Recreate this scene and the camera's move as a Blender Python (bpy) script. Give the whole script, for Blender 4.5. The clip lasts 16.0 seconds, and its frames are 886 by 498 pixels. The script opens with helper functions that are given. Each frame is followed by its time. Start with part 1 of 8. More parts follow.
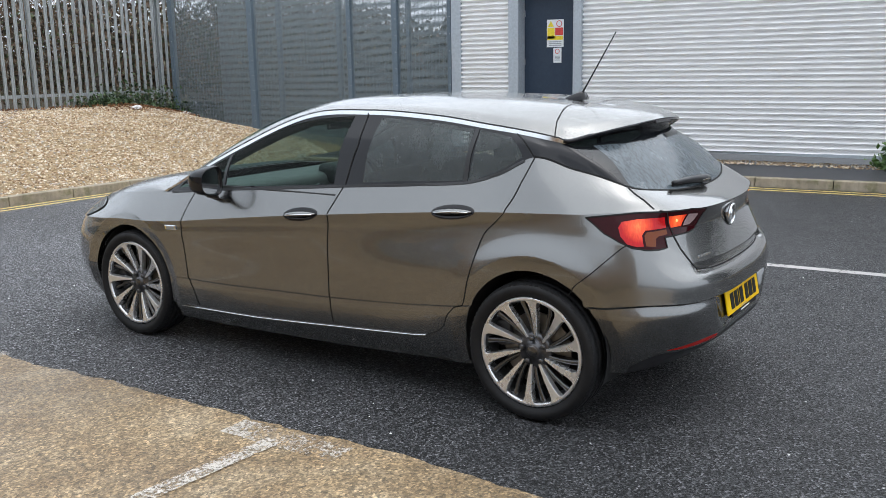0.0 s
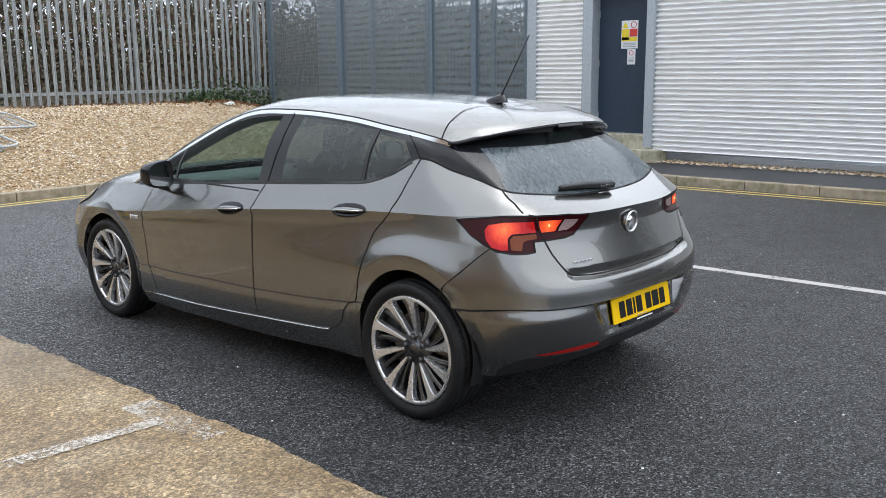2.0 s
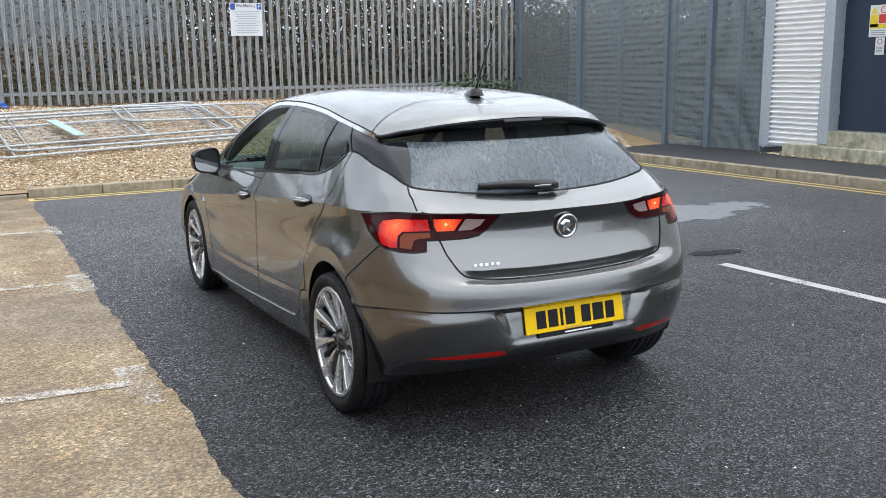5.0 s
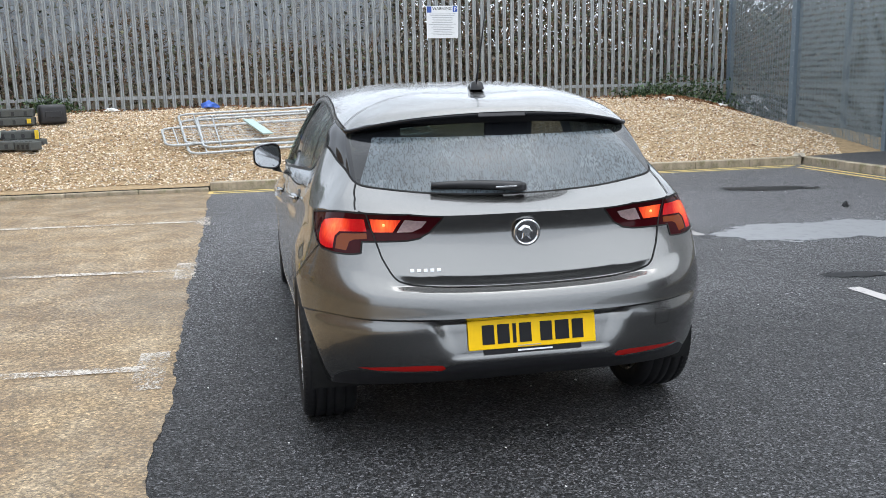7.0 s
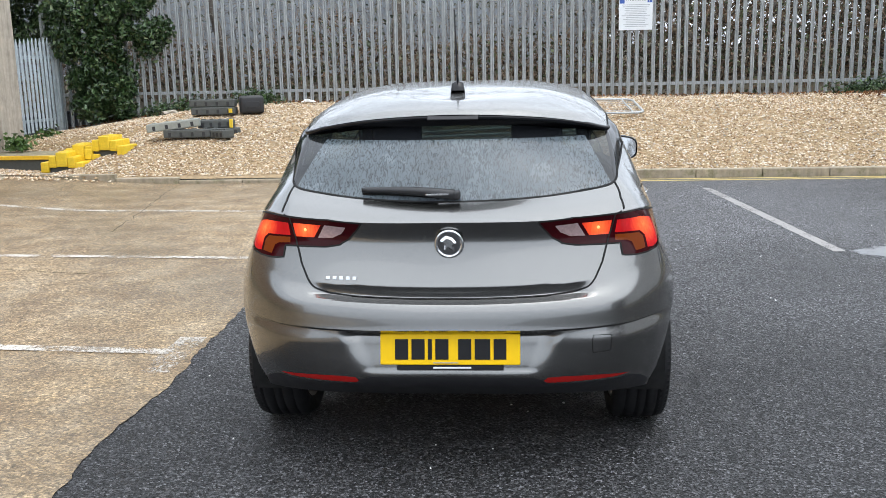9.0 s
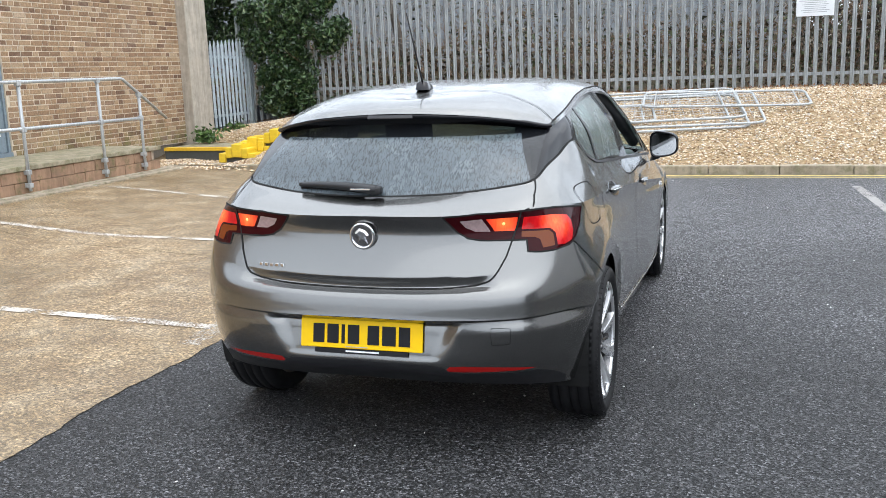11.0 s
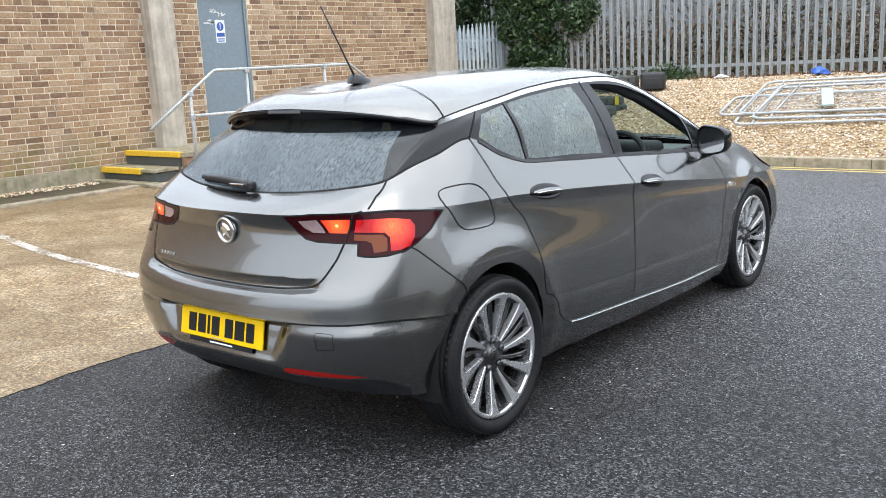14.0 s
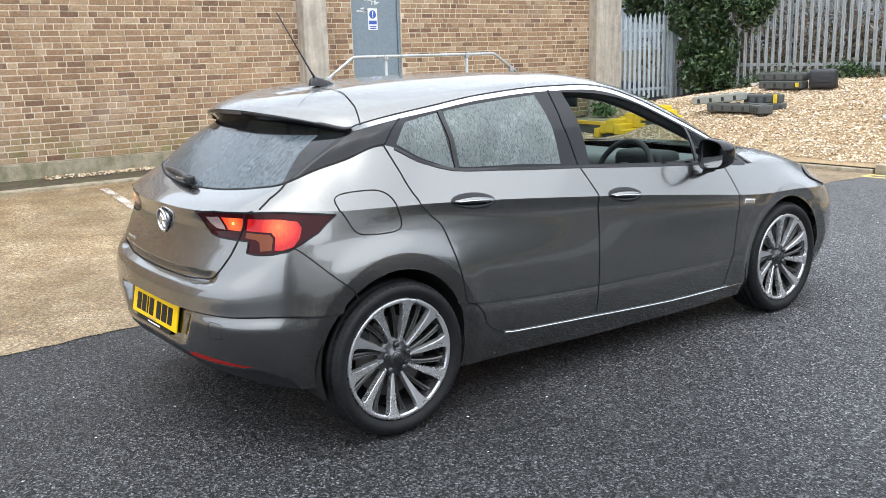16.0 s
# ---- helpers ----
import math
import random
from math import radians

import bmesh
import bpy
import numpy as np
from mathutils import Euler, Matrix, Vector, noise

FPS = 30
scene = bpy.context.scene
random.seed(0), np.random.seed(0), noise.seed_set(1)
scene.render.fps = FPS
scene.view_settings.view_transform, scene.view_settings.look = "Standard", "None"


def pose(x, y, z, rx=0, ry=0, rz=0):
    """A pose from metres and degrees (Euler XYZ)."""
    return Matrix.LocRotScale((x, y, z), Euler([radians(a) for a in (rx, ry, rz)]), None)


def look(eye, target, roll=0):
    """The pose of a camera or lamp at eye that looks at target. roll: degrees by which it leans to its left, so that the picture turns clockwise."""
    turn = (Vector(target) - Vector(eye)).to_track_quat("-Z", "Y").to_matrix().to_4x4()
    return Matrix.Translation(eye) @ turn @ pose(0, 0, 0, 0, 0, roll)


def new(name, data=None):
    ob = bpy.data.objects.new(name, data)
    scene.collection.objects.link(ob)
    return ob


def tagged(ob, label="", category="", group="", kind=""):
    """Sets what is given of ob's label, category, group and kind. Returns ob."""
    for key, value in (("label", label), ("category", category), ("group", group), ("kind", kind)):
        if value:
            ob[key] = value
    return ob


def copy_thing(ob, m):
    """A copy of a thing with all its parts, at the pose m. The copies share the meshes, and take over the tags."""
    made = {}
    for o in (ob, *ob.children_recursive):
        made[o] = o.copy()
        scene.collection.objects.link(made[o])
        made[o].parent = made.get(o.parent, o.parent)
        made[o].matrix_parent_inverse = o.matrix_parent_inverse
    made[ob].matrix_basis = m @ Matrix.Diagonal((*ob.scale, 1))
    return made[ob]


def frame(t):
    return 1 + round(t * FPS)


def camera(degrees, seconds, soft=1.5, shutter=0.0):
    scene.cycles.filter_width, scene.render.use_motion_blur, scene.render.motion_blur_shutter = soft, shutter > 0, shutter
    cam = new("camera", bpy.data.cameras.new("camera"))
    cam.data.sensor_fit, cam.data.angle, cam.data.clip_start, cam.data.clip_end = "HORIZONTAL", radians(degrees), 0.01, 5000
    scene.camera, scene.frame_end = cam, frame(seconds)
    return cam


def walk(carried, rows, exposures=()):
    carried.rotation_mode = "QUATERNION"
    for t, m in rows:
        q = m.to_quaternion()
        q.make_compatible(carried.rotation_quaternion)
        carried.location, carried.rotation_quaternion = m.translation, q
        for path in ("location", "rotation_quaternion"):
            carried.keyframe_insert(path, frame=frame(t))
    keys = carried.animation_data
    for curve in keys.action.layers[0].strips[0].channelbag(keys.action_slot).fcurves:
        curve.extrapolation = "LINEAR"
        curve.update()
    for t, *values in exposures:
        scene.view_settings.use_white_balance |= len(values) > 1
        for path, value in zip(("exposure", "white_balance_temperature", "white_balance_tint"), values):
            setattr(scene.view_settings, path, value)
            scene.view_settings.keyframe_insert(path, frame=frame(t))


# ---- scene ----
cam = camera(52.0, 16.0, 0.78)
PATH = [
    (0, (-4.203, -1.816, 1.554), (-2.576, -0.723, 1.16), -1.0),
    (0.5, (-4.064, -2.091, 1.552), (-2.487, -0.926, 1.158), -0.9),
    (1, (-3.914, -2.271, 1.541), (-2.367, -1.065, 1.149), -0.6),
    (1.5, (-3.76, -2.474, 1.565), (-2.243, -1.231, 1.172), -0.6),
    (2, (-3.587, -2.737, 1.552), (-2.142, -1.41, 1.161), -0.5),
    (2.5, (-3.377, -2.892, 1.537), (-1.994, -1.502, 1.148), -0.4),
    (3, (-3.164, -3.04, 1.547), (-1.87, -1.567, 1.154), -0.5),
    (3.5, (-2.954, -3.28, 1.545), (-1.787, -1.703, 1.154), -0.8),
    (3.7, (-2.876, -3.354, 1.545), (-1.738, -1.756, 1.155), -0.8),
    (5.8, (-1.721, -3.78, 1.489), (-1.006, -1.953, 1.098), -1.2),
    (6, (-1.613, -3.784, 1.479), (-0.945, -1.939, 1.092), -1.3),
    (6.5, (-1.27, -3.86, 1.469), (-0.742, -1.969, 1.089), -1.4),
    (7, (-0.973, -3.847, 1.448), (-0.586, -1.921, 1.071), -1.3),
    (7.5, (-0.683, -3.809, 1.452), (-0.409, -1.865, 1.073), -0.9),
    (8, (-0.343, -3.834, 1.45), (-0.228, -1.874, 1.07), -0.9),
    (8.5, (-0.064, -3.797, 1.443), (-0.087, -1.834, 1.061), -1.1),
    (9, (0.207, -3.768, 1.461), (0.065, -1.811, 1.077), -1.2),
    (9.2, (0.328, -3.788, 1.469), (0.126, -1.836, 1.081), -1.4),
    (11.3, (1.492, -3.689, 1.466), (0.829, -1.843, 1.076), -2.1),
    (11.5, (1.588, -3.629, 1.454), (0.891, -1.796, 1.062), -2.1),
    (12, (1.836, -3.474, 1.435), (1.014, -1.693, 1.043), -2.5),
    (12.5, (2.104, -3.312, 1.439), (1.152, -1.597, 1.051), -3.0),
    (13, (2.369, -3.153, 1.452), (1.326, -1.493, 1.058), -2.9),
    (13.5, (2.569, -2.935, 1.437), (1.442, -1.331, 1.041), -2.3),
    (14, (2.816, -2.757, 1.448), (1.58, -1.237, 1.047), -2.9),
    (14.5, (3.061, -2.579, 1.469), (1.74, -1.133, 1.061), -2.4),
    (15, (3.238, -2.35, 1.471), (1.853, -0.967, 1.062), -1.2),
    (15.5, (3.453, -2.146, 1.482), (1.971, -0.869, 1.066), -1.9),
    (16, (3.685, -1.954, 1.502), (2.131, -0.767, 1.084), -1.6),
]
walk(cam, [(t, look(eye, target, roll)) for t, eye, target, roll in PATH], [(0, 0.80), (3.7, 0.87), (9, 1.04), (12.5, 1.25), (16, 1.31)])

# ---- light: a bright overcast sky ----
world = bpy.data.worlds.new("overcast_sky")
scene.world = world
world.use_nodes = True
wn = world.node_tree
wn.nodes.clear()
w_out = wn.nodes.new("ShaderNodeOutputWorld")
w_bg = wn.nodes.new("ShaderNodeBackground")
w_sky = wn.nodes.new("ShaderNodeTexSky")
w_sky.sky_type = "NISHITA"
w_sky.sun_disc = False
w_sky.sun_elevation, w_sky.sun_rotation = radians(76), radians(119)
w_sky.air_density, w_sky.dust_density, w_sky.ozone_density = 1.0, 6.0, 1.0
w_hs = wn.nodes.new("ShaderNodeHueSaturation")
w_hs.inputs["Saturation"].default_value = 0.10
wn.links.new(w_sky.outputs[0], w_hs.inputs["Color"])
w_cloud = wn.nodes.new("ShaderNodeMix")
w_cloud.data_type = "RGBA"
w_cloud.inputs[0].default_value = 0.72
w_cloud.inputs[7].default_value = (5.35, 6.0, 6.9, 1)
wn.links.new(w_hs.outputs[0], w_cloud.inputs[6])
wn.links.new(w_cloud.outputs[2], w_bg.inputs["Color"])
wn.links.new(w_bg.outputs[0], w_out.inputs["Surface"])
w_bg.inputs["Strength"].default_value = 0.15
sun_data = bpy.data.lights.new("sun", "SUN")
sun_data.energy, sun_data.angle, sun_data.color = 0.7, radians(120), (0.97, 0.99, 1.0)
sun = new("sun", sun_data)
sun.matrix_world = look((4.5, -2.5, 20), (0, 0, 0))


# ---- materials ----
class Mat:
    """A small builder for node materials."""

    def __init__(self, name):
        self.m = bpy.data.materials.new(name)
        self.m.use_nodes = True
        self.t = self.m.node_tree
        self.b = self.t.nodes["Principled BSDF"]
        self.o = self.t.nodes["Material Output"]
        self.coord = self.t.nodes.new("ShaderNodeTexCoord").outputs["Object"]

    def node(self, kind, **values):
        n = self.t.nodes.new(kind)
        for k, v in values.items():
            n.inputs[k].default_value = v
        return n

    def link(self, a, b):
        self.t.links.new(a, b)
        return self

    def world_coord(self):
        self.coord = self.t.nodes.new("ShaderNodeNewGeometry").outputs["Position"]
        return self

    def noise(self, scale, detail=4.0, rough=0.6, stretch=None):
        n = self.node("ShaderNodeTexNoise", Scale=scale, Detail=detail, Roughness=rough)
        if stretch:
            mp = self.node("ShaderNodeMapping")
            mp.inputs["Scale"].default_value = stretch
            self.link(self.coord, mp.inputs["Vector"])
            self.link(mp.outputs[0], n.inputs["Vector"])
        else:
            self.link(self.coord, n.inputs["Vector"])
        return n.outputs["Fac"]

    def voronoi(self, scale, feature="F1", out="Distance"):
        n = self.node("ShaderNodeTexVoronoi", Scale=scale)
        n.feature = feature
        self.link(self.coord, n.inputs["Vector"])
        return n.outputs[out]

    def ramp(self, fac, stops):
        n = self.t.nodes.new("ShaderNodeValToRGB")
        e = n.color_ramp.elements
        while len(e) < len(stops):
            e.new(0.5)
        for el, (p, c) in zip(e, stops):
            el.position = p
            el.color = (c, c, c, 1) if isinstance(c, (int, float)) else (*c, 1)
        self.link(fac, n.inputs["Fac"])
        return n.outputs["Color"]

    def mix(self, fac, a, b, blend="MIX"):
        n = self.t.nodes.new("ShaderNodeMix")
        n.data_type, n.blend_type = "RGBA", blend
        for sock, v in ((n.inputs[0], fac), (n.inputs[6], a), (n.inputs[7], b)):
            if isinstance(v, (int, float)):
                sock.default_value = v
            elif isinstance(v, tuple):
                sock.default_value = (*v, 1)
            else:
                self.link(v, sock)
        return n.outputs[2]

    def color(self, c):
        if isinstance(c, tuple):
            self.b.inputs["Base Color"].default_value = (*c, 1)
        else:
            self.link(c, self.b.inputs["Base Color"])
        return self

    def rough(self, r):
        if isinstance(r, (int, float)):
            self.b.inputs["Roughness"].default_value = r
        else:
            self.link(r, self.b.inputs["Roughness"])
        return self

    def set(self, **kw):
        for k, v in kw.items():
            self.b.inputs[k.replace("_", " ")].default_value = v
        return self

    def bump(self, height, strength=0.5, distance=0.01):
        n = self.node("ShaderNodeBump", Strength=strength, Distance=distance)
        self.link(height, n.inputs["Height"])
        self.link(n.outputs[0], self.b.inputs["Normal"])
        return self

    def random(self, island=False):
        if island:
            return self.t.nodes.new("ShaderNodeNewGeometry").outputs["Random Per Island"]
        return self.t.nodes.new("ShaderNodeObjectInfo").outputs["Random"]


def plain(name, color, rough=0.5, metal=0.0, var=0.12, scale=30.0, bump=0.0, **kw):
    """A painted, metal or plastic surface with slight mottling."""
    m = Mat(name)
    n = m.noise(scale)
    lo = tuple(c * (1 - var) for c in color)
    hi = tuple(min(1.0, c * (1 + var)) for c in color)
    m.color(m.ramp(n, [(0.3, lo), (0.7, hi)])).rough(m.ramp(m.noise(scale * 0.3), [(0.3, max(0.02, rough * 0.85)), (0.7, min(1.0, rough * 1.15))]))
    m.set(Metallic=metal, **kw)
    if bump:
        m.bump(n, bump, 0.003)
    return m.m


def asphalt_material():
    m = Mat("wet_asphalt").world_coord()
    v = m.voronoi(125.0)
    cell = m.voronoi(125.0, out="Color")
    sep = m.t.nodes.new("ShaderNodeSeparateColor")
    m.link(cell, sep.inputs[0])
    n = m.noise(210.0, 3, 0.75)
    big = m.noise(0.5, 5, 0.6)
    mid = m.noise(4.0, 5, 0.65)
    grain = m.ramp(sep.outputs[0], [(0.0, (0.0015, 0.0015, 0.0016)), (0.35, (0.004, 0.0041, 0.0043)), (0.62, (0.012, 0.0122, 0.0127)), (0.92, (0.030, 0.0302, 0.0312)), (1.0, (0.06, 0.06, 0.062))])
    grain = m.mix(1.0, grain, m.mix(1.0, m.ramp(n, [(0.40, 0.5), (0.60, 1.55)]), m.ramp(m.noise(48.0, 5, 0.8), [(0.38, 0.5), (0.62, 1.5)]), "MULTIPLY"), "MULTIPLY")
    stain = m.ramp(big, [(0.35, 0.8), (0.65, 1.25)])
    # paler and drier towards the north kerb, with grazing sky sheen put into the tone
    side = m.node("ShaderNodeSeparateXYZ")
    m.link(m.coord, side.inputs[0])
    shift = m.node("ShaderNodeMath")
    shift.operation = "MULTIPLY_ADD"
    shift.inputs[1].default_value = 3.0
    m.link(m.noise(0.45, 5, 0.6), shift.inputs[0])
    m.link(side.outputs[1], shift.inputs[2])
    span = m.node("ShaderNodeMapRange")
    span.inputs["From Min"].default_value, span.inputs["From Max"].default_value = 1.6, 6.0
    m.link(shift.outputs[0], span.inputs["Value"])
    dry_sheen = m.mix(span.outputs[0], (3.0, 3.0, 3.05), (7.2, 7.2, 7.3))
    m.color(m.mix(1.0, m.mix(1.0, grain, stain, "MULTIPLY"), dry_sheen, "MULTIPLY"))
    m.set(Specular_IOR_Level=0.3)
    damp = m.mix(0.5, m.ramp(big, [(0.3, 0.46), (0.7, 0.64)]), m.ramp(mid, [(0.3, 0.46), (0.7, 0.66)]))
    m.rough(damp)
    m.bump(m.mix(0.35, v, n), 1.0, 0.011)
    return m.m


def pavement_material():
    m = Mat("dark_tarmac").world_coord()
    n = m.noise(300.0, 3, 0.7)
    big = m.noise(1.2, 5, 0.6)
    m.color(m.mix(1.0, m.ramp(n, [(0.3, (0.022, 0.023, 0.026)), (0.75, (0.07, 0.07, 0.072))]), m.ramp(big, [(0.3, 0.8), (0.7, 1.2)]), "MULTIPLY"))
    m.rough(0.55).bump(n, 0.5, 0.004)
    return m.m


def concrete_pad_material():
    m = Mat("wet_aggregate_concrete").world_coord()
    agg = m.voronoi(105.0, out="Color")
    sep = m.t.nodes.new("ShaderNodeSeparateColor")
    m.link(agg, sep.inputs[0])
    fine = m.noise(160.0, 4, 0.75)
    mid = m.noise(2.6, 6, 0.68)
    big = m.noise(0.6, 4, 0.6)
    base = m.ramp(mid, [(0.28, (0.145, 0.090, 0.043)), (0.5, (0.240, 0.170, 0.093)), (0.72, (0.345, 0.27, 0.175))])
    speck = m.ramp(sep.outputs[0], [(0.0, 0.3), (0.5, 0.95), (0.9, 1.6), (1.0, 2.4)])
    pit = m.ramp(m.noise(34.0, 5, 0.75), [(0.34, 0.45), (0.5, 1.0), (0.68, 1.45)])
    base = m.mix(1.0, base, pit, "MULTIPLY")
    wet = m.ramp(big, [(0.35, 0.8), (0.65, 1.18)])
    c = m.mix(1.0, m.mix(0.75, base, speck, "MULTIPLY"), wet, "MULTIPLY")
    dark = m.ramp(m.noise(58.0, 5, 0.75), [(0.53, 0.0), (0.66, 0.8)])
    c = m.mix(dark, c, (0.09, 0.066, 0.04))
    m.color(c).rough(m.ramp(big, [(0.35, 0.35), (0.6, 0.62)]))
    m.bump(m.mix(0.5, fine, m.voronoi(85.0)), 0.55, 0.006)
    return m.m


def line_material(name, color, wear=0.5):
    m = Mat(name).world_coord()
    n = m.noise(60.0, 6, 0.75)
    big = m.noise(4.0, 4, 0.6)
    worn = m.ramp(m.mix(0.42, n, big), [(wear - 0.035, 1.0), (wear + 0.035, 0.0)])
    m.color(m.mix(m.noise(25.0, 4, 0.6), color, tuple(c * 0.72 for c in color))).rough(0.55).bump(n, 0.4, 0.003)
    bare = m.node("ShaderNodeBsdfTransparent")
    chip = m.t.nodes.new("ShaderNodeMixShader")
    m.link(worn, chip.inputs[0])
    m.link(m.b.outputs[0], chip.inputs[1])
    m.link(bare.outputs[0], chip.inputs[2])
    m.link(chip.outputs[0], m.o.inputs["Surface"])
    return m.m


def concrete_material(name, color, moss=0.0, scale=1.0):
    m = Mat(name).world_coord()
    fine = m.noise(90.0 * scale, 5, 0.7)
    mid = m.noise(5.0 * scale, 6, 0.65)
    streak = m.noise(3.0, 5, 0.6, (4, 4, 0.4))
    c = m.mix(1.0, m.ramp(mid, [(0.3, tuple(v * 0.72 for v in color)), (0.7, tuple(min(1, v * 1.15) for v in color))]), m.ramp(streak, [(0.35, 0.78), (0.65, 1.1)]), "MULTIPLY")
    if moss:
        g = m.ramp(m.noise(7.0, 6, 0.7), [(0.6 - 0.25 * moss, 0.0), (0.72, 0.8)])
        c = m.mix(g, c, (0.10, 0.11, 0.035))
    m.color(c).rough(0.8).bump(fine, 0.45, 0.004)
    return m.m


def galv_material(name, color, rough=0.5, metal=0.55):
    m = Mat(name).world_coord()
    n = m.noise(14.0, 6, 0.7)
    st = m.noise(9.0, 5, 0.65, (6, 6, 0.35))
    c = m.mix(1.0, m.ramp(n, [(0.3, tuple(v * 0.8 for v in color)), (0.7, tuple(min(1, v * 1.12) for v in color))]), m.ramp(st, [(0.38, 0.72), (0.62, 1.08)]), "MULTIPLY")
    m.color(c).rough(m.ramp(n, [(0.3, rough * 0.85), (0.7, min(1, rough * 1.2))])).set(Metallic=metal)
    m.bump(n, 0.15, 0.003)
    return m.m


def brick_material():
    m = Mat("weathered_buff_brick").world_coord()
    both = m.node("ShaderNodeMath")
    m.link(m.random(True), both.inputs[0])
    m.link(m.random(False), both.inputs[1])
    r = m.node("ShaderNodeMath")
    r.operation = "FRACT"
    m.link(both.outputs[0], r.inputs[0])
    tone = m.ramp(r.outputs[0], [(0.0, (0.17, 0.097, 0.06)), (0.12, (0.25, 0.15, 0.088)), (0.5, (0.335, 0.21, 0.12)), (0.85, (0.40, 0.27, 0.16)), (1.0, (0.47, 0.345, 0.225))])
    tone2 = m.ramp(m.random(False), [(0.0, 0.92), (1.0, 1.08)])
    c = m.mix(1.0, tone, tone2, "MULTIPLY")
    spot = m.ramp(m.noise(35.0, 5, 0.7), [(0.35, 0.7), (0.65, 1.18)])
    c = m.mix(1.0, c, spot, "MULTIPLY")
    bloom = m.ramp(m.noise(1.3, 5, 0.65), [(0.52, 0.0), (0.72, 0.4)])
    c = m.mix(bloom, c, (0.47, 0.36, 0.28))
    low = m.node("ShaderNodeSeparateXYZ")
    m.link(m.coord, low.inputs[0])
    moss = m.mix(1.0, m.ramp(low.outputs[2], [(0.4, 0.75), (0.85, 0.0)]), m.ramp(m.noise(4.0, 6, 0.7), [(0.42, 0.0), (0.62, 1.0)]), "MULTIPLY")
    c = m.mix(moss, c, (0.17, 0.17, 0.05))
    m.color(c).rough(0.88).bump(m.noise(120.0, 5, 0.7), 0.5, 0.004)
    return m.m


def stone_material():
    m = Mat("gravel_stones")
    r = m.random(True)
    c = m.ramp(r, [(0.0, (0.16, 0.09, 0.045)), (0.2, (0.36, 0.225, 0.115)), (0.45, (0.52, 0.38, 0.225)), (0.68, (0.66, 0.53, 0.37)), (0.88, (0.78, 0.70, 0.58)), (1.0, (0.30, 0.27, 0.24))])
    m.color(m.mix(1.0, c, m.ramp(m.noise(60.0), [(0.3, 0.8), (0.7, 1.1)]), "MULTIPLY")).rough(0.7)
    return m.m


def leaf_material(name, stops, rough=0.5):
    m = Mat(name)
    m.color(m.ramp(m.random(True), stops)).rough(rough).set(Subsurface_Weight=0.0)
    return m.m


M_ASPHALT = asphalt_material()
M_PAVE = pavement_material()
M_PAD = concrete_pad_material()
M_WHITE_LINE = line_material("worn_white_paint", (0.62, 0.57, 0.50), 0.492)
M_WHITE_TEE = line_material("flaking_white_paint", (0.60, 0.55, 0.48), 0.522)
M_WHITE_LINE2 = line_material("white_road_paint", (0.50, 0.475, 0.46), 0.42)
M_WHITE_LINE3 = line_material("dull_white_road_paint", (0.34, 0.325, 0.31), 0.43)
M_YELLOW_LINE = line_material("yellow_road_paint", (0.74, 0.54, 0.17), 0.40)
M_KERB = concrete_material("kerb_concrete", (0.37, 0.31, 0.23), 0.5)
M_CONC = concrete_material("cast_concrete", (0.47, 0.42, 0.35))
M_DOORSTEP = concrete_material("pale_step_concrete", (0.50, 0.46, 0.36), 0.7)
M_PLINTH = concrete_material("mossy_concrete", (0.36, 0.31, 0.22), 0.7)
M_GALV = galv_material("galvanised_steel", (0.50, 0.52, 0.53), 0.5, 0.35)
M_PALE = galv_material("weathered_palisade_steel", (0.355, 0.375, 0.38), 0.6, 0.2)
M_BLUEGATE = galv_material("blue_grey_gate_steel", (0.46, 0.53, 0.57), 0.55, 0.15)
M_MESHPAINT = plain("slate_grey_powder_coat", (0.125, 0.165, 0.20), 0.5)
M_MESHWIRE = plain("dark_mesh_wire", (0.20, 0.235, 0.25), 0.55)
M_CLAD = plain("silver_corrugated_sheet", (0.87, 0.865, 0.86), 0.40, 0.35, 0.02, 3.0)
M_TRIM = plain("grey_flashing", (0.42, 0.46, 0.50), 0.4, 0.2)
M_NAVY = plain("dark_blue_door_paint", (0.016, 0.032, 0.058), 0.55)
M_GREYDOOR = plain("blue_grey_door_paint", (0.19, 0.235, 0.27), 0.5)
M_BRICK = brick_material()
M_MORTAR = concrete_material("sandy_mortar", (0.62, 0.52, 0.40))
M_STONE = stone_material()
M_GRAVELBED = concrete_material("gravel_bed", (0.34, 0.24, 0.13), 0.0, 4.0)
M_SOIL = concrete_material("dark_soil", (0.07, 0.05, 0.032), 0.6)
M_YELLOW = plain("yellow_plastic", (0.72, 0.50, 0.03), 0.45, bump=0.1)
M_NOSING = plain("yellow_nosing_paint", (0.75, 0.46, 0.03), 0.5)
M_DARKBLOCK = plain("dark_recycled_rubber", (0.075, 0.08, 0.075), 0.75, bump=0.3)
M_PALEBLOCK = plain("pale_grey_plastic", (0.27, 0.28, 0.25), 0.65)
M_SIGNWHITE = plain("white_sign_board", (0.74, 0.76, 0.78), 0.4, var=0.03)
M_SIGNBLUE = plain("blue_sign_print", (0.04, 0.10, 0.38), 0.4)
M_SIGNYELLOW = plain("yellow_sign_print", (0.80, 0.62, 0.03), 0.4)
M_SIGNRED = plain("red_sign_print", (0.62, 0.05, 0.04), 0.4)
M_INK = plain("dark_ink", (0.012, 0.012, 0.014), 0.5, Specular_IOR_Level=0.2)
M_GREYINK = plain("grey_ink", (0.35, 0.36, 0.38), 0.5)
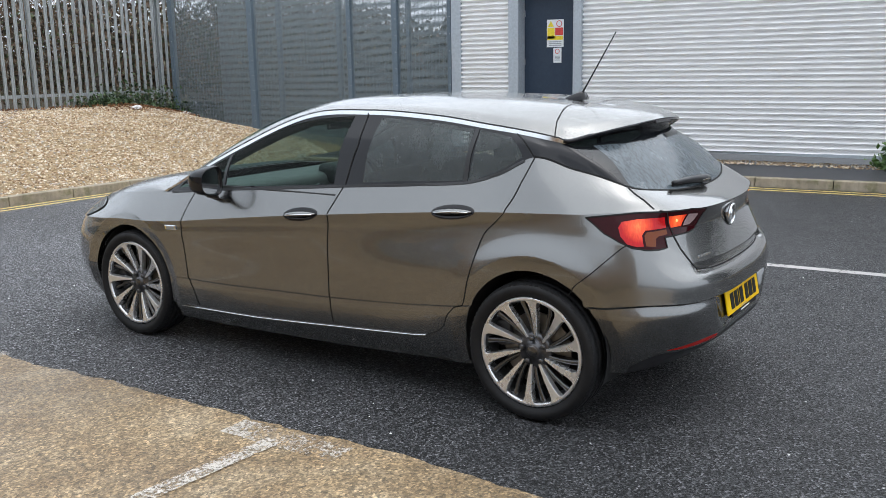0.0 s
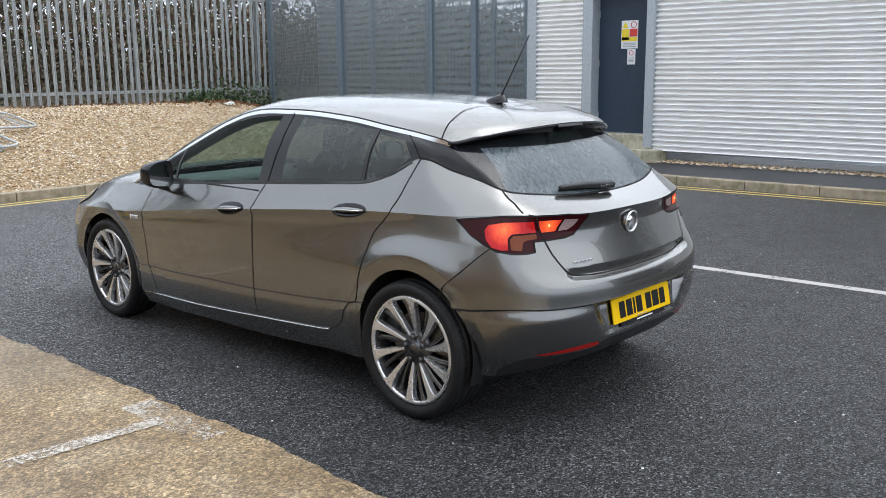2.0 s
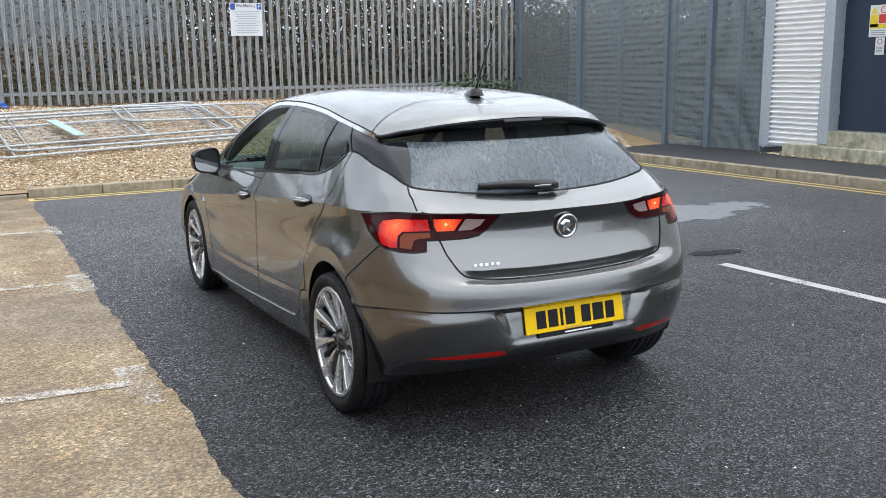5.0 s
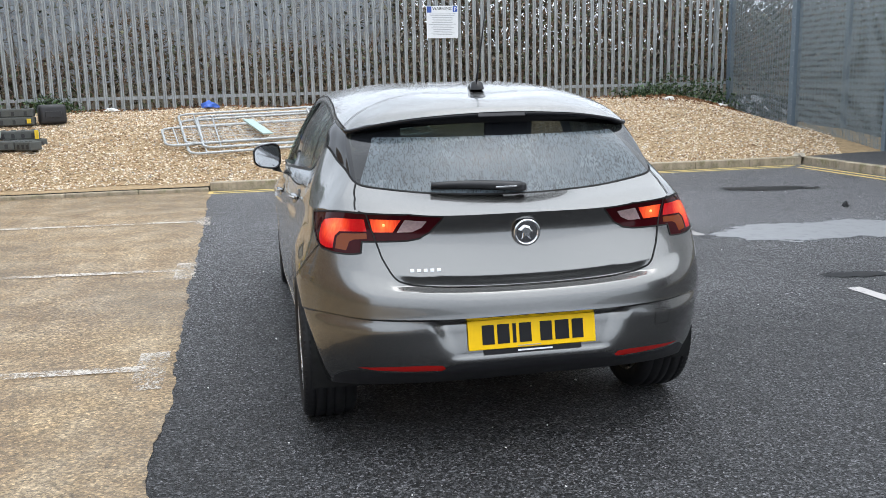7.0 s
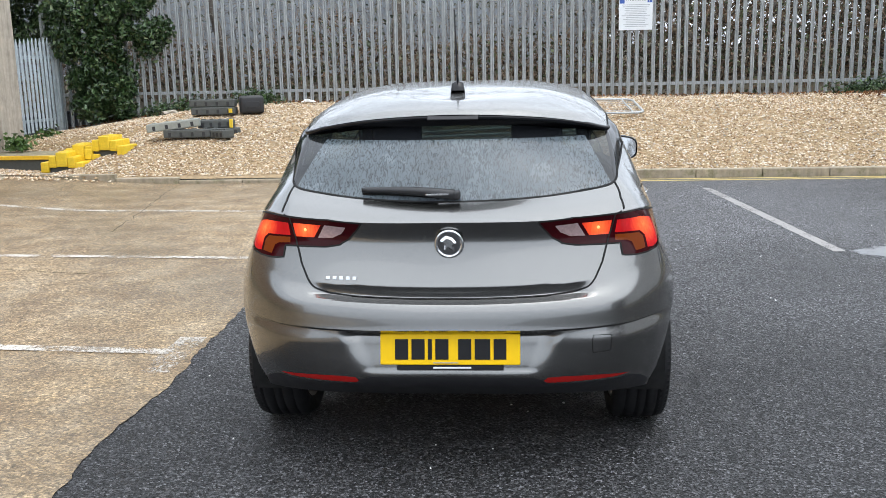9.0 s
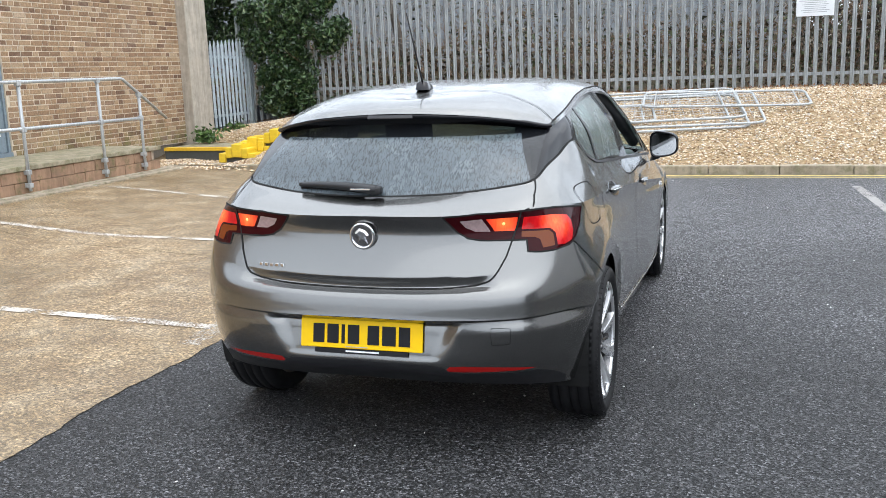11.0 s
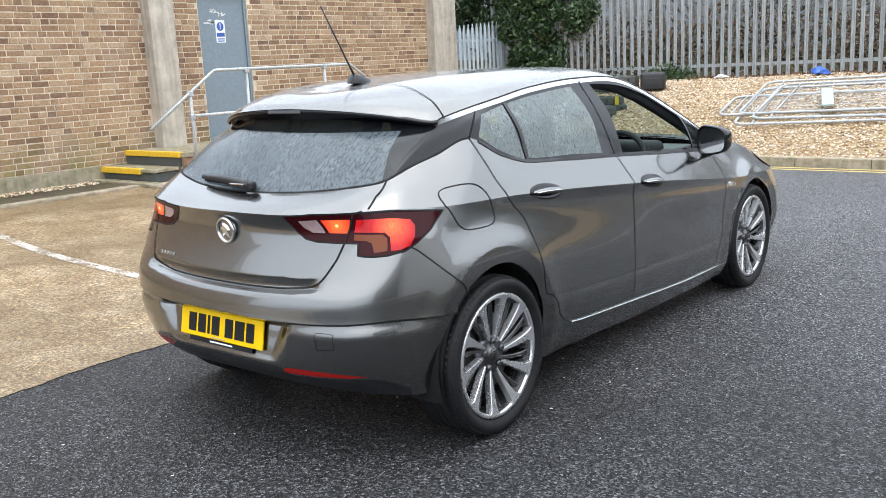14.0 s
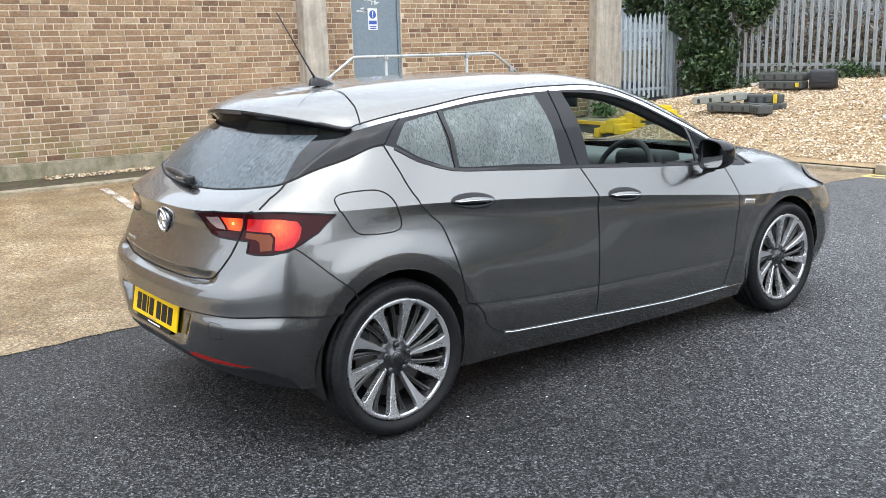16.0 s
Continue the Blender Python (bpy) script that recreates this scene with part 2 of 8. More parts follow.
M_FARWALL = concrete_material("blue_grey_block_wall", (0.27, 0.295, 0.325))
M_BARK = plain("grey_brown_bark", (0.10, 0.085, 0.07), 0.9, bump=0.4)
M_TWIG = plain("brown_twigs", (0.16, 0.10, 0.06), 0.9)
M_IVY = leaf_material("dark_ivy_leaves", [(0.0, (0.008, 0.02, 0.006)), (0.4, (0.024, 0.055, 0.017)), (0.8, (0.065, 0.12, 0.04)), (1.0, (0.15, 0.19, 0.09))], 0.38)
M_SCRUB = leaf_material("brown_scrub_leaves", [(0.0, (0.03, 0.025, 0.018)), (0.3, (0.075, 0.052, 0.034)), (0.55, (0.14, 0.085, 0.048)), (0.75, (0.045, 0.06, 0.028)), (0.92, (0.10, 0.12, 0.05)), (1.0, (0.30, 0.25, 0.18))], 0.7)
M_DRYLEAF = leaf_material("fallen_leaves", [(0.0, (0.10, 0.045, 0.02)), (1.0, (0.28, 0.13, 0.05))], 0.8)
M_BLUETARP = plain("blue_plastic_sheet", (0.05, 0.14, 0.55), 0.4)
M_OFFWHITE = plain("white_litter", (0.70, 0.70, 0.68), 0.6)
M_GREENBOARD = plain("pale_green_board", (0.36, 0.46, 0.43), 0.6)
M_BLACKMETAL = plain("black_metal", (0.02, 0.02, 0.022), 0.5)


# ---- mesh helpers ----
def mesh_object(name, verts, faces, material, parent=None, label="", smooth=False):
    me = bpy.data.meshes.new(name)
    me.from_pydata([tuple(v) for v in verts], [], faces)
    me.materials.append(material)
    if smooth:
        me.shade_smooth()
    ob = new(name, me)
    if parent is not None:
        ob.parent = parent
    if label:
        ob["label"] = label
    return ob


def part(name, bm, material, parent, label="", smooth=False):
    """Link a bmesh as one mesh object under a thing or a part."""
    me = bpy.data.meshes.new(name)
    bm.to_mesh(me)
    bm.free()
    me.materials.append(material)
    if smooth:
        me.shade_smooth()
    ob = new(name, me)
    if parent is not None:
        ob.parent = parent
    if label:
        ob["label"] = label
    return ob


def box_bm(x0, y0, z0, x1, y1, z1, bevel=0.0, bm=None):
    bm = bm or bmesh.new()
    got = bmesh.ops.create_cube(bm, size=1.0, matrix=Matrix.LocRotScale(((x0 + x1) / 2, (y0 + y1) / 2, (z0 + z1) / 2), None, (x1 - x0, y1 - y0, z1 - z0)))
    if bevel:
        edges = list({e for v in got["verts"] for e in v.link_edges})
        bmesh.ops.bevel(bm, geom=edges, offset=bevel, segments=2, affect="EDGES", profile=0.5)
    return bm


def tube(points, radius, sides=8, closed=False, radii=None):
    """Verts and faces of a round bar along a line of points."""
    pts = [Vector(p) for p in points]
    n = len(pts)
    verts, faces = [], []
    prev = None
    for i, p in enumerate(pts):
        a = pts[(i - 1) % n] if (closed or i > 0) else p
        b = pts[(i + 1) % n] if (closed or i < n - 1) else p
        d = (b - a).normalized()
        ref = prev if prev is not None else (Vector((0, 0, 1)) if abs(d.z) < 0.9 else Vector((1, 0, 0)))
        s = d.cross(ref).normalized()
        u = s.cross(d).normalized()
        prev = u
        r = radii[i] if radii else radius
        for k in range(sides):
            an = 2 * math.pi * k / sides
            verts.append(p + (s * math.cos(an) + u * math.sin(an)) * r)
    for i in range(n if closed else n - 1):
        j = (i + 1) % n
        for k in range(sides):
            m = (k + 1) % sides
            faces.append((i * sides + k, i * sides + m, j * sides + m, j * sides + k))
    if not closed:
        faces.append(tuple(range(sides - 1, -1, -1)))
        faces.append(tuple((n - 1) * sides + k for k in range(sides)))
    return verts, faces


def bar(name, points, radius, material, parent=None, label="", sides=8, closed=False, radii=None):
    v, f = tube(points, radius, sides, closed, radii)
    return mesh_object(name, v, f, material, parent, label, smooth=True)


def thing(name, at=(0, 0, 0), label="", category="", group="", kind="", turn=0.0):
    ob = new(name)
    ob.empty_display_size = 0.1
    ob.matrix_basis = pose(*at, 0, 0, turn)
    return tagged(ob, label, category, group, kind)


def rounded_path(points, r, steps=5):
    """A line of points with its inner corners rounded."""
    out = [Vector(points[0])]
    for a, b, c in zip(points, points[1:], points[2:]):
        a, b, c = Vector(a), Vector(b), Vector(c)
        p, q = b + (a - b).normalized() * r, b + (c - b).normalized() * r
        for i in range(steps + 1):
            t = i / steps
            out.append(p * (1 - t) ** 2 + b * 2 * t * (1 - t) + q * t * t)
    out.append(Vector(points[-1]))
    return out


# ---- ground ----
def lot_z(x, y):
    """Height of the paved lot, which rises gently towards the brick building."""
    rise = min(1.0, max(0.0, (-4.2 - x) / 2.6))
    return 0.12 * rise * rise * (3 - 2 * rise)


def edge_x(y):
    """Where the tarmac meets the concrete."""
    base = -1.42 - 0.021 * (y + 1.0) if y > -1 else -1.42 + 0.03 * (y + 1)
    return base + 0.05 * (noise.noise(Vector((0, y * 1.3, 3))) + 0.5 * noise.noise(Vector((5, y * 6.0, 1))) + 0.35 * noise.noise(Vector((9, y * 21.0, 1))))


def sheet(name, xs, ys, height, material, label, kind="structure", category=""):
    verts = [(x, y, height(x, y)) for y in ys for x in xs]
    w = len(xs)
    faces = [(j * w + i, j * w + i + 1, (j + 1) * w + i + 1, (j + 1) * w + i) for j in range(len(ys) - 1) for i in range(w - 1)]
    return tagged(mesh_object(name, verts, faces, material, smooth=True), label, category, "", kind)


sheet("ground", [-400, -60, -20, -9, 0, 9, 20, 60, 400], [-400, -60, -20, -8, 0, 8, 20, 60, 400], lambda x, y: 0.0, M_ASPHALT, "dark wet tarmac of a yard, with pale grit specks")

ys = [-14 + 0.04 * i for i in range(int((8.5 + 14) / 0.04) + 1)]
rows = []
for y in ys:
    e = edge_x(y)
    rows.append([(-8.3, y), (-7.6, y), (-7.0, y), (-6.4, y), (-5.8, y), (-5.2, y), (-4.4, y), (-3.0, y), (e - 0.25, y), (e, y)])
pad_verts = [(x, y, lot_z(x, y) + (0.006 if i < 9 else 0.004)) for row in rows for i, (x, y) in enumerate(row)]
pad_faces = [(j * 10 + i, j * 10 + i + 1, (j + 1) * 10 + i + 1, (j + 1) * 10 + i) for j in range(len(rows) - 1) for i in range(9)]
tagged(mesh_object("pavement_concrete", pad_verts, pad_faces, M_PAD, smooth=True), "damp tan exposed-aggregate concrete apron with parking bays", "concrete apron", "", "structure")


def flat_line(name, a, b, width, material, label, lift=0.009, group="", seed=0):
    """A painted line with slightly ragged edges."""
    a, b = Vector((*a, 0)), Vector((*b, 0))
    d = (b - a).normalized()
    s = Vector((-d.y, d.x, 0)) * width / 2
    n = max(2, int((b - a).length / 0.06))
    verts, faces = [], []
    for i in range(n + 1):
        p = a.lerp(b, i / n)
        w1 = 1 + 0.12 * noise.noise(Vector((i * 0.7, seed, 0)))
        w2 = 1 + 0.12 * noise.noise(Vector((i * 0.7, seed, 9)))
        for q in (p + s * w1, p - s * w2):
            verts.append((q.x, q.y, lot_z(q.x, q.y) + lift))
    faces = [(2 * i, 2 * i + 1, 2 * i + 3, 2 * i + 2) for i in range(n)]
    return tagged(mesh_object(name, verts, faces, material), label, "road marking", group, "structure")


for k, y0 in enumerate((-4.2, -1.68, 0.84, 3.32, 5.8)):
    flat_line("bay_line", (-1.60, y0 - 0.03), (-6.72, y0 + 0.36), 0.09, M_WHITE_LINE, "worn white parking bay line on concrete", 0.012, "bay lines on concrete", k)
    flat_line("bay_tee", (-1.565, y0 - 0.37), (-1.575, y0 + 0.25), 0.155, M_WHITE_TEE, "faded white tee end of a bay line", 0.0092, "bay tees on concrete", k + 20)
flat_line("bay_line", (2.62, 7.4), (2.82, 3.45), 0.10, M_WHITE_LINE3, "white bay line on tarmac", 0.004, "bay lines on tarmac", 50)
flat_line("bay_line", (2.84, 1.36), (3.08, -3.4), 0.10, M_WHITE_LINE2, "white bay line on tarmac", 0.004, "bay lines on tarmac", 51)
for k, off in enumerate((0.09, 0.26)):
    flat_line("yellow_line", (-1.62, 8.46 - off), (6.95 - off, 8.46 - off), 0.07, M_YELLOW_LINE, "yellow no-parking line beside the kerb", 0.004, "double yellow lines", 60 + k)
    flat_line("yellow_line", (7.02 - off, 8.40 - off), (7.72 - off, -5.0), 0.07, M_YELLOW_LINE, "yellow no-parking line beside the kerb", 0.004, "double yellow lines", 64 + k)
flat_line("yellow_line", (-1.60, 8.17), (-1.60, 8.42), 0.06, M_YELLOW_LINE, "short yellow end bar of the no-parking lines", 0.005, "double yellow lines", 70)


def crack(points, seed):
    """A fine dark crack that wanders over the concrete."""
    pts = []
    for a, b in zip(points, points[1:]):
        a, b = Vector((*a, 0)), Vector((*b, 0))
        n = max(3, int((b - a).length / 0.07))
        pts += [a.lerp(b, k / n) for k in range(n)]
    verts, faces = [], []
    for i, p in enumerate(pts):
        d = (pts[min(i + 1, len(pts) - 1)] - pts[max(i - 1, 0)]).normalized()
        side = Vector((-d.y, d.x, 0))
        p = p + side * (0.035 * noise.noise(Vector((i * 0.31, seed, 0))) + 0.012 * noise.noise(Vector((i * 1.7, seed, 4))))
        w = 0.0045 * (1 + 0.7 * noise.noise(Vector((i * 0.9, seed, 7))))
        for q in (p + side * w, p - side * w):
            verts.append((q.x, q.y, lot_z(q.x, q.y) + 0.0078))
    faces = [(2 * i, 2 * i + 1, 2 * i + 3, 2 * i + 2) for i in range(len(pts) - 1)]
    tagged(mesh_object("concrete_crack", verts, faces, M_SOIL), "fine dark crack in the concrete apron", "crack", "cracks in the concrete", "structure")


crack(((-6.6, 3.5), (-5.05, 3.19), (-4.13, 3.02), (-2.9, 2.75)), 3)
crack(((-3.6, 4.6), (-3.82, 5.88), (-4.19, 7.68), (-4.25, 8.3)), 8)


def kerb_run(name, a, b, height, count, label, width=0.14):
    """A row of kerb stones from a to b, on the left of which lies the road."""
    top = thing(name, label=label, category="kerb", kind="structure")
    a, b = Vector((*a, 0)), Vector((*b, 0))
    d = b - a
    step = d.length / count
    ang = math.degrees(math.atan2(d.y, d.x))
    bm = box_bm(0.004, 0, -0.1, step - 0.004, width, height, 0.012)
    first = part("kerb_stone", bm, M_KERB, top)
    for i in range(count):
        p = a + d * (i / count)
        ob = first if i == 0 else new("kerb_stone", first.data)
        ob.parent = top
        ob.matrix_basis = pose(p.x, p.y, lot_z(p.x, p.y) + 0.006 * noise.noise(Vector((i * 3.1, 2, 0))), 0, 0, ang + 0.4 * noise.noise(Vector((i * 5.3, 7, 0))))
    return top


kerb_run("kerb_north", (-1.62, 8.47), (7.04, 8.47), 0.115, 10, "weathered concrete kerb along the gravel bank")
kerb_run("kerb_edging", (-7.0, 8.40), (-1.63, 8.44), 0.055, 6, "low flush concrete edging along the gravel bank", 0.11)
kerb_run("kerb_east", (7.07, 8.60), (7.90, -7.0), 0.115, 17, "weathered concrete kerb along the footway")


def east_kerb_x(y):
    return 7.07 + (8.60 - y) * 0.0532


foot_rows = []
for i in range(60):
    y = 8.9 - i * 0.28
    foot_rows.append([(east_kerb_x(y) + 0.12, y), (east_kerb_x(y) + 0.7, y), (9.4, y), (10.5, y)])
verts = [(x, y, 0.108 + 0.02 * min(1, max(0, x - 7.2))) for r in foot_rows for x, y in r]
faces = [(j * 4 + i + 1, j * 4 + i, (j + 1) * 4 + i, (j + 1) * 4 + i + 1) for j in range(59) for i in range(3)]
tagged(mesh_object("pavement_footway", verts, faces, M_PAVE, smooth=True), "dark tarmac footway in front of the clad building", "footway", "", "structure")


def bank_z(x, y):
    """Height of the gravel bank between kerb and palisade fence."""
    t = (y - 8.55) / 4.5
    if t <= 0:
        return 0.07
    prof = 0.07 + 0.87 * (1 - (1 - min(t, 1.0)) ** 1.75) + 0.12 * max(0, t - 1)
    west = min(1.0, max(0.0, (x + 8.6) / 3.6))
    east = min(1.0, max(0.0, (9.3 - x) / 2.6))
    fall_e = 0.13 + (prof - 0.13) * (0.30 + 0.70 * east * east * (3 - 2 * east))
    z = fall_e if x > 5 else prof
    z = 0.16 + (z - 0.16) * (0.35 + 0.65 * west)
    keep = max(min(1.0, max(0.0, (x + 6.75) / 1.2)), min(1.0, max(0.0, (y - 9.9) / 1.3)))
    z = 0.10 + (z - 0.10) * keep * keep * (3 - 2 * keep)
    return z + 0.035 * noise.noise(Vector((x * 0.9, y * 0.9, 4))) + 0.015 * noise.noise(Vector((x * 3, y * 3, 8)))


bx = [-8.5 + 0.25 * i for i in range(73)]
by = [8.49 + 0.15 * i for i in range(34)]
sheet("ground_gravel_bank", bx, by, bank_z, M_GRAVELBED, "sloping bank of loose golden gravel", "structure", "gravel bank")
bx2 = [-16 + 1.0 * i for i in range(34)]
by2 = [13.3 + 0.6 * i for i in range(22)]
sheet("ground_embankment", bx2, by2, lambda x, y: 0.86 + 0.10 * (y - 13.3) + 0.12 * noise.noise(Vector((x * 0.6, y * 0.6, 2))), M_SOIL, "dark overgrown soil behind the fence", "structure", "embankment")


def scatter(count, where, size, material, name, label, category, seed):
    """Many small stones as one joined mesh."""
    rng = np.random.default_rng(seed)
    base = np.array([(1, 0, 0), (-1, 0, 0), (0, 1, 0), (0, -1, 0), (0, 0, 1), (0, 0, -0.6)], float)
    tri = np.array([(0, 2, 4), (2, 1, 4), (1, 3, 4), (3, 0, 4), (2, 0, 5), (1, 2, 5), (3, 1, 5), (0, 3, 5)])
    verts, faces = [], []
    k = 0
    while k < count:
        x, y, ok = where(rng)
        if not ok:
            continue
        s = size * rng.uniform(0.55, 1.35)
        v = base * (s * rng.uniform(0.7, 1.3), s * rng.uniform(0.6, 1.0), s * rng.uniform(0.45, 0.75)) + rng.normal(0, 0.12 * s, (6, 3))
        a = rng.uniform(0, 6.283)
        c, q = math.cos(a), math.sin(a)
        v = v @ np.array([(c, q, 0), (-q, c, 0), (0, 0, 1)])
        v += (x, y, 0)
        verts.append((v, x, y))
        k += 1
    return verts, tri


def gravel_where(rng):
    x, y = rng.uniform(-8.3, 9.0), 8.62 + 4.55 * rng.uniform(0, 1) ** 1.15
    edge = 8.9 - max(0, 10.6 - y) * 0.55
    return x, y, x < edge


stones, tri = scatter(72000, gravel_where, 0.019, M_STONE, "gravel", "", "", 5)
av = np.concatenate([v + (0, 0, bank_z(x, y) + 0.006) for v, x, y in stones])
af = (tri[None] + 6 * np.arange(len(stones))[:, None, None]).reshape(-1, 3)
tagged(mesh_object("gravel", av.tolist(), af.tolist(), M_STONE), "loose golden and cream gravel stones", "gravel", "", "stuff")


def spill_where(rng):
    x, y = rng.normal(-6.4, 0.5), rng.normal(8.45, 0.14)
    return x, y, -7.6 < x < -5.0


spill, tri = scatter(700, spill_where, 0.024, M_STONE, "", "", "", 8)
av = np.concatenate([v + (0, 0, lot_z(x, y) + 0.02 + 0.03 * (8.38 < y < 8.5)) for v, x, y in spill])
af = (tri[None] + 6 * np.arange(len(spill))[:, None, None]).reshape(-1, 3)
tagged(mesh_object("spilled_gravel", av.tolist(), af.tolist(), M_STONE), "gravel stones spilled over the edging", "gravel", "", "stuff")


def strip_where(rng):
    y = rng.uniform(-6, 6.4)
    return 8.72 + 0.03 * (5 - y) + rng.uniform(-0.2, 0.3), y, True


strip, tri = scatter(4000, strip_where, 0.02, M_STONE, "", "", "", 9)
av = np.concatenate([v + (0, 0, 0.145) for v, x, y in strip])
af = (tri[None] + 6 * np.arange(len(strip))[:, None, None]).reshape(-1, 3)
tagged(mesh_object("gravel_strip", av.tolist(), af.tolist(), M_STONE), "thin strip of gravel below the metal cladding", "gravel", "", "stuff")


def strip2_where(rng):
    y = rng.uniform(0.9, 3.5)
    return -8.1 + rng.uniform(-0.05, 0.32), y, True


strip, tri = scatter(600, strip2_where, 0.017, M_STONE, "", "", "", 10)
av = np.concatenate([v + (0, 0, lot_z(x, y) + 0.045) for v, x, y in strip])
af = (tri[None] + 6 * np.arange(len(strip))[:, None, None]).reshape(-1, 3)
tagged(mesh_object("gravel_edge", av.tolist(), af.tolist(), M_STONE), "grit and small stones along the brick wall", "gravel", "", "stuff")


# ---- palisade fence ----
FENCE_Y = 13.05
fence = thing("palisade_fence", label="weathered grey steel palisade fence on top of the gravel bank", category="fence", kind="structure")


def pale_mesh(height, width=0.068):
    w = width / 2
    prof = [(-w, 0.004), (-w * 0.55, -0.012), (0, 0.0), (w * 0.55, -0.012), (w, 0.004), (w * 0.55, -0.006), (0, 0.006), (-w * 0.55, -0.006)]
    verts = [(x, y, 0.0) for x, y in prof] + [(x, y, height - 0.10) for x, y in prof] + [(x * 0.15, y, height + (0.0 if abs(x) < 0.01 else -0.01)) for x, y in prof]
    faces = []
    for l in range(2):
        for i in range(8):
            j = (i + 1) % 8
            faces.append((l * 8 + i, l * 8 + j, (l + 1) * 8 + j, (l + 1) * 8 + i))
    faces.append(tuple(range(16, 24)))
    me = bpy.data.meshes.new("pale")
    me.from_pydata(verts, [], faces)
    me.materials.append(M_PALE)
    return me


pm = pale_mesh(2.45)
PITCH = 0.1442
rng = random.Random(3)
for i in range(int((8.30 + 8.45) / PITCH)):
    x = -8.42 + i * PITCH
    ob = new("pale", pm)
    ob.parent = fence
    ob.matrix_basis = pose(x + rng.uniform(-0.006, 0.006), FENCE_Y + rng.uniform(-0.004, 0.004), bank_z(x, FENCE_Y) - 0.03 + rng.uniform(-0.015, 0.02), rng.uniform(-0.5, 0.5), rng.uniform(-0.35, 0.35), rng.uniform(-4, 4))
for z in (1.165, 2.95):
    bm = box_bm(-8.5, FENCE_Y + 0.012, z - 0.028, 8.3, FENCE_Y + 0.022, z + 0.028)
    box_bm(-8.5, FENCE_Y + 0.022, z - 0.028, 8.3, FENCE_Y + 0.06, z - 0.02, bm=bm)
    part("rail", bm, M_PALE, fence)
for i in range(7):
    x = -8.42 + i * 19 * PITCH
    bm = box_bm(x - 0.03, FENCE_Y + 0.065, 0.5, x + 0.03, FENCE_Y + 0.073, 3.3)
    box_bm(x - 0.004, FENCE_Y + 0.073, 0.5, x + 0.004, FENCE_Y + 0.13, 3.3, bm=bm)
    part("post", bm, M_PALE, fence)

gate = thing("palisade_gate", label="pale blue-grey steel palisade side gate beside the brick building", category="gate")
gm = pale_mesh(1.62, 0.075)
gm.materials.clear()
gm.materials.append(M_BLUEGATE)
for i in range(11):
    y = 11.40 + i * 0.142
    ob = new("pale", gm)
    ob.parent = gate
    ob.matrix_basis = pose(-8.12 - 0.02 * i * 0.14, y, 0.52 + 0.008 * i, 0, 0, 90)
for z in (0.74, 1.85):
    part("rail", box_bm(-8.17, 11.32, z - 0.025, -8.155, 12.95, z + 0.025), M_BLUEGATE, gate)
part("post", box_bm(-8.20, 12.93, 0.4, -8.12, 13.01, 2.2), M_BLUEGATE, gate)
part("post", box_bm(-8.20, 11.345, 0.4, -8.14, 11.385, 2.2), M_BLUEGATE, gate)

# parking notice on the fence
notice = thing("parking_notice", (2.50, FENCE_Y - 0.02, 2.40), "white parking notice board with blue corner, fixed to the fence", "sign")
part("board", box_bm(-0.295, -0.012, -0.29, 0.295, -0.004, 0.29, 0.002), M_SIGNWHITE, notice)
part("blue_panel", box_bm(-0.285, -0.0155, 0.17, -0.20, -0.0125, 0.28), M_SIGNBLUE, notice, "blue printed corner panel")
part("symbol", box_bm(0.20, -0.0155, 0.18, 0.285, -0.0125, 0.28), M_SIGNBLUE, notice, "dark blue parking symbol")
for word, tx, tz, size, mt in (("WARNING", -0.185, 0.215, 0.075, M_INK), ("P", 0.222, 0.195, 0.095, M_SIGNWHITE)):
    fc = bpy.data.curves.new("text", "FONT")
    fc.body, fc.size, fc.extrude = word, size, 0.0006
    fc.materials.append(mt)
    ob = new("printed_text", fc)
    ob.parent = notice
    ob.matrix_basis = pose(tx, -0.0168, tz, 90, 0, 0)
for k in range(13):
    w, z = rng.uniform(0.16, 0.255), 0.145 - k * 0.031
    part("text_bar", box_bm(-w, -0.0150, z - 0.004, w, -0.0125, z + 0.004), M_GREYINK, notice)

# ---- mesh security fence beside the clad building ----
mesh_fence = thing("mesh_fence", label="tall slate-grey fine steel mesh security fence with bolted posts", category="fence", kind="structure")


def mesh_panel(a, b, z0, z1, parent, name="mesh_panel"):
    """A panel of welded wire: closely spaced level wires and wider spaced upright ones."""
    a, b = Vector(a), Vector(b)
    d = (b - a)
    length = d.length
    d.normalize()
    nrm = Vector((-d.y, d.x, 0))
    verts, faces = [], []

    def wire(p, q, side, half):
        i = len(verts)
        for e in (p, q):
            for s, t in ((-1, -1), (1, -1), (1, 1), (-1, 1)):
                verts.append(e + side * (s * half) + nrm * (t * half))
        for k in range(4):
            m = (k + 1) % 4
            faces.append((i + k, i + m, i + 4 + m, i + 4 + k))

    n = int((z1 - z0) / 0.0155)
    for i in range(n):
        z = z0 + i * 0.0155
        wire(a + Vector((0, 0, z)), b + Vector((0, 0, z)), Vector((0, 0, 1)), 0.0038)
    n = int(length / 0.076)
    for i in range(n + 1):
        p = a + d * (length * i / n) + nrm * 0.004
        wire(p + Vector((0, 0, z0)), p + Vector((0, 0, z1)), d, 0.0022)
    return mesh_object(name, verts, faces, M_MESHWIRE, parent)


GATE = (8.36, 10.85)
CORNER = (8.86, 6.72)


def along(t):
    return (GATE[0] + (CORNER[0] - GATE[0]) * t, GATE[1] + (CORNER[1] - GATE[1]) * t)


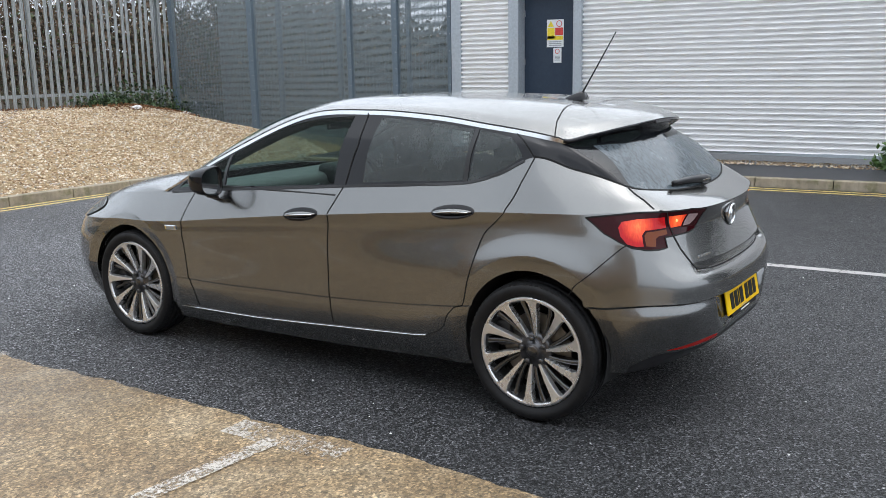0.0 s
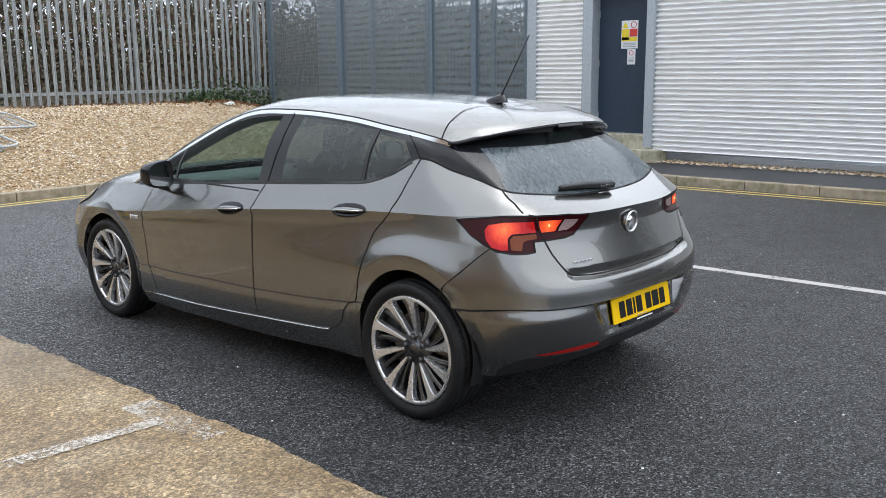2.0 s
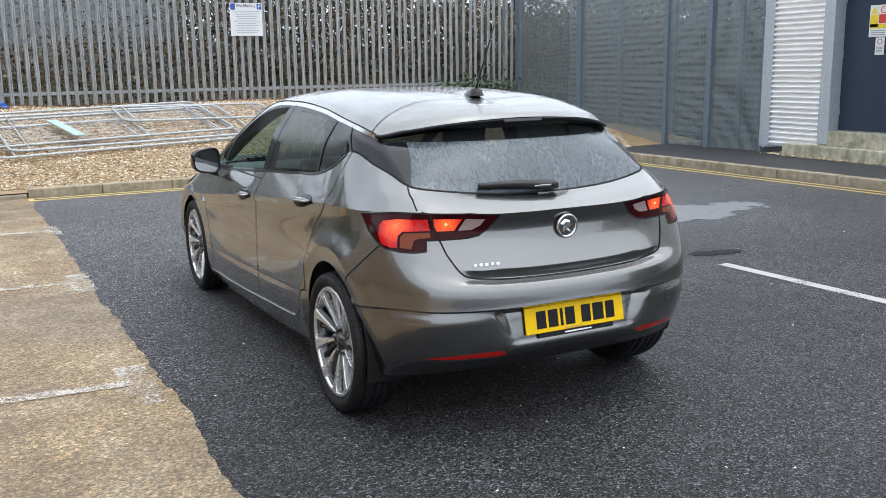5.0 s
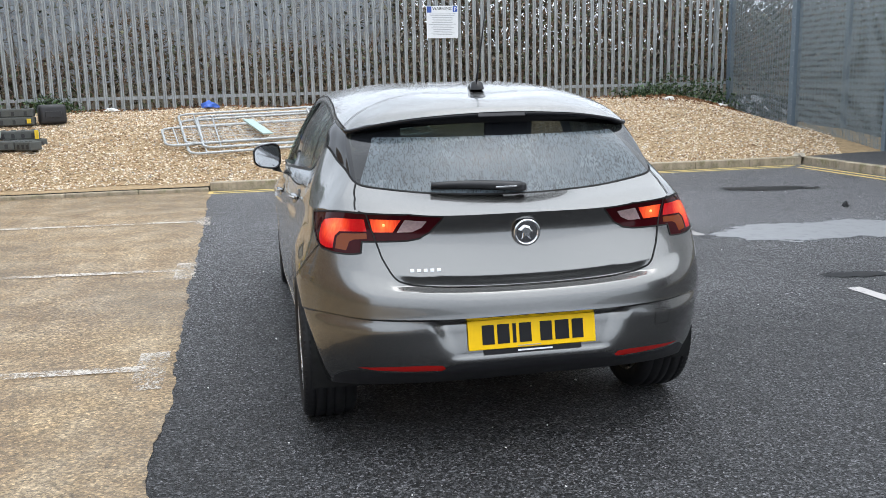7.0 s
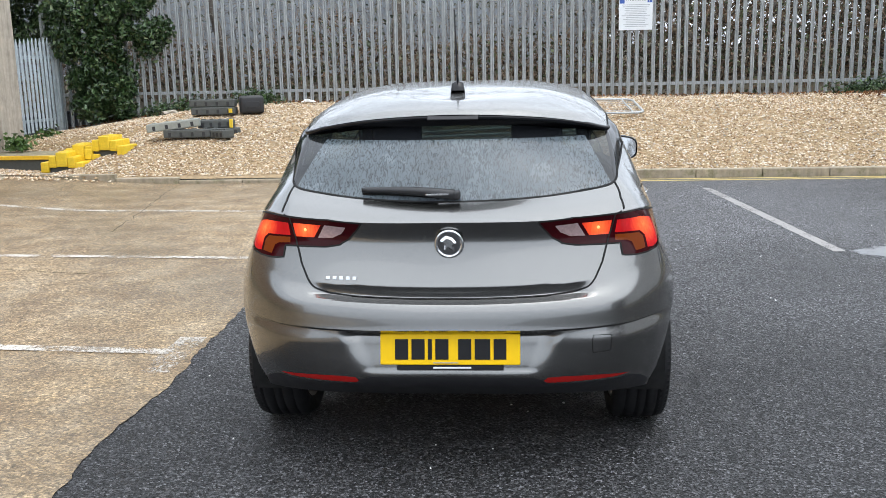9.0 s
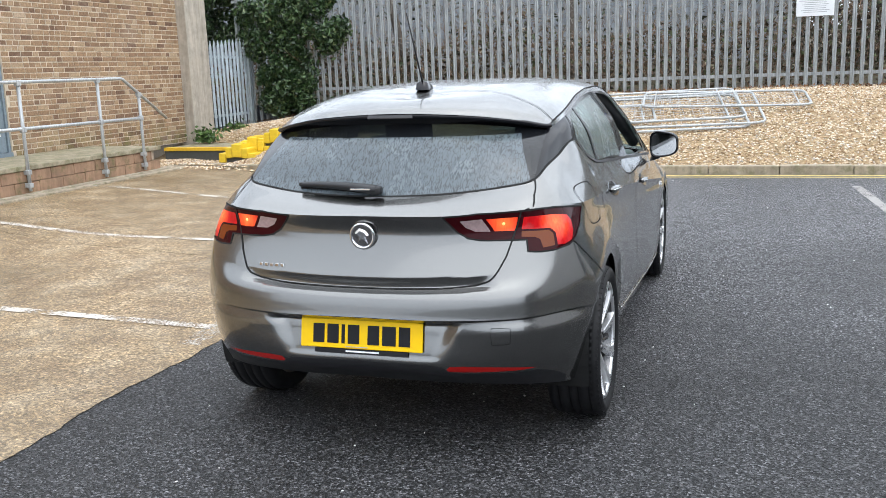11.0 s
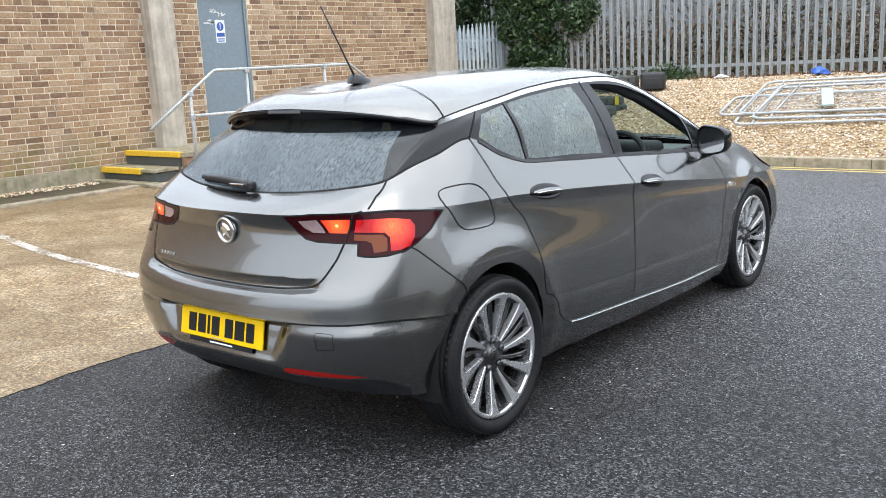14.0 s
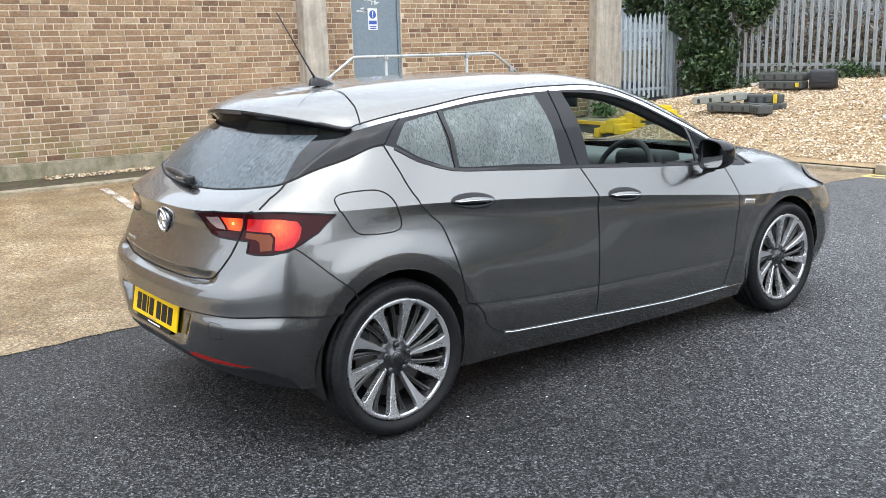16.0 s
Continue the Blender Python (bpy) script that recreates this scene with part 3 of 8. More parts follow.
mesh_panel((8.28, 12.98, 0), (*GATE, 0), 0.35, 3.3, mesh_fence)
mesh_panel((*GATE, 0), (*along(0.5), 0), 0.15, 3.3, mesh_fence)
mesh_panel((*along(0.5), 0), (*along(1), 0), 0.14, 3.3, mesh_fence)
mesh_panel((9.9, 13.4, 0), (10.4, 6.8, 0), 0.15, 3.3, mesh_fence, "rear_mesh_panel")
for (px, py), w, z0 in (((8.30, 13.0), 0.10, 0.7), (GATE, 0.13, 0.3), (along(0.52), 0.09, 0.1), (along(0.745), 0.11, 0.1), (along(0.995), 0.07, 0.1)):
    bm = box_bm(px - w / 2, py - w / 2, z0, px + w / 2, py + w / 2, 3.4, 0.006)
    p = part("post", bm, M_MESHPAINT, mesh_fence)
    bolts = [(-w / 2 - 0.003, 0.3 + 0.28 * k) for k in range(10)]
    for bx_, bz in bolts:
        part("bolt", box_bm(px + bx_, py - w * 0.3, z0 + bz, px + bx_ + 0.006, py - w * 0.3 + 0.014, z0 + bz + 0.014), M_GALV, p)
for t in (0.06, 0.36, 0.68):
    px, py = 9.95 + 0.45 * t, 12.0 - 5.0 * t
    part("post", box_bm(px - 0.04, py - 0.04, 0.1, px + 0.04, py + 0.04, 3.4), M_MESHPAINT, mesh_fence)
tagged(mesh_object("plinth_wall", *(lambda b: ([v.co.copy() for v in b.verts], [[v.index for v in f.verts] for f in b.faces]))((lambda b: (b.verts.index_update(), b)[1])(box_bm(10.6, 6.8, 0, 10.8, 11.6, 0.30))), M_SOIL), "low pale concrete upstand inside the mesh compound", "wall", "", "structure")


# ---- clad building ----
def clad_x(y):
    return 8.75 + 0.03 * (5 - y)


def corrugated(name, y0, y1, z0, z1, parent):
    """Sinusoidal sheet with level ribs 76 mm apart."""
    pitch, per = 0.0762, 13
    n = int((z1 - z0) / pitch * per)
    verts, faces = [], []
    for i in range(n + 1):
        z = z0 + i * pitch / per
        p = (i % per) / per
        o = -0.027 * math.cos(math.pi * p / 0.62) if p < 0.62 else 0.027 * math.cos(math.pi * (p - 0.62) / 0.38)
        for y in (y0, y1):
            verts.append((clad_x(y) + o, y, z))
    for i in range(n):
        faces.append((2 * i, 2 * i + 1, 2 * i + 3, 2 * i + 2))
    return mesh_object(name, verts, faces, M_CLAD, parent, smooth=True)


clad = thing("wall_clad_building", label="silver horizontally corrugated metal cladding of a plant building", category="wall", kind="structure")
corrugated("cladding_sheet", 6.42, 5.52, 0.30, 4.2, clad)
corrugated("cladding_sheet", 4.28, -1.6, 0.30, 4.2, clad)
corrugated("cladding_sheet", -1.6, -9.0, 0.30, 4.2, clad)
corrugated("cladding_sheet", 5.52, 4.28, 2.72, 4.2, clad)
part("base_flashing", box_bm(clad_x(-2) - 0.10, -9.0, 0.262, clad_x(-2) + 0.06, 4.27, 0.305), M_TRIM, clad).matrix_basis = Matrix.Translation((clad_x(5) - clad_x(0) + 0.14, 0, 0))
part("base_flashing", box_bm(clad_x(6) - 0.03, 5.53, 0.262, clad_x(6) + 0.05, 6.58, 0.305), M_TRIM, clad)
part("corner_flashing", box_bm(8.675, 6.42, 0.24, 8.76, 6.60, 4.2, 0.004), M_TRIM, clad)
part("core_wall", box_bm(9.05, -9.0, 0.34, 9.25, 4.25, 4.2), M_BLACKMETAL, clad)
part("core_wall", box_bm(8.86, 5.55, 0.34, 9.06, 6.60, 4.2), M_BLACKMETAL, clad)
part("side_wall", box_bm(8.80, 6.605, 0.2, 14.0, 6.66, 4.2), M_TRIM, clad)
part("roof", box_bm(8.60, -9.2, 4.2, 14.0, 6.8, 4.35), M_TRIM, clad)

door = thing("door_1", label="dark navy steel plant-room door with warning notices, closed", category="door", kind="structure")
part("leaf", box_bm(8.90, 4.405, 0.535, 8.945, 5.345, 2.66, 0.003), M_NAVY, door)
for y0, y1 in ((5.35, 5.53), (4.27, 4.40)):
    part("jamb", box_bm(8.695, y0, 0.34, 8.95, y1, 2.68, 0.004), M_TRIM, door)
part("jamb_head", box_bm(8.695, 4.27, 2.68, 8.95, 5.53, 2.80), M_TRIM, door)
for z in (0.75, 1.55, 2.3):
    part("hinge", box_bm(8.892, 5.33, z, 8.899, 5.348, z + 0.1), M_GALV, door)
part("handle_plate", box_bm(8.885, 4.43, 1.28, 8.899, 4.49, 1.62, 0.003), M_GALV, door)
bar("handle", [(8.885, 4.455, 1.34), (8.845, 4.455, 1.36), (8.845, 4.455, 1.54), (8.885, 4.455, 1.56)], 0.009, M_GALV, door)
warn = thing("warning_notice", (8.895, 4.80, 2.03), "white warning notice with yellow and red printed panels", "sign", turn=-90)
part("board", box_bm(-0.145, -0.004, -0.21, 0.145, 0.0, 0.21), M_SIGNWHITE, warn)
bm = bmesh.new()
tv = [bm.verts.new(c) for c in ((-0.13, -0.0065, 0.10), (-0.02, -0.0065, 0.10), (-0.075, -0.0065, 0.195))]
bm.faces.new(tv)
part("triangle", bm, M_SIGNYELLOW, warn, "yellow warning triangle")
part("yellow_panel", box_bm(-0.135, -0.0065, -0.08, -0.01, -0.0045, 0.085), M_SIGNYELLOW, warn)
part("red_panel", box_bm(0.0, -0.0065, -0.03, 0.135, -0.0045, 0.085), M_SIGNRED, warn)
part("yellow_band", box_bm(-0.135, -0.0065, -0.10, 0.135, -0.0045, -0.04), M_SIGNYELLOW, warn)
v, f = tube([(0.07 + 0.045 * math.cos(a * 0.524), -0.006, 0.145 + 0.045 * math.sin(a * 0.524)) for a in range(12)], 0.006, 6, True)
mesh_object("ring", v, f, M_SIGNRED, warn, "red prohibition ring")
for k in range(3):
    part("text_bar", box_bm(-0.11, -0.0065, -0.135 - 0.027 * k, 0.11, -0.0045, -0.122 - 0.027 * k), M_GREYINK, warn)
warn2 = thing("smoking_notice", (8.895, 4.76, 1.70), "small white notice with a ring symbol", "sign", turn=-90)
part("board", box_bm(-0.07, -0.004, -0.12, 0.07, 0.0, 0.11), M_SIGNWHITE, warn2)
v, f = tube([(0.035 * math.cos(a * 0.524), -0.006, 0.055 + 0.035 * math.sin(a * 0.524)) for a in range(12)], 0.005, 6, True)
mesh_object("ring", v, f, M_SIGNRED, warn2)
for k in range(4):
    part("text_bar", box_bm(-0.045, -0.0065, -0.025 - 0.02 * k, 0.045, -0.0045, -0.015 - 0.02 * k), M_GREYINK, warn2)
dstep = thing("door_step", label="two pale mossy concrete steps below the plant-room door", category="step")
part("upper_slab", box_bm(8.70, 4.28, 0.31, 8.95, 5.52, 0.525, 0.012), M_DOORSTEP, dstep)
part("lower_slab", box_bm(8.57, 4.08, 0.11, 8.90, 6.05, 0.315, 0.015), M_DOORSTEP, dstep)

# ---- brick building ----
WALL_X = -8.2
brick_wall = thing("wall_brick_building", label="weathered buff and brown brick wall in mixed bond with pale mortar", category="wall", kind="structure")
part("mortar_core", box_bm(WALL_X - 0.35, -9.0, 0.34, WALL_X + 0.003, 5.53, 3.6), M_MORTAR, brick_wall)
part("mortar_core", box_bm(WALL_X - 0.35, 6.42, 0.34, WALL_X + 0.003, 11.3, 3.6), M_MORTAR, brick_wall)
part("mortar_core", box_bm(WALL_X - 0.35, 5.53, 2.68, WALL_X + 0.003, 6.42, 3.6), M_MORTAR, brick_wall)
part("concrete_base", box_bm(WALL_X - 0.35, -9.0, -0.1, WALL_X + 0.015, 4.2, 0.335, 0.01), M_PLINTH, brick_wall)
part("end_wall", box_bm(-14.0, 11.05, 0.0, WALL_X - 0.36, 11.3, 3.6), M_MORTAR, brick_wall)
part("roof", box_bm(-14.0, -9.2, 3.6, WALL_X + 0.25, 11.5, 3.8), M_CONC, brick_wall)
part("lintel", box_bm(WALL_X - 0.1, 5.40, 2.56, WALL_X + 0.012, 6.56, 2.67, 0.006), M_CONC, brick_wall)


def pillar(y0, y1, out, z0, label):
    bm = box_bm(WALL_X - 0.1, y0, z0, WALL_X + out, y1, 3.6, 0.015)
    ob = part("concrete_pillar", bm, M_CONC, None)
    return tagged(ob, label, "pillar", "concrete pillars", "structure")


pillar(4.60, 4.99, 0.20, 0.3, "grey cast concrete pillar on the brick wall")
pillar(10.62, 11.28, 0.20, -0.1, "grey cast concrete corner pillar of the brick building")

gdoor = thing("door_2", label="blue-grey painted steel door with scuffs and a blue notice, closed", category="door", kind="structure")
part("leaf", box_bm(WALL_X - 0.09, 5.575, 0.56, WALL_X - 0.045, 6.375, 2.53, 0.003), M_GREYDOOR, gdoor)
for y0, y1 in ((5.53, 5.572), (6.378, 6.42)):
    part("jamb", box_bm(WALL_X - 0.12, y0, 0.50, WALL_X - 0.02, y1, 2.56), M_GREYDOOR, gdoor)
part("jamb_head", box_bm(WALL_X - 0.12, 5.53, 2.533, WALL_X - 0.02, 6.42, 2.558), M_GREYDOOR, gdoor)
part("threshold", box_bm(WALL_X - 0.12, 5.53, 0.50, WALL_X + 0.01, 6.42, 0.555), M_GREYDOOR, gdoor)
rs = random.Random(12)
for k, (cy, cz) in enumerate(((5.82, 2.36), (5.99, 2.31), (5.74, 2.19), (5.86, 2.19))):
    vv, ff = [], []
    for j in range(9):
        a = rs.uniform(0, 6.28)
        p = Vector((WALL_X - 0.0435, cy + rs.uniform(-0.07, 0.07), cz + rs.uniform(-0.03, 0.03)))
        d = Vector((0, math.cos(a), 0.6 * math.sin(a))) * rs.uniform(0.02, 0.05)
        s = Vector((0, -d.z, d.y)) * 0.28
        i = len(vv)
        vv += [p - d, p + s, p + d, p - s]
        ff.append((i, i + 1, i + 2, i + 3))
    mesh_object("paint_scrape", vv, ff, M_OFFWHITE, gdoor, "white scraped paint marks")
for k in range(7):
    y, z = rs.uniform(5.9, 6.3), rs.uniform(0.62, 0.82)
    mesh_object("scuff", [(WALL_X - 0.0435, y, z), (WALL_X - 0.0435, y + rs.uniform(0.01, 0.03), z), (WALL_X - 0.0435, y + 0.02, z + rs.uniform(0.02, 0.06))], [(0, 1, 2)], M_OFFWHITE, gdoor)
blue_notice = thing("fire_door_notice", (WALL_X - 0.042, 5.93, 2.06), "small white notice with a blue disc and blue text panel", "sign", turn=90)
part("board", box_bm(-0.085, -0.004, -0.16, 0.085, 0.0, 0.16), M_SIGNWHITE, blue_notice)
bm = bmesh.new()
bmesh.ops.create_circle(bm, cap_ends=True, segments=24, radius=0.062, matrix=pose(0, -0.0055, 0.07, 90, 0, 0))
part("disc", bm, M_SIGNBLUE, blue_notice, "blue mandatory disc")
part("mark", box_bm(-0.008, -0.0085, 0.055, 0.008, -0.0062, 0.115), M_SIGNWHITE, blue_notice)
part("dot", box_bm(-0.008, -0.0085, 0.03, 0.008, -0.0062, 0.044), M_SIGNWHITE, blue_notice)
part("text_panel", box_bm(-0.07, -0.0065, -0.075, 0.07, -0.0045, -0.02), M_SIGNBLUE, blue_notice)
for k in range(2):
    part("text_bar", box_bm(-0.06, -0.0065, -0.145 + 0.03 * k, 0.06, -0.0045, -0.13 + 0.03 * k), M_SIGNBLUE, blue_notice)

# platform with steps and hand rail
EDGE_X = -6.9
plat = thing("loading_platform", label="low brick-faced concrete platform below the grey door", category="platform", kind="structure")
part("deck", box_bm(WALL_X + 0.012, 4.13, 0.44, EDGE_X + 0.02, 7.95, 0.50, 0.01), M_PLINTH, plat)
part("core", box_bm(WALL_X + 0.012, 4.16, 0.0, EDGE_X - 0.1, 7.92, 0.435), M_MORTAR, plat)
M_BLOCKFACE = concrete_material("pinkish_block_face", (0.33, 0.205, 0.13), 0.3)
for r in range(2):
    for i in range(9):
        y0 = 4.16 + i * 0.42 - (0.2 if r else 0.0)
        y0, y1 = max(4.16, y0), min(7.92, y0 + 0.412)
        part("block", box_bm(EDGE_X - 0.11, y0, 0.16 + r * 0.14, EDGE_X, y1, 0.295 + r * 0.14, 0.006), M_BLOCKFACE, plat)
part("footing", box_bm(EDGE_X - 0.1, 3.6, -0.1, EDGE_X + 0.07, 8.3, 0.165, 0.012), M_KERB, plat)
steps = thing("entrance_steps", label="two dark brick steps with bright yellow nosings", category="steps")
part("lower_tread", box_bm(WALL_X + 0.012, 3.74, 0.285, -7.02, 4.12, 0.325, 0.006), M_PLINTH, steps)
part("lower_riser", box_bm(WALL_X + 0.012, 3.77, 0.10, -7.05, 4.12, 0.283), M_DARKBLOCK, steps)
part("nosing", box_bm(WALL_X + 0.02, 3.722, 0.262, -7.30, 3.80, 0.331, 0.004), M_NOSING, steps)
part("nosing", box_bm(WALL_X + 0.02, 4.098, 0.442, -6.98, 4.18, 0.508, 0.004), M_NOSING, steps)
part("upper_riser", box_bm(WALL_X + 0.012, 4.122, 0.327, -7.0, 4.158, 0.438), M_DARKBLOCK, steps)
part("footing", box_bm(WALL_X + 0.012, 3.60, -0.05, -6.95, 3.768, 0.175, 0.01), M_PLINTH, steps)
plat2 = thing("north_platform", label="low concrete landing with yellow nosing by the corner pillar", category="platform", kind="structure")
part("deck", box_bm(WALL_X + 0.21, 9.65, -0.1, -6.62, 10.6, 0.315, 0.01), M_PLINTH, plat2)
part("nosing", box_bm(WALL_X + 0.21, 9.60, 0.265, -6.62, 9.69, 0.322, 0.004), M_NOSING, plat2)
part("riser", box_bm(WALL_X + 0.21, 9.632, 0.0, -6.63, 9.648, 0.262), M_DARKBLOCK, plat2)

tagged(part("west_edging", box_bm(-7.28, -9.0, -0.05, -7.12, 3.6, 0.155, 0.012), M_KERB, None), "low concrete edging between apron and brick wall", "kerb", "", "structure")
tagged(part("west_edging", box_bm(-6.83, 3.62, -0.05, -6.70, 8.35, 0.150, 0.012), M_KERB, None), "low concrete edging in front of the platform", "kerb", "", "structure")
tagged(part("wall_strip", box_bm(WALL_X + 0.014, -9.0, -0.05, -7.285, 3.6, 0.145), M_SOIL, None), "dark dirt strip along the foot of the brick wall", "ground strip", "", "structure")

rail = thing("handrail", label="galvanised tubular hand rail with clamped joints beside the platform", category="handrail")
RX = EDGE_X + 0.045
bar("top_rail", rounded_path([(RX, 3.66, 0.83), (RX, 4.68, 1.50), (RX, 7.16, 1.50), (RX, 8.12, 0.90)], 0.05), 0.0215, M_GALV, rail)
bar("middle_rail", [(RX, 4.28, 0.95), (RX, 7.52, 0.93)], 0.0215, M_GALV, rail)
for y, zt in ((4.28, 1.24), (5.20, 1.50), (6.63, 1.50), (7.50, 1.28)):
    p = bar("post", [(RX, y, 0.19), (RX, y, zt)], 0.0215, M_GALV, rail)
    for z in (0.26, 0.42):
        part("clamp", box_bm(RX - 0.05, y - 0.032, z - 0.03, RX + 0.03, y + 0.032, z + 0.03, 0.008), M_GALV, p)
    for z in (0.94, zt - 0.01):
        part("tee_joint", box_bm(RX - 0.03, y - 0.035, z - 0.04, RX + 0.03, y + 0.035, z + 0.03, 0.012), M_GALV, p)


# bricks: the stretch nearest to the camera as single pieces, the rest as one joined piece
def brick_layout():
    r = random.Random(21)
    z, course = 0.352, 0
    while z < 3.55:
        y = -9.0 - r.uniform(0, 0.2)
        while y < 11.28:
            w = 0.215 if r.random() < 0.55 else 0.1025
            y0, y1 = y, y + w
            y = y1 + 0.0125
            if y1 < -8.9 or y0 > 11.2:
                continue
            if y1 > 5.52 and y0 < 6.43 and z < 2.66:
                if y0 < 5.52 and 5.52 - y0 > 0.05:
                    y1 = 5.52
                elif y1 > 6.43 and y1 - 6.43 > 0.05:
                    y0 = 6.43
                else:
                    continue
            if (4.55 < y0 and y1 < 5.02) or y0 > 10.66:
                continue
            yield y0, y1, z + r.uniform(-0.001, 0.001), r.uniform(-0.003, 0.003)
        z += 0.0752
        course += 1


def brick_mesh(w):
    me = bpy.data.meshes.new("brick")
    b = 0.004
    v = []
    for x, i in ((-0.02, 0.0), (0.004, 0.0), (0.008, b)):
        v += [(x, i, i), (x, w - i, i), (x, w - i, 0.0625 - i), (x, i, 0.0625 - i)]
    f = [(8, 9, 10, 11)]
    for l in (0, 4):
        for k in range(4):
            m = (k + 1) % 4
            f.append((l + k, l + m, l + 4 + m, l + 4 + k))
    me.from_pydata(v, [], f)
    me.materials.append(M_BRICK)
    return me


shared = {}
rest_v, rest_f, single = [], [], 0
for y0, y1, z, o in brick_layout():
    key = round(y1 - y0, 3)
    if 1.6 < y0 < 4.5 and z < 2.55 and key in (0.215, 0.102, 0.103) and single < 290:
        if key not in shared:
            shared[key] = brick_mesh(key)
        ob = new("brick", shared[key])
        ob.parent = brick_wall
        ob.matrix_basis = Matrix.Translation((WALL_X + o, y0, z))
        single += 1
        continue
    i = len(rest_v)
    w, b = y1 - y0, 0.004
    for x, q in ((-0.02, 0.0), (0.004, 0.0), (0.008, b)):
        rest_v += [(WALL_X + o + x, y0 + q, z + q), (WALL_X + o + x, y1 - q, z + q), (WALL_X + o + x, y1 - q, z + 0.0625 - q), (WALL_X + o + x, y0 + q, z + 0.0625 - q)]
    rest_f.append((i + 8, i + 9, i + 10, i + 11))
    for l in (0, 4):
        for k in range(4):
            m = (k + 1) % 4
            rest_f.append((i + l + k, i + l + m, i + l + 4 + m, i + l + 4 + k))
tagged(mesh_object("brickwork", rest_v, rest_f, M_BRICK, brick_wall), kind="stuff")


# ---- plants and background behind the fence ----
def unit(a):
    return a / np.maximum(np.sqrt((a * a).sum(1)), 1e-9)[:, None]


def leaf_cloud(count, where, size, seed, flat=0.4):
    """Many single leaves, each a small bent quad, as verts and faces."""
    rng = np.random.default_rng(seed)
    c = np.array([where(rng) for _ in range(count)])
    s = (size * rng.uniform(0.6, 1.4, count))[:, None]
    d = unit(rng.normal(0, 1, (count, 3)))
    e = unit(np.cross(d, rng.normal(0, 1, (count, 3)) + (0, 0, flat)))
    n = np.cross(d, e)
    verts = np.stack([c - d * s, c + e * s * 0.55 + n * s * 0.18, c + d * s, c - e * s * 0.55 + n * s * 0.18], 1).reshape(-1, 3)
    faces = (np.array([(0, 1, 2), (0, 2, 3)])[None] + 4 * np.arange(count)[:, None, None]).reshape(-1, 3)
    return verts.tolist(), faces.tolist()


def twig_cloud(count, where, length, radius, seed, up=0.6):
    rng = np.random.default_rng(seed)
    p = np.array([where(rng) for _ in range(count)])
    d = unit(rng.normal(0, 1, (count, 3)) + (0, 0, up))
    n = (length * rng.uniform(0.4, 1.3, count))[:, None]
    bend = rng.normal(0, 0.15, (count, 3)) * n
    r = (radius * rng.uniform(0.5, 1.5, count))[:, None]
    s = unit(np.cross(d, np.array([(0.3, 0.9, 0.1)])))
    q = np.cross(d, s)
    rings = []
    for t, k in ((0, 1.0), (0.5, 0.7), (1, 0.25)):
        c = p + d * n * t + bend * t * t
        rings += [c + s * r * k, c - s * r * k * 0.5 + q * r * k, c - s * r * k * 0.5 - q * r * k]
    verts = np.stack(rings, 1).reshape(-1, 3)
    one = np.array([(k + a, k + (a + 1) % 3, k + 3 + (a + 1) % 3, k + 3 + a) for k in (0, 3) for a in range(3)])
    faces = (one[None] + 9 * np.arange(count)[:, None, None]).reshape(-1, 4)
    return verts.tolist(), faces.tolist()


def bare_tree(at, height, seed, label, group="bare trees behind the fence"):
    """A leafless tree: a tapered trunk and limbs that fork down to twigs."""
    rng = random.Random(seed)
    tree = thing("bare_tree", at, label, "tree", group)
    tv, tf = [], []
    bv, bf = [], []

    def grow(p, d, length, r, depth):
        pts, rad = [p], [r]
        n = 5
        for i in range(n):
            d = (d + Vector((rng.uniform(-1, 1), rng.uniform(-1, 1), rng.uniform(-0.5, 0.8))) * 0.16).normalized()
            p = p + d * (length / n)
            pts.append(p)
            rad.append(r * (1 - 0.55 * (i + 1) / n))
        v, f = tube(pts, r, 7 if depth == 0 else 4, False, rad)
        dst_v, dst_f = (tv, tf) if depth == 0 else (bv, bf)
        o = len(dst_v)
        dst_v.extend(v)
        dst_f.extend([tuple(o + i for i in q) for q in f])
        if depth < 4:
            for k in range(4 if depth < 2 else 3):
                j = rng.randint(1 if depth else 2, n)
                ax = Vector((rng.uniform(-1, 1), rng.uniform(-1, 1), rng.uniform(-0.1, 0.9))).normalized()
                grow(pts[j], (pts[j] - pts[j - 1]).normalized() * 0.5 + ax * 0.9, length * rng.uniform(0.45, 0.68), rad[j] * 0.62, depth + 1)

    grow(Vector((0, 0, -0.2)), Vector((rng.uniform(-0.15, 0.15), 0, 1)).normalized(), height * 0.5, 0.02 * height, 0)
    mesh_object("trunk", tv, tf, M_BARK, tree, smooth=True)
    mesh_object("branchwork", bv, bf, M_BARK, tree, smooth=True)
    return tree


bare_tree((-5.3, 15.2, 0.9), 6.5, 4, "leafless grey-barked tree behind the fence")
bare_tree((-2.2, 16.4, 1.0), 7.5, 11, "leafless grey-barked tree behind the fence")
bare_tree((-8.6, 15.4, 0.8), 7.0, 23, "leafless grey-barked tree behind the fence")
bare_tree((4.4, 16.2, 1.0), 6.0, 31, "leafless grey-barked tree behind the fence")
bare_tree((8.0, 15.0, 0.9), 6.5, 37, "leafless grey-barked tree behind the fence")
bare_tree((10.9, 14.2, 0.7), 5.5, 41, "leafless grey-barked tree behind the mesh fence")


def bank_back(x, y):
    return 0.86 + 0.10 * (y - 13.3)


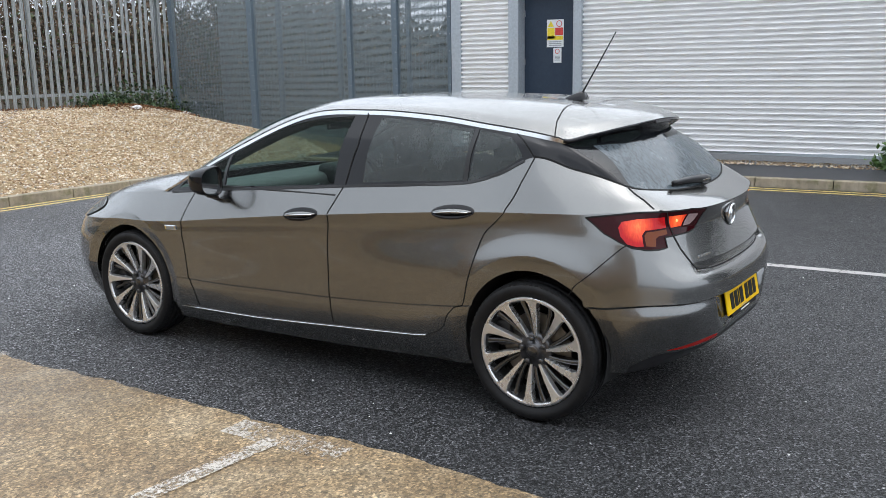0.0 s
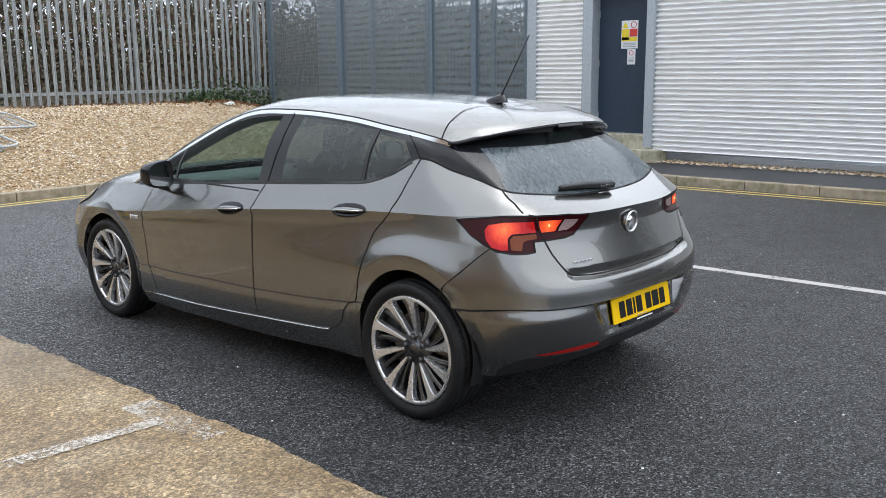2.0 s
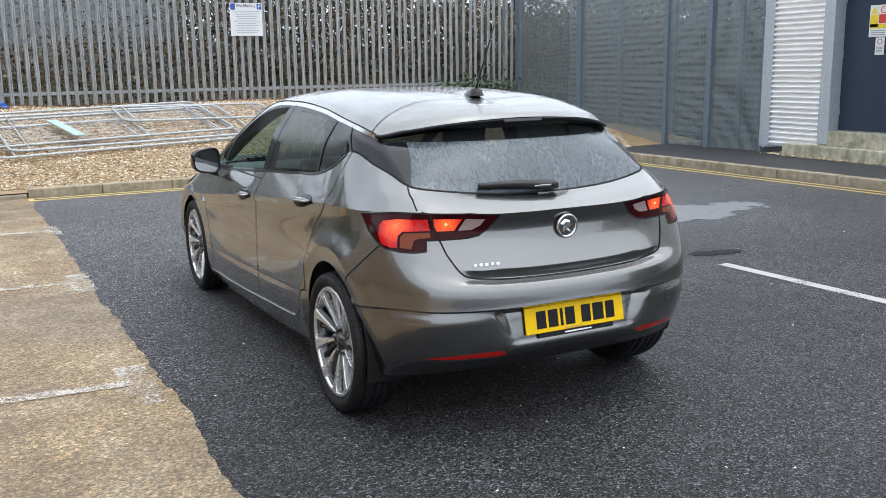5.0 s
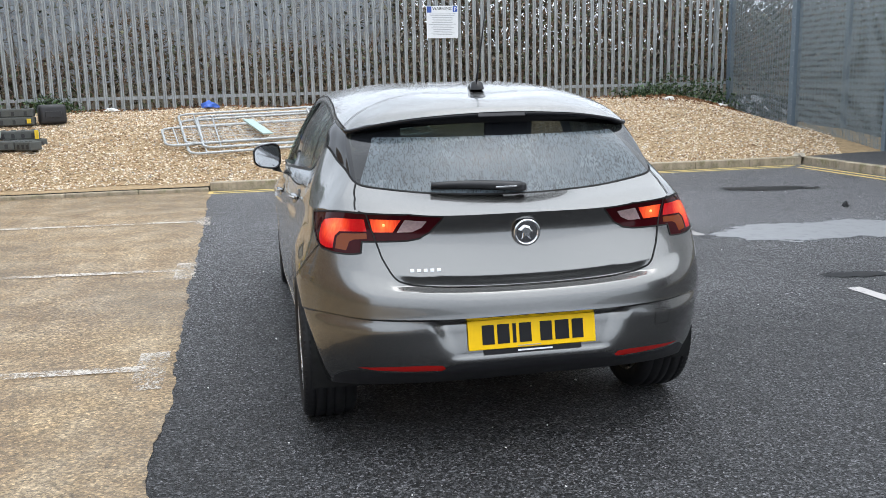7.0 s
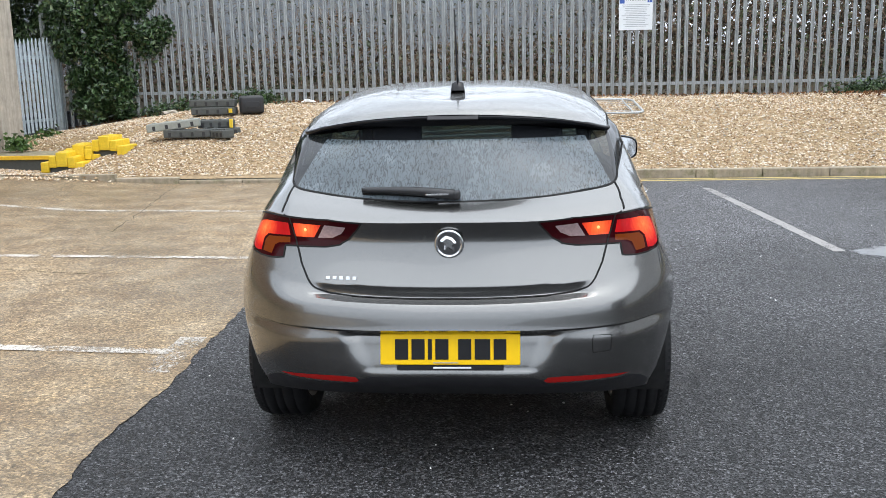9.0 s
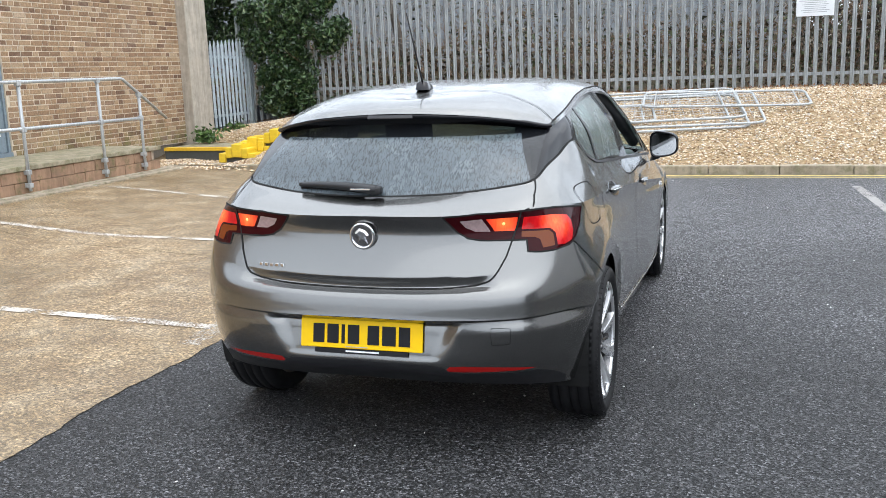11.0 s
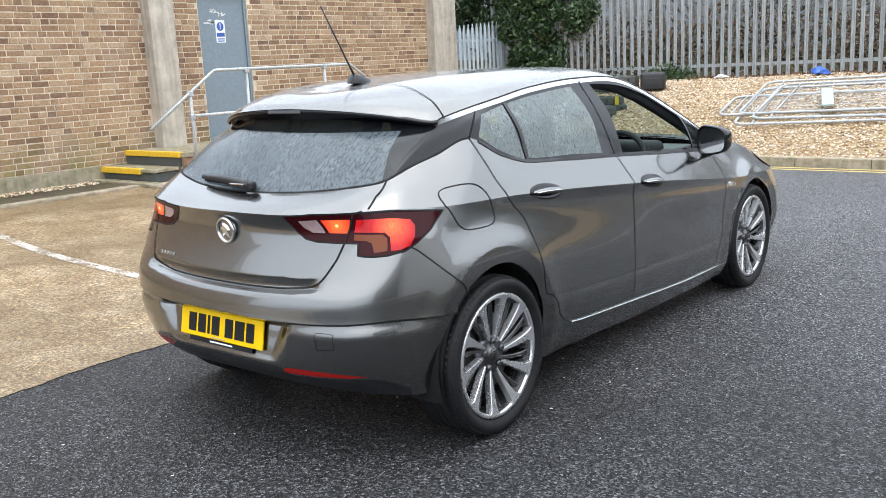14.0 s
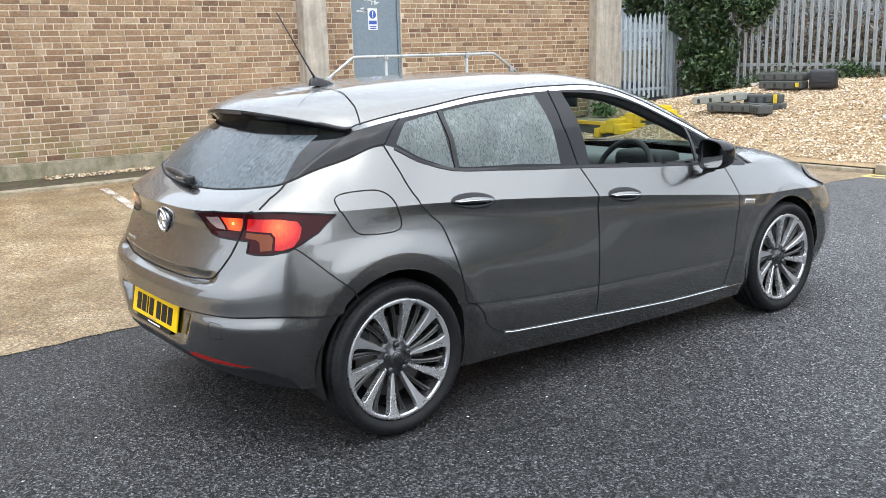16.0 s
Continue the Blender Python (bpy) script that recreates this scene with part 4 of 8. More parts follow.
def scrub_at(rng):
    x, y = rng.uniform(-9.5, 12.0), 13.35 + 3.6 * rng.uniform(0, 1) ** 1.3
    top = 0.95 + 0.85 * noise.noise(Vector((x * 0.45, 3, 1))) + (0.9 if x > 2 else 0.1)
    return x, y, bank_back(x, y) + max(0.15, top) * rng.uniform(0, 1) ** 1.1


v, f = leaf_cloud(15000, scrub_at, 0.05, 3)
tagged(mesh_object("undergrowth", v, f, M_SCRUB), "brown and green winter undergrowth behind the fence", "undergrowth", "", "stuff")
v, f = twig_cloud(2600, scrub_at, 0.75, 0.006, 4, 0.9)
tagged(mesh_object("brambles", v, f, M_TWIG), "tangle of bare brown bramble stems behind the fence", "brambles", "", "stuff")


def thicket_at(rng):
    x, y = rng.uniform(-9.5, 3.2), 14.2 + 4.2 * rng.uniform(0, 1)
    return x, y, bank_back(x, y) + (2.7 + 0.7 * noise.noise(Vector((x * 0.7, 5, 1)))) * rng.uniform(0, 1) ** 0.9


v, f = twig_cloud(1700, thicket_at, 1.25, 0.0075, 44, 0.5)
tagged(mesh_object("thicket", v, f, plain("grey_winter_stems", (0.22, 0.20, 0.175), 0.9, var=0.5, scale=2.0)), "thicket of bare grey stems in front of the far wall", "thicket", "", "stuff")
v, f = leaf_cloud(2600, thicket_at, 0.05, 45)
tagged(mesh_object("thicket_leaves", v, f, leaf_material("dull_evergreen_leaves", [(0.0, (0.02, 0.028, 0.016)), (0.5, (0.05, 0.06, 0.034)), (0.85, (0.11, 0.10, 0.065)), (1.0, (0.24, 0.23, 0.19))], 0.7)), "sparse dull evergreen leaves in the thicket", "leaves", "", "stuff")


def far_hedge_at(rng):
    x, y = rng.uniform(2.4, 22.0), rng.uniform(16.5, 19.0)
    return x, y, 0.9 + (2.6 + 0.9 * noise.noise(Vector((x * 0.5, 8, 1)))) * rng.uniform(0, 1)


v, f = leaf_cloud(26000, far_hedge_at, 0.075, 6)
tagged(mesh_object("far_hedge", v, f, M_SCRUB), "tall tangled winter hedge in the distance", "hedge", "", "stuff")
v, f = twig_cloud(1500, far_hedge_at, 1.3, 0.012, 7, 1.2)
tagged(mesh_object("far_branches", v, f, M_BARK), "bare branches of the distant hedge", "branches", "", "stuff")


def east_green_at(rng):
    x, y = rng.uniform(10.5, 17.5), rng.uniform(7.0, 18.0)
    return x, y, 0.2 + (2.0 + 0.8 * noise.noise(Vector((x * 0.5, y * 0.5, 1)))) * rng.uniform(0, 1) ** 0.8


v, f = leaf_cloud(26000, east_green_at, 0.10, 16)
tagged(mesh_object("compound_scrub", v, f, leaf_material("dull_green_scrub", [(0.0, (0.02, 0.025, 0.012)), (0.5, (0.06, 0.065, 0.03)), (0.8, (0.11, 0.10, 0.045)), (1.0, (0.15, 0.09, 0.045))], 0.7)), "dull green and brown scrub beyond the mesh fence", "scrub", "", "stuff")

wall_far = thing("wall_far_building", label="blue-grey painted block wall of a building beyond the trees", category="wall", kind="structure")
part("wall_core", box_bm(-22, 19.0, 0.0, 2.6, 19.3, 4.3), M_FARWALL, wall_far)
bv, bf = [], []
rb = random.Random(5)
for r in range(14):
    z = 1.0 + r * 0.225
    x = -14.0 + (0.22 if r % 2 else 0.0)
    while x < 2.55:
        o = rb.uniform(0.0, 0.006)
        i = len(bv)
        bv += [(x, 18.985 - o, z), (x + 0.44, 18.985 - o, z), (x + 0.44, 18.985 - o, z + 0.221), (x, 18.985 - o, z + 0.221), (x, 19.0, z), (x + 0.44, 19.0, z), (x + 0.44, 19.0, z + 0.221), (x, 19.0, z + 0.221)]
        bf += [(i, i + 1, i + 2, i + 3), (i, i + 4, i + 5, i + 1), (i + 3, i + 2, i + 6, i + 7), (i, i + 3, i + 7, i + 4), (i + 1, i + 5, i + 6, i + 2)]
        x += 0.445
tagged(mesh_object("blockwork", bv, bf, M_FARWALL, wall_far), kind="stuff")

# ivy shrub growing over the fence
ivy = thing("ivy_bush", (-7.15, 13.0, 0.5), "dense dark green ivy bush growing over the palisade fence", "bush")
clumps = []
ri = random.Random(9)
for k in range(95):
    a = ri.uniform(0, 6.28)
    zz = ri.uniform(0.35, 3.8)
    w = 0.42 + 0.72 * min(1, max(0, (zz - 0.5) / 1.3))
    clumps.append((w * math.cos(a) * ri.uniform(0.1, 1) + 0.1 * (zz - 1.5), 0.30 * math.sin(a) * ri.uniform(0.2, 1) - 0.12, zz, ri.uniform(0.14, 0.32)))


for k in range(45):
    clumps.append((ri.uniform(-2.6, -1.15), 0.25 + ri.uniform(-0.1, 0.5), ri.uniform(1.7, 4.0), ri.uniform(0.16, 0.34)))


def ivy_at(rng):
    x, y, z, r = clumps[rng.integers(len(clumps))]
    d = rng.normal(0, 1, 3)
    d = d / np.linalg.norm(d) * r * rng.uniform(0.55, 1.1)
    return x + d[0], y + d[1] * 0.8, z + d[2]


v, f = leaf_cloud(42000, ivy_at, 0.05, 13)
mesh_object("crown", v, f, M_IVY, ivy, "glossy dark ivy leaves")
for k in range(5):
    bar("stem", [(ri.uniform(-0.2, 0.2), 0.05, 0.0), (ri.uniform(-0.3, 0.3), 0.0, 1.0), (ri.uniform(-0.5, 0.6), -0.05, 2.3), (ri.uniform(-0.6, 0.7), 0.0, 3.2)], 0.02, M_BARK, ivy, "", 5, False, [0.03, 0.025, 0.015, 0.008])


def low_green(rng):
    k = rng.integers(4)
    cx, cy, r = ((7.6, 12.75, 0.5), (6.6, 12.95, 0.3), (-5.9, 12.9, 0.35), (-4.4, 12.95, 0.2))[k]
    x, y = rng.normal(cx, r), rng.normal(cy, 0.12)
    return x, y, bank_z(x, y) + abs(rng.normal(0, 0.16)) * (1.5 if k == 0 else 0.7)


v, f = leaf_cloud(3600, low_green, 0.036, 14)
tagged(mesh_object("ground_ivy", v, f, M_IVY), "low ivy creeping out below the fence", "ivy", "", "stuff")


def weeds_at(rng):
    k = rng.integers(3)
    cx, cy, r = ((-7.75, 11.55, 0.13), (-7.7, 10.45, 0.1), (8.55, -0.2, 0.12))[k]
    return rng.normal(cx, r), rng.normal(cy, r), (0.38, 0.36, 0.2)[k] + abs(rng.normal(0, 0.1))


v, f = leaf_cloud(900, weeds_at, 0.045, 15)
tagged(mesh_object("weeds", v, f, leaf_material("green_weed_leaves", [(0.0, (0.03, 0.07, 0.015)), (1.0, (0.10, 0.18, 0.04))])), "small green weeds at the wall foot", "weeds", "", "stuff")


def litter_leaf(rng):
    k = rng.uniform()
    if k < 0.55:
        x, y = rng.uniform(-8, 8.2), 13.0 - abs(rng.normal(0, 0.16))
    else:
        x, y = rng.normal(7.2, 0.7), rng.normal(12.3, 0.4)
    y = min(y, 13.2)
    return x, y, bank_z(x, y) + 0.028 + rng.uniform(0, 0.025)


v, f = leaf_cloud(2800, litter_leaf, 0.024, 17, 3.0)
tagged(mesh_object("fallen_leaves", v, f, M_DRYLEAF), "brown fallen leaves along the fence foot", "leaves", "", "stuff")


# ---- loose things on the gravel ----
def site_panel(at, turn, length=3.45, width=1.95, group="temporary fence panels", name="site_fence_panel", label="galvanised temporary fence panel lying flat on the gravel", category="fence panel"):
    """A temporary site fence panel lying flat: tube frame, middle bars and fine infill wire."""
    p = thing(name, at, label, category, group, turn=turn)
    r = 0.17
    loop = []
    for cx, cy, a0 in ((length - r, r, -90), (length - r, width - r, 0), (r, width - r, 90), (r, r, 180)):
        for k in range(6):
            a = radians(a0 + 18 * k)
            loop.append((cx + r * math.cos(a), cy + r * math.sin(a), 0))
    v, f = tube(loop, 0.019, 8, True)
    mesh_object("frame", v, f, M_GALV, p, smooth=True)
    for x in (length * 0.07, length * 0.93):
        bar("cross_bar", [(x, 0.02, 0.0), (x, width - 0.02, 0.0)], 0.012, M_GALV, p)
    wv, wf = [], []
    for i in range(1, 24):
        v, f = tube([(i * length / 24, 0.02, 0), (i * length / 24, width - 0.02, 0)], 0.002, 4)
        o = len(wv)
        wv += v
        wf += [tuple(o + k for k in q) for q in f]
    for i in range(1, 6):
        v, f = tube([(0.02, i * width / 6, 0), (length - 0.02, i * width / 6, 0)], 0.002, 4)
        o = len(wv)
        wv += v
        wf += [tuple(o + k for k in q) for q in f]
    mesh_object("mesh_infill", wv, wf, M_GALV, p)
    return p


a = site_panel((0, 0, 0), 0)
a.matrix_basis = pose(-1.91, 9.45, 0.425, 11.5, -1.5, 7.5)
copy_thing(a, pose(-1.97, 9.78, 0.545, 10.5, -1.5, 7.0))
copy_thing(a, pose(-1.72, 9.60, 0.495, 11.0, -1.2, 5.5))
b = site_panel((0, 0, 0), 0, 2.45, 1.12, "crowd barriers", "crowd_barrier", "galvanised crowd barrier lying flat on the fence panels", "barrier")
b.matrix_basis = pose(-2.25, 9.76, 0.53, 10.0, -1.5, 8.0)
copy_thing(b, pose(-0.08, 10.68, 0.78, 9.0, 0.5, 3.0))
board = part("board", box_bm(-0.075, -0.50, -0.01, 0.075, 0.50, 0.01, 0.003), M_GREENBOARD, None)
tagged(board, "pale green painted board lying across the fence panels", "board")
board.matrix_basis = pose(-0.95, 10.40, 0.735, 10, 0, 17)


def stepped_ramp(label, material):
    """A moulded block, stepped up and down again, with a tunnel below."""
    r = thing("ramp_block", (0, 0, 0), label, "ramp block", "yellow ramp blocks")
    x = 0.0
    for w, h, z0 in ((0.12, 0.15, 0.0), (0.11, 0.24, 0.07), (0.17, 0.295, 0.085), (0.11, 0.23, 0.07), (0.12, 0.15, 0.0)):
        part("step_block", box_bm(x, 0.0, z0, x + w - 0.002, 0.44, h, 0.014), material, r)
        x += w
    # solid dark block fills the tunnel in place of its shade
    part("tunnel_wall", box_bm(0.12, 0.05, 0.0, 0.51, 0.42, 0.084), M_DARKBLOCK, r, "dark block standing for the shade of the hollow underside")
    for y in (0.06, 0.24):
        part("top_rib", box_bm(0.25, y, 0.2955, 0.38, y + 0.12, 0.305, 0.004), material, r)
    return r


yb = stepped_ramp("bright yellow stepped plastic ramp block", M_YELLOW)
yb.matrix_basis = pose(-6.60, 9.06, bank_z(-6.4, 9.2) + 0.01, 0, 1, 3)
for x, y, t, dz in ((-6.50, 9.40, 5, -0.01), (-6.10, 9.46, -4, -0.035)):
    copy_thing(yb, pose(x, y, bank_z(x + 0.3, y + 0.2) + dz, 0, 0, t))
tan = stepped_ramp("faded tan stepped plastic ramp block", plain("faded_tan_plastic", (0.42, 0.31, 0.12), 0.6))
tan.matrix_basis = pose(-6.72, 10.05, bank_z(-6.5, 10.2) - 0.02, 0, 0, 6)


def foot_block(at, turn, material, label, length=0.70, tilt=0.0):
    """A moulded fence foot: a slab with bevelled ends, sockets and recesses."""
    b = thing("fence_foot", at, label, "fence foot", "fence feet", turn=turn)
    bm = box_bm(-length / 2, -0.115, 0.0, length / 2, 0.115, 0.125, 0.018)
    part("foot_body", bm, material, b)
    for k in range(4):
        x = -length * 0.36 + k * length * 0.24
        # no hole is cut: a thin black plate draws the socket's shade
        part("socket", box_bm(x - 0.022, -0.118, 0.02, x + 0.022, -0.1155, 0.085), M_BLACKMETAL, b)
        part("top_lug", box_bm(x - 0.03, -0.05, 0.1252, x + 0.03, 0.05, 0.137, 0.004), material, b)
    b.matrix_basis = pose(*at, 0, tilt, turn)
    return b


zb = bank_z(-4.75, 10.1) + 0.02
foot_block((-4.70, 10.05, zb), 4, M_DARKBLOCK, "dark recycled rubber fence foot on the gravel", 0.72)
foot_block((-4.92, 10.06, zb + 0.128), 12, M_PALEBLOCK, "pale grey plastic fence foot stacked askew", 0.80, -6)
foot_block((-4.28, 10.30, zb + 0.0), 30, M_DARKBLOCK, "dark recycled rubber fence foot on the gravel", 0.60)
foot_block((-4.35, 10.36, zb + 0.127), 8, M_DARKBLOCK, "dark recycled rubber fence foot stacked on another", 0.55)
foot_block((-4.18, 10.02, zb - 0.01), -30, M_DARKBLOCK, "dark recycled rubber fence foot on the gravel", 0.34)
part_y = part("reflective_tape", box_bm(-4.10, 10.21, zb + 0.13, -4.05, 10.24, zb + 0.26, 0.003), M_YELLOW, None)
tagged(part_y, "scrap of yellow reflective tape on the fence feet", "tape")
zc = bank_z(-4.8, 11.45) + 0.02
foot_block((-4.72, 11.45, zc), 2, M_DARKBLOCK, "dark recycled rubber fence foot below the fence", 0.74)
foot_block((-4.74, 11.47, zc + 0.128), 3, M_DARKBLOCK, "dark recycled rubber fence foot stacked on another", 0.76)
tagged(part("yellow_tag", box_bm(-4.44, 11.325, zc + 0.03, -4.38, 11.334, zc + 0.10, 0.002), M_YELLOW, None), "yellow tag on a fence foot", "tag")
canister = thing("canister", (-4.12, 11.60, bank_z(-4.12, 11.6) + 0.01), "black plastic canister lying on the gravel", "canister", turn=20)
bm = box_bm(-0.20, -0.14, 0.0, 0.20, 0.14, 0.30)
bmesh.ops.bevel(bm, geom=list(bm.edges), offset=0.05, segments=3, affect="EDGES", profile=0.5)
part("canister_body", bm, M_BLACKMETAL, canister, smooth=True)
part("canister_rib", box_bm(-0.12, -0.148, 0.10, 0.12, -0.138, 0.20, 0.004), M_BLACKMETAL, canister)


def crumple(name, at, size, material, label, category, seed):
    """A crumpled scrap of sheet."""
    bm = bmesh.new()
    bmesh.ops.create_icosphere(bm, subdivisions=2, radius=1.0)
    for v in bm.verts:
        n = noise.noise(v.co * 1.7 + Vector((seed, 0, 0)))
        v.co = Vector((v.co.x * size[0], v.co.y * size[1], max(-0.2, v.co.z) * size[2])) * (1 + 0.7 * n)
    return _placed(part(name, bm, material, None), at, label, category)


def _placed(ob, at, label, category):
    ob.matrix_basis = Matrix.Translation(at)
    return tagged(ob, label, category)


for nm, at, size, mat, lab, cat, sd in (
    ("plastic_sheet", (-1.75, 12.72, bank_z(-1.75, 12.72) + 0.05), (0.15, 0.09, 0.09), M_BLUETARP, "crumpled blue plastic sheet at the fence foot", "litter", 1),
    ("paper_scrap", (-3.4, 12.75, bank_z(-3.4, 12.75) + 0.04), (0.12, 0.07, 0.05), M_OFFWHITE, "white paper scrap at the fence foot", "litter", 2),
    ("plastic_bag", (6.55, 12.05, bank_z(6.55, 12.05) + 0.03), (0.13, 0.07, 0.05), M_OFFWHITE, "white plastic bag on the gravel", "litter", 3),
    ("plastic_bag", (7.55, 11.9, bank_z(7.55, 11.9) + 0.03), (0.10, 0.05, 0.04), M_OFFWHITE, "white plastic scrap on the gravel", "litter", 4),
    ("rubble_lump", (7.02, 8.52, 0.13), (0.09, 0.06, 0.05), M_CONC, "pale lump of rubble on the kerb corner", "rubble", 5),
    ("rubble_lump", (-5.9, 12.55, bank_z(-5.9, 12.55) + 0.03), (0.16, 0.08, 0.05), M_CONC, "pale stone at the fence foot", "rubble", 6),
    ("dark_scrap", (4.92, 4.40, 0.03), (0.028, 0.02, 0.045), M_BLACKMETAL, "small black scrap on the tarmac", "litter", 7),
):
    crumple(nm, at, size, mat, lab, cat, sd)


# puddles and grit on the tarmac
def puddle(at, rx, ry, seed, tone, rough, label, turn=0.0):
    """A wet patch whose edge fades out raggedly."""
    m = Mat("wet_patch")
    n = m.noise(7.0, 6, 0.7)
    m.color(m.ramp(n, [(0.3, tuple(c * 0.55 for c in tone)), (0.46, tone), (0.7, tuple(c * 1.15 for c in tone))])).rough(rough)
    m.set(Specular_IOR_Level=0.5 if tone[0] > 0.1 else 0.12)
    mp = m.node("ShaderNodeMapping")
    mp.inputs["Scale"].default_value = (1 / rx, 1 / ry, 0)
    m.link(m.coord, mp.inputs["Vector"])
    ln = m.t.nodes.new("ShaderNodeVectorMath")
    ln.operation = "LENGTH"
    m.link(mp.outputs[0], ln.inputs[0])
    off = m.node("ShaderNodeMapping")
    off.inputs["Location"].default_value = (seed, seed, 0)
    m.link(m.coord, off.inputs["Vector"])
    nz = m.node("ShaderNodeTexNoise", Scale=1.0 / ry, Detail=9.0, Roughness=0.72)
    m.link(off.outputs[0], nz.inputs["Vector"])
    far = m.node("ShaderNodeMath")
    far.operation = "MULTIPLY_ADD"
    far.inputs[1].default_value = 1.5
    m.link(nz.outputs["Fac"], far.inputs[0])
    m.link(ln.outputs["Value"], far.inputs[2])
    edge = m.node("ShaderNodeMapRange")
    edge.inputs["From Min"].default_value, edge.inputs["From Max"].default_value = 1.42, 1.56
    m.link(far.outputs[0], edge.inputs["Value"])
    bare = m.node("ShaderNodeBsdfTransparent")
    mx = m.t.nodes.new("ShaderNodeMixShader")
    m.link(edge.outputs[0], mx.inputs[0])
    m.link(m.b.outputs[0], mx.inputs[1])
    m.link(bare.outputs[0], mx.inputs[2])
    m.link(mx.outputs[0], m.o.inputs["Surface"])
    ob = mesh_object("puddle", [(-1.4 * rx, -1.4 * ry, 0), (1.4 * rx, -1.4 * ry, 0), (1.4 * rx, 1.4 * ry, 0), (-1.4 * rx, 1.4 * ry, 0)], [(0, 1, 2, 3)], m.m)
    ob.matrix_basis = pose(*at, 0, 0, turn)
    return tagged(ob, label, "puddle", "", "structure")


puddle((4.02, 3.38, 0.0042), 1.65, 0.60, 2.0, (0.20, 0.205, 0.215), 0.36, "shallow silty puddle with a pale film on the tarmac", 2)
puddle((5.05, 6.12, 0.0042), 0.72, 0.26, 5.0, (0.004, 0.004, 0.0045), 0.45, "dark wet stain on the tarmac", -12)
puddle((3.1, 1.7, 0.0042), 0.32, 0.12, 8.0, (0.004, 0.004, 0.0045), 0.45, "small dark wet stain on the tarmac", -10)


def grit_where(rng):
    x, y = rng.uniform(-1.3, 6.5), rng.uniform(-3.2, 8.2)
    return x, y, True


grit, tri = scatter(240, grit_where, 0.0065, M_OFFWHITE, "", "", "", 33)
av = np.concatenate([v + (0, 0, 0.003) for v, x, y in grit])
af = (tri[None] + 6 * np.arange(len(grit))[:, None, None]).reshape(-1, 3)
tagged(mesh_object("grit", av.tolist(), af.tolist(), M_OFFWHITE), "pale grit specks on the tarmac", "grit", "", "stuff")


# ---- car: materials ----
def paint(name, drops):
    """Metallic grey under clear lacquer; on level panels with a film of rain drops."""
    m = Mat(name)
    fl = m.noise(1400.0, 2, 0.5)
    m.color(m.ramp(fl, [(0.3, (0.153, 0.152, 0.147)), (0.7, (0.222, 0.220, 0.213))]))
    m.rough(0.27).set(Metallic=1.0, Coat_Weight=1.0, Coat_Roughness=0.04, Coat_IOR=1.6)
    if drops:
        spot = m.ramp(m.voronoi(130.0), [(0.08, 1.0), (0.40, 0.0)])
        patch = m.ramp(m.noise(5.0, 5, 0.65), [(0.42, 0.15), (0.6, 1.0)])
        m.bump(m.mix(1.0, spot, patch, "MULTIPLY"), 0.55, 0.0025)
        m.link(m.b.inputs["Normal"].links[0].from_socket, m.b.inputs["Coat Normal"])
        m.link(m.ramp(m.noise(7.0, 6, 0.7), [(0.4, 0.02), (0.65, 0.16)]), m.b.inputs["Coat Roughness"])
    return m.m


def glass(name, tint, clear, film=None, stretch=(95, 8, 12), edge=None, dip=0.35):
    """Tinted glossy car glass, optionally under a grey film of rain with fine vertical runs. edge: the film's top and half width."""
    m = Mat(name)
    m.color(tint).rough(0.015).set(IOR=1.52)
    tr = m.node("ShaderNodeBsdfTransparent")
    tr.inputs["Color"].default_value = (0.62, 0.74, 0.70, 1)
    mx = m.t.nodes.new("ShaderNodeMixShader")
    mx.inputs[0].default_value = 1 - clear
    m.link(tr.outputs[0], mx.inputs[1])
    m.link(m.b.outputs[0], mx.inputs[2])
    m.link(mx.outputs[0], m.o.inputs["Surface"])
    if film:
        n = m.node("ShaderNodeTexNoise", Scale=1.0, Detail=1.2, Roughness=0.5, Distortion=0.5)
        mp = m.node("ShaderNodeMapping")
        mp.inputs["Scale"].default_value = stretch
        m.link(m.coord, mp.inputs["Vector"])
        m.link(mp.outputs[0], n.inputs["Vector"])
        runs = m.ramp(n.outputs["Fac"], [(0.425, 1.0), (0.47, 0.0), (0.505, 0.0), (0.55, 1.0)])
        cloud = m.ramp(m.noise(6.0, 4, 0.6), [(0.3, 0.72), (0.7, 1.0)])
        cover = m.mix(1.0, m.ramp(runs, [(0.0, dip), (1.0, 1.0)]), cloud, "MULTIPLY")
        if edge:
            sp = m.t.nodes.new("ShaderNodeSeparateXYZ")
            m.link(m.coord, sp.inputs[0])

            def calc(op, a, b):
                q = m.t.nodes.new("ShaderNodeMath")
                q.operation = op
                for k, w in ((0, a), (1, b)):
                    if isinstance(w, (int, float)):
                        q.inputs[k].default_value = w
                    else:
                        m.link(w, q.inputs[k])
                return q.outputs[0]

            top = calc("LESS_THAN", sp.outputs["Z"], edge[0])
            width = calc("ADD", calc("ABSOLUTE", sp.outputs["X"], 0.0), calc("MULTIPLY", calc("SUBTRACT", sp.outputs["Z"], 1.0), 0.5))
            cover = m.mix(1.0, cover, calc("MULTIPLY", top, calc("LESS_THAN", width, edge[1])), "MULTIPLY")
        m.color(m.mix(cover, tint, film))
        m.rough(m.ramp(cover, [(0.0, 0.015), (1.0, 0.3)]))
        m.link(m.ramp(cover, [(0.0, 1 - clear), (1.0, 0.9)]), mx.inputs[0])
    return m.m


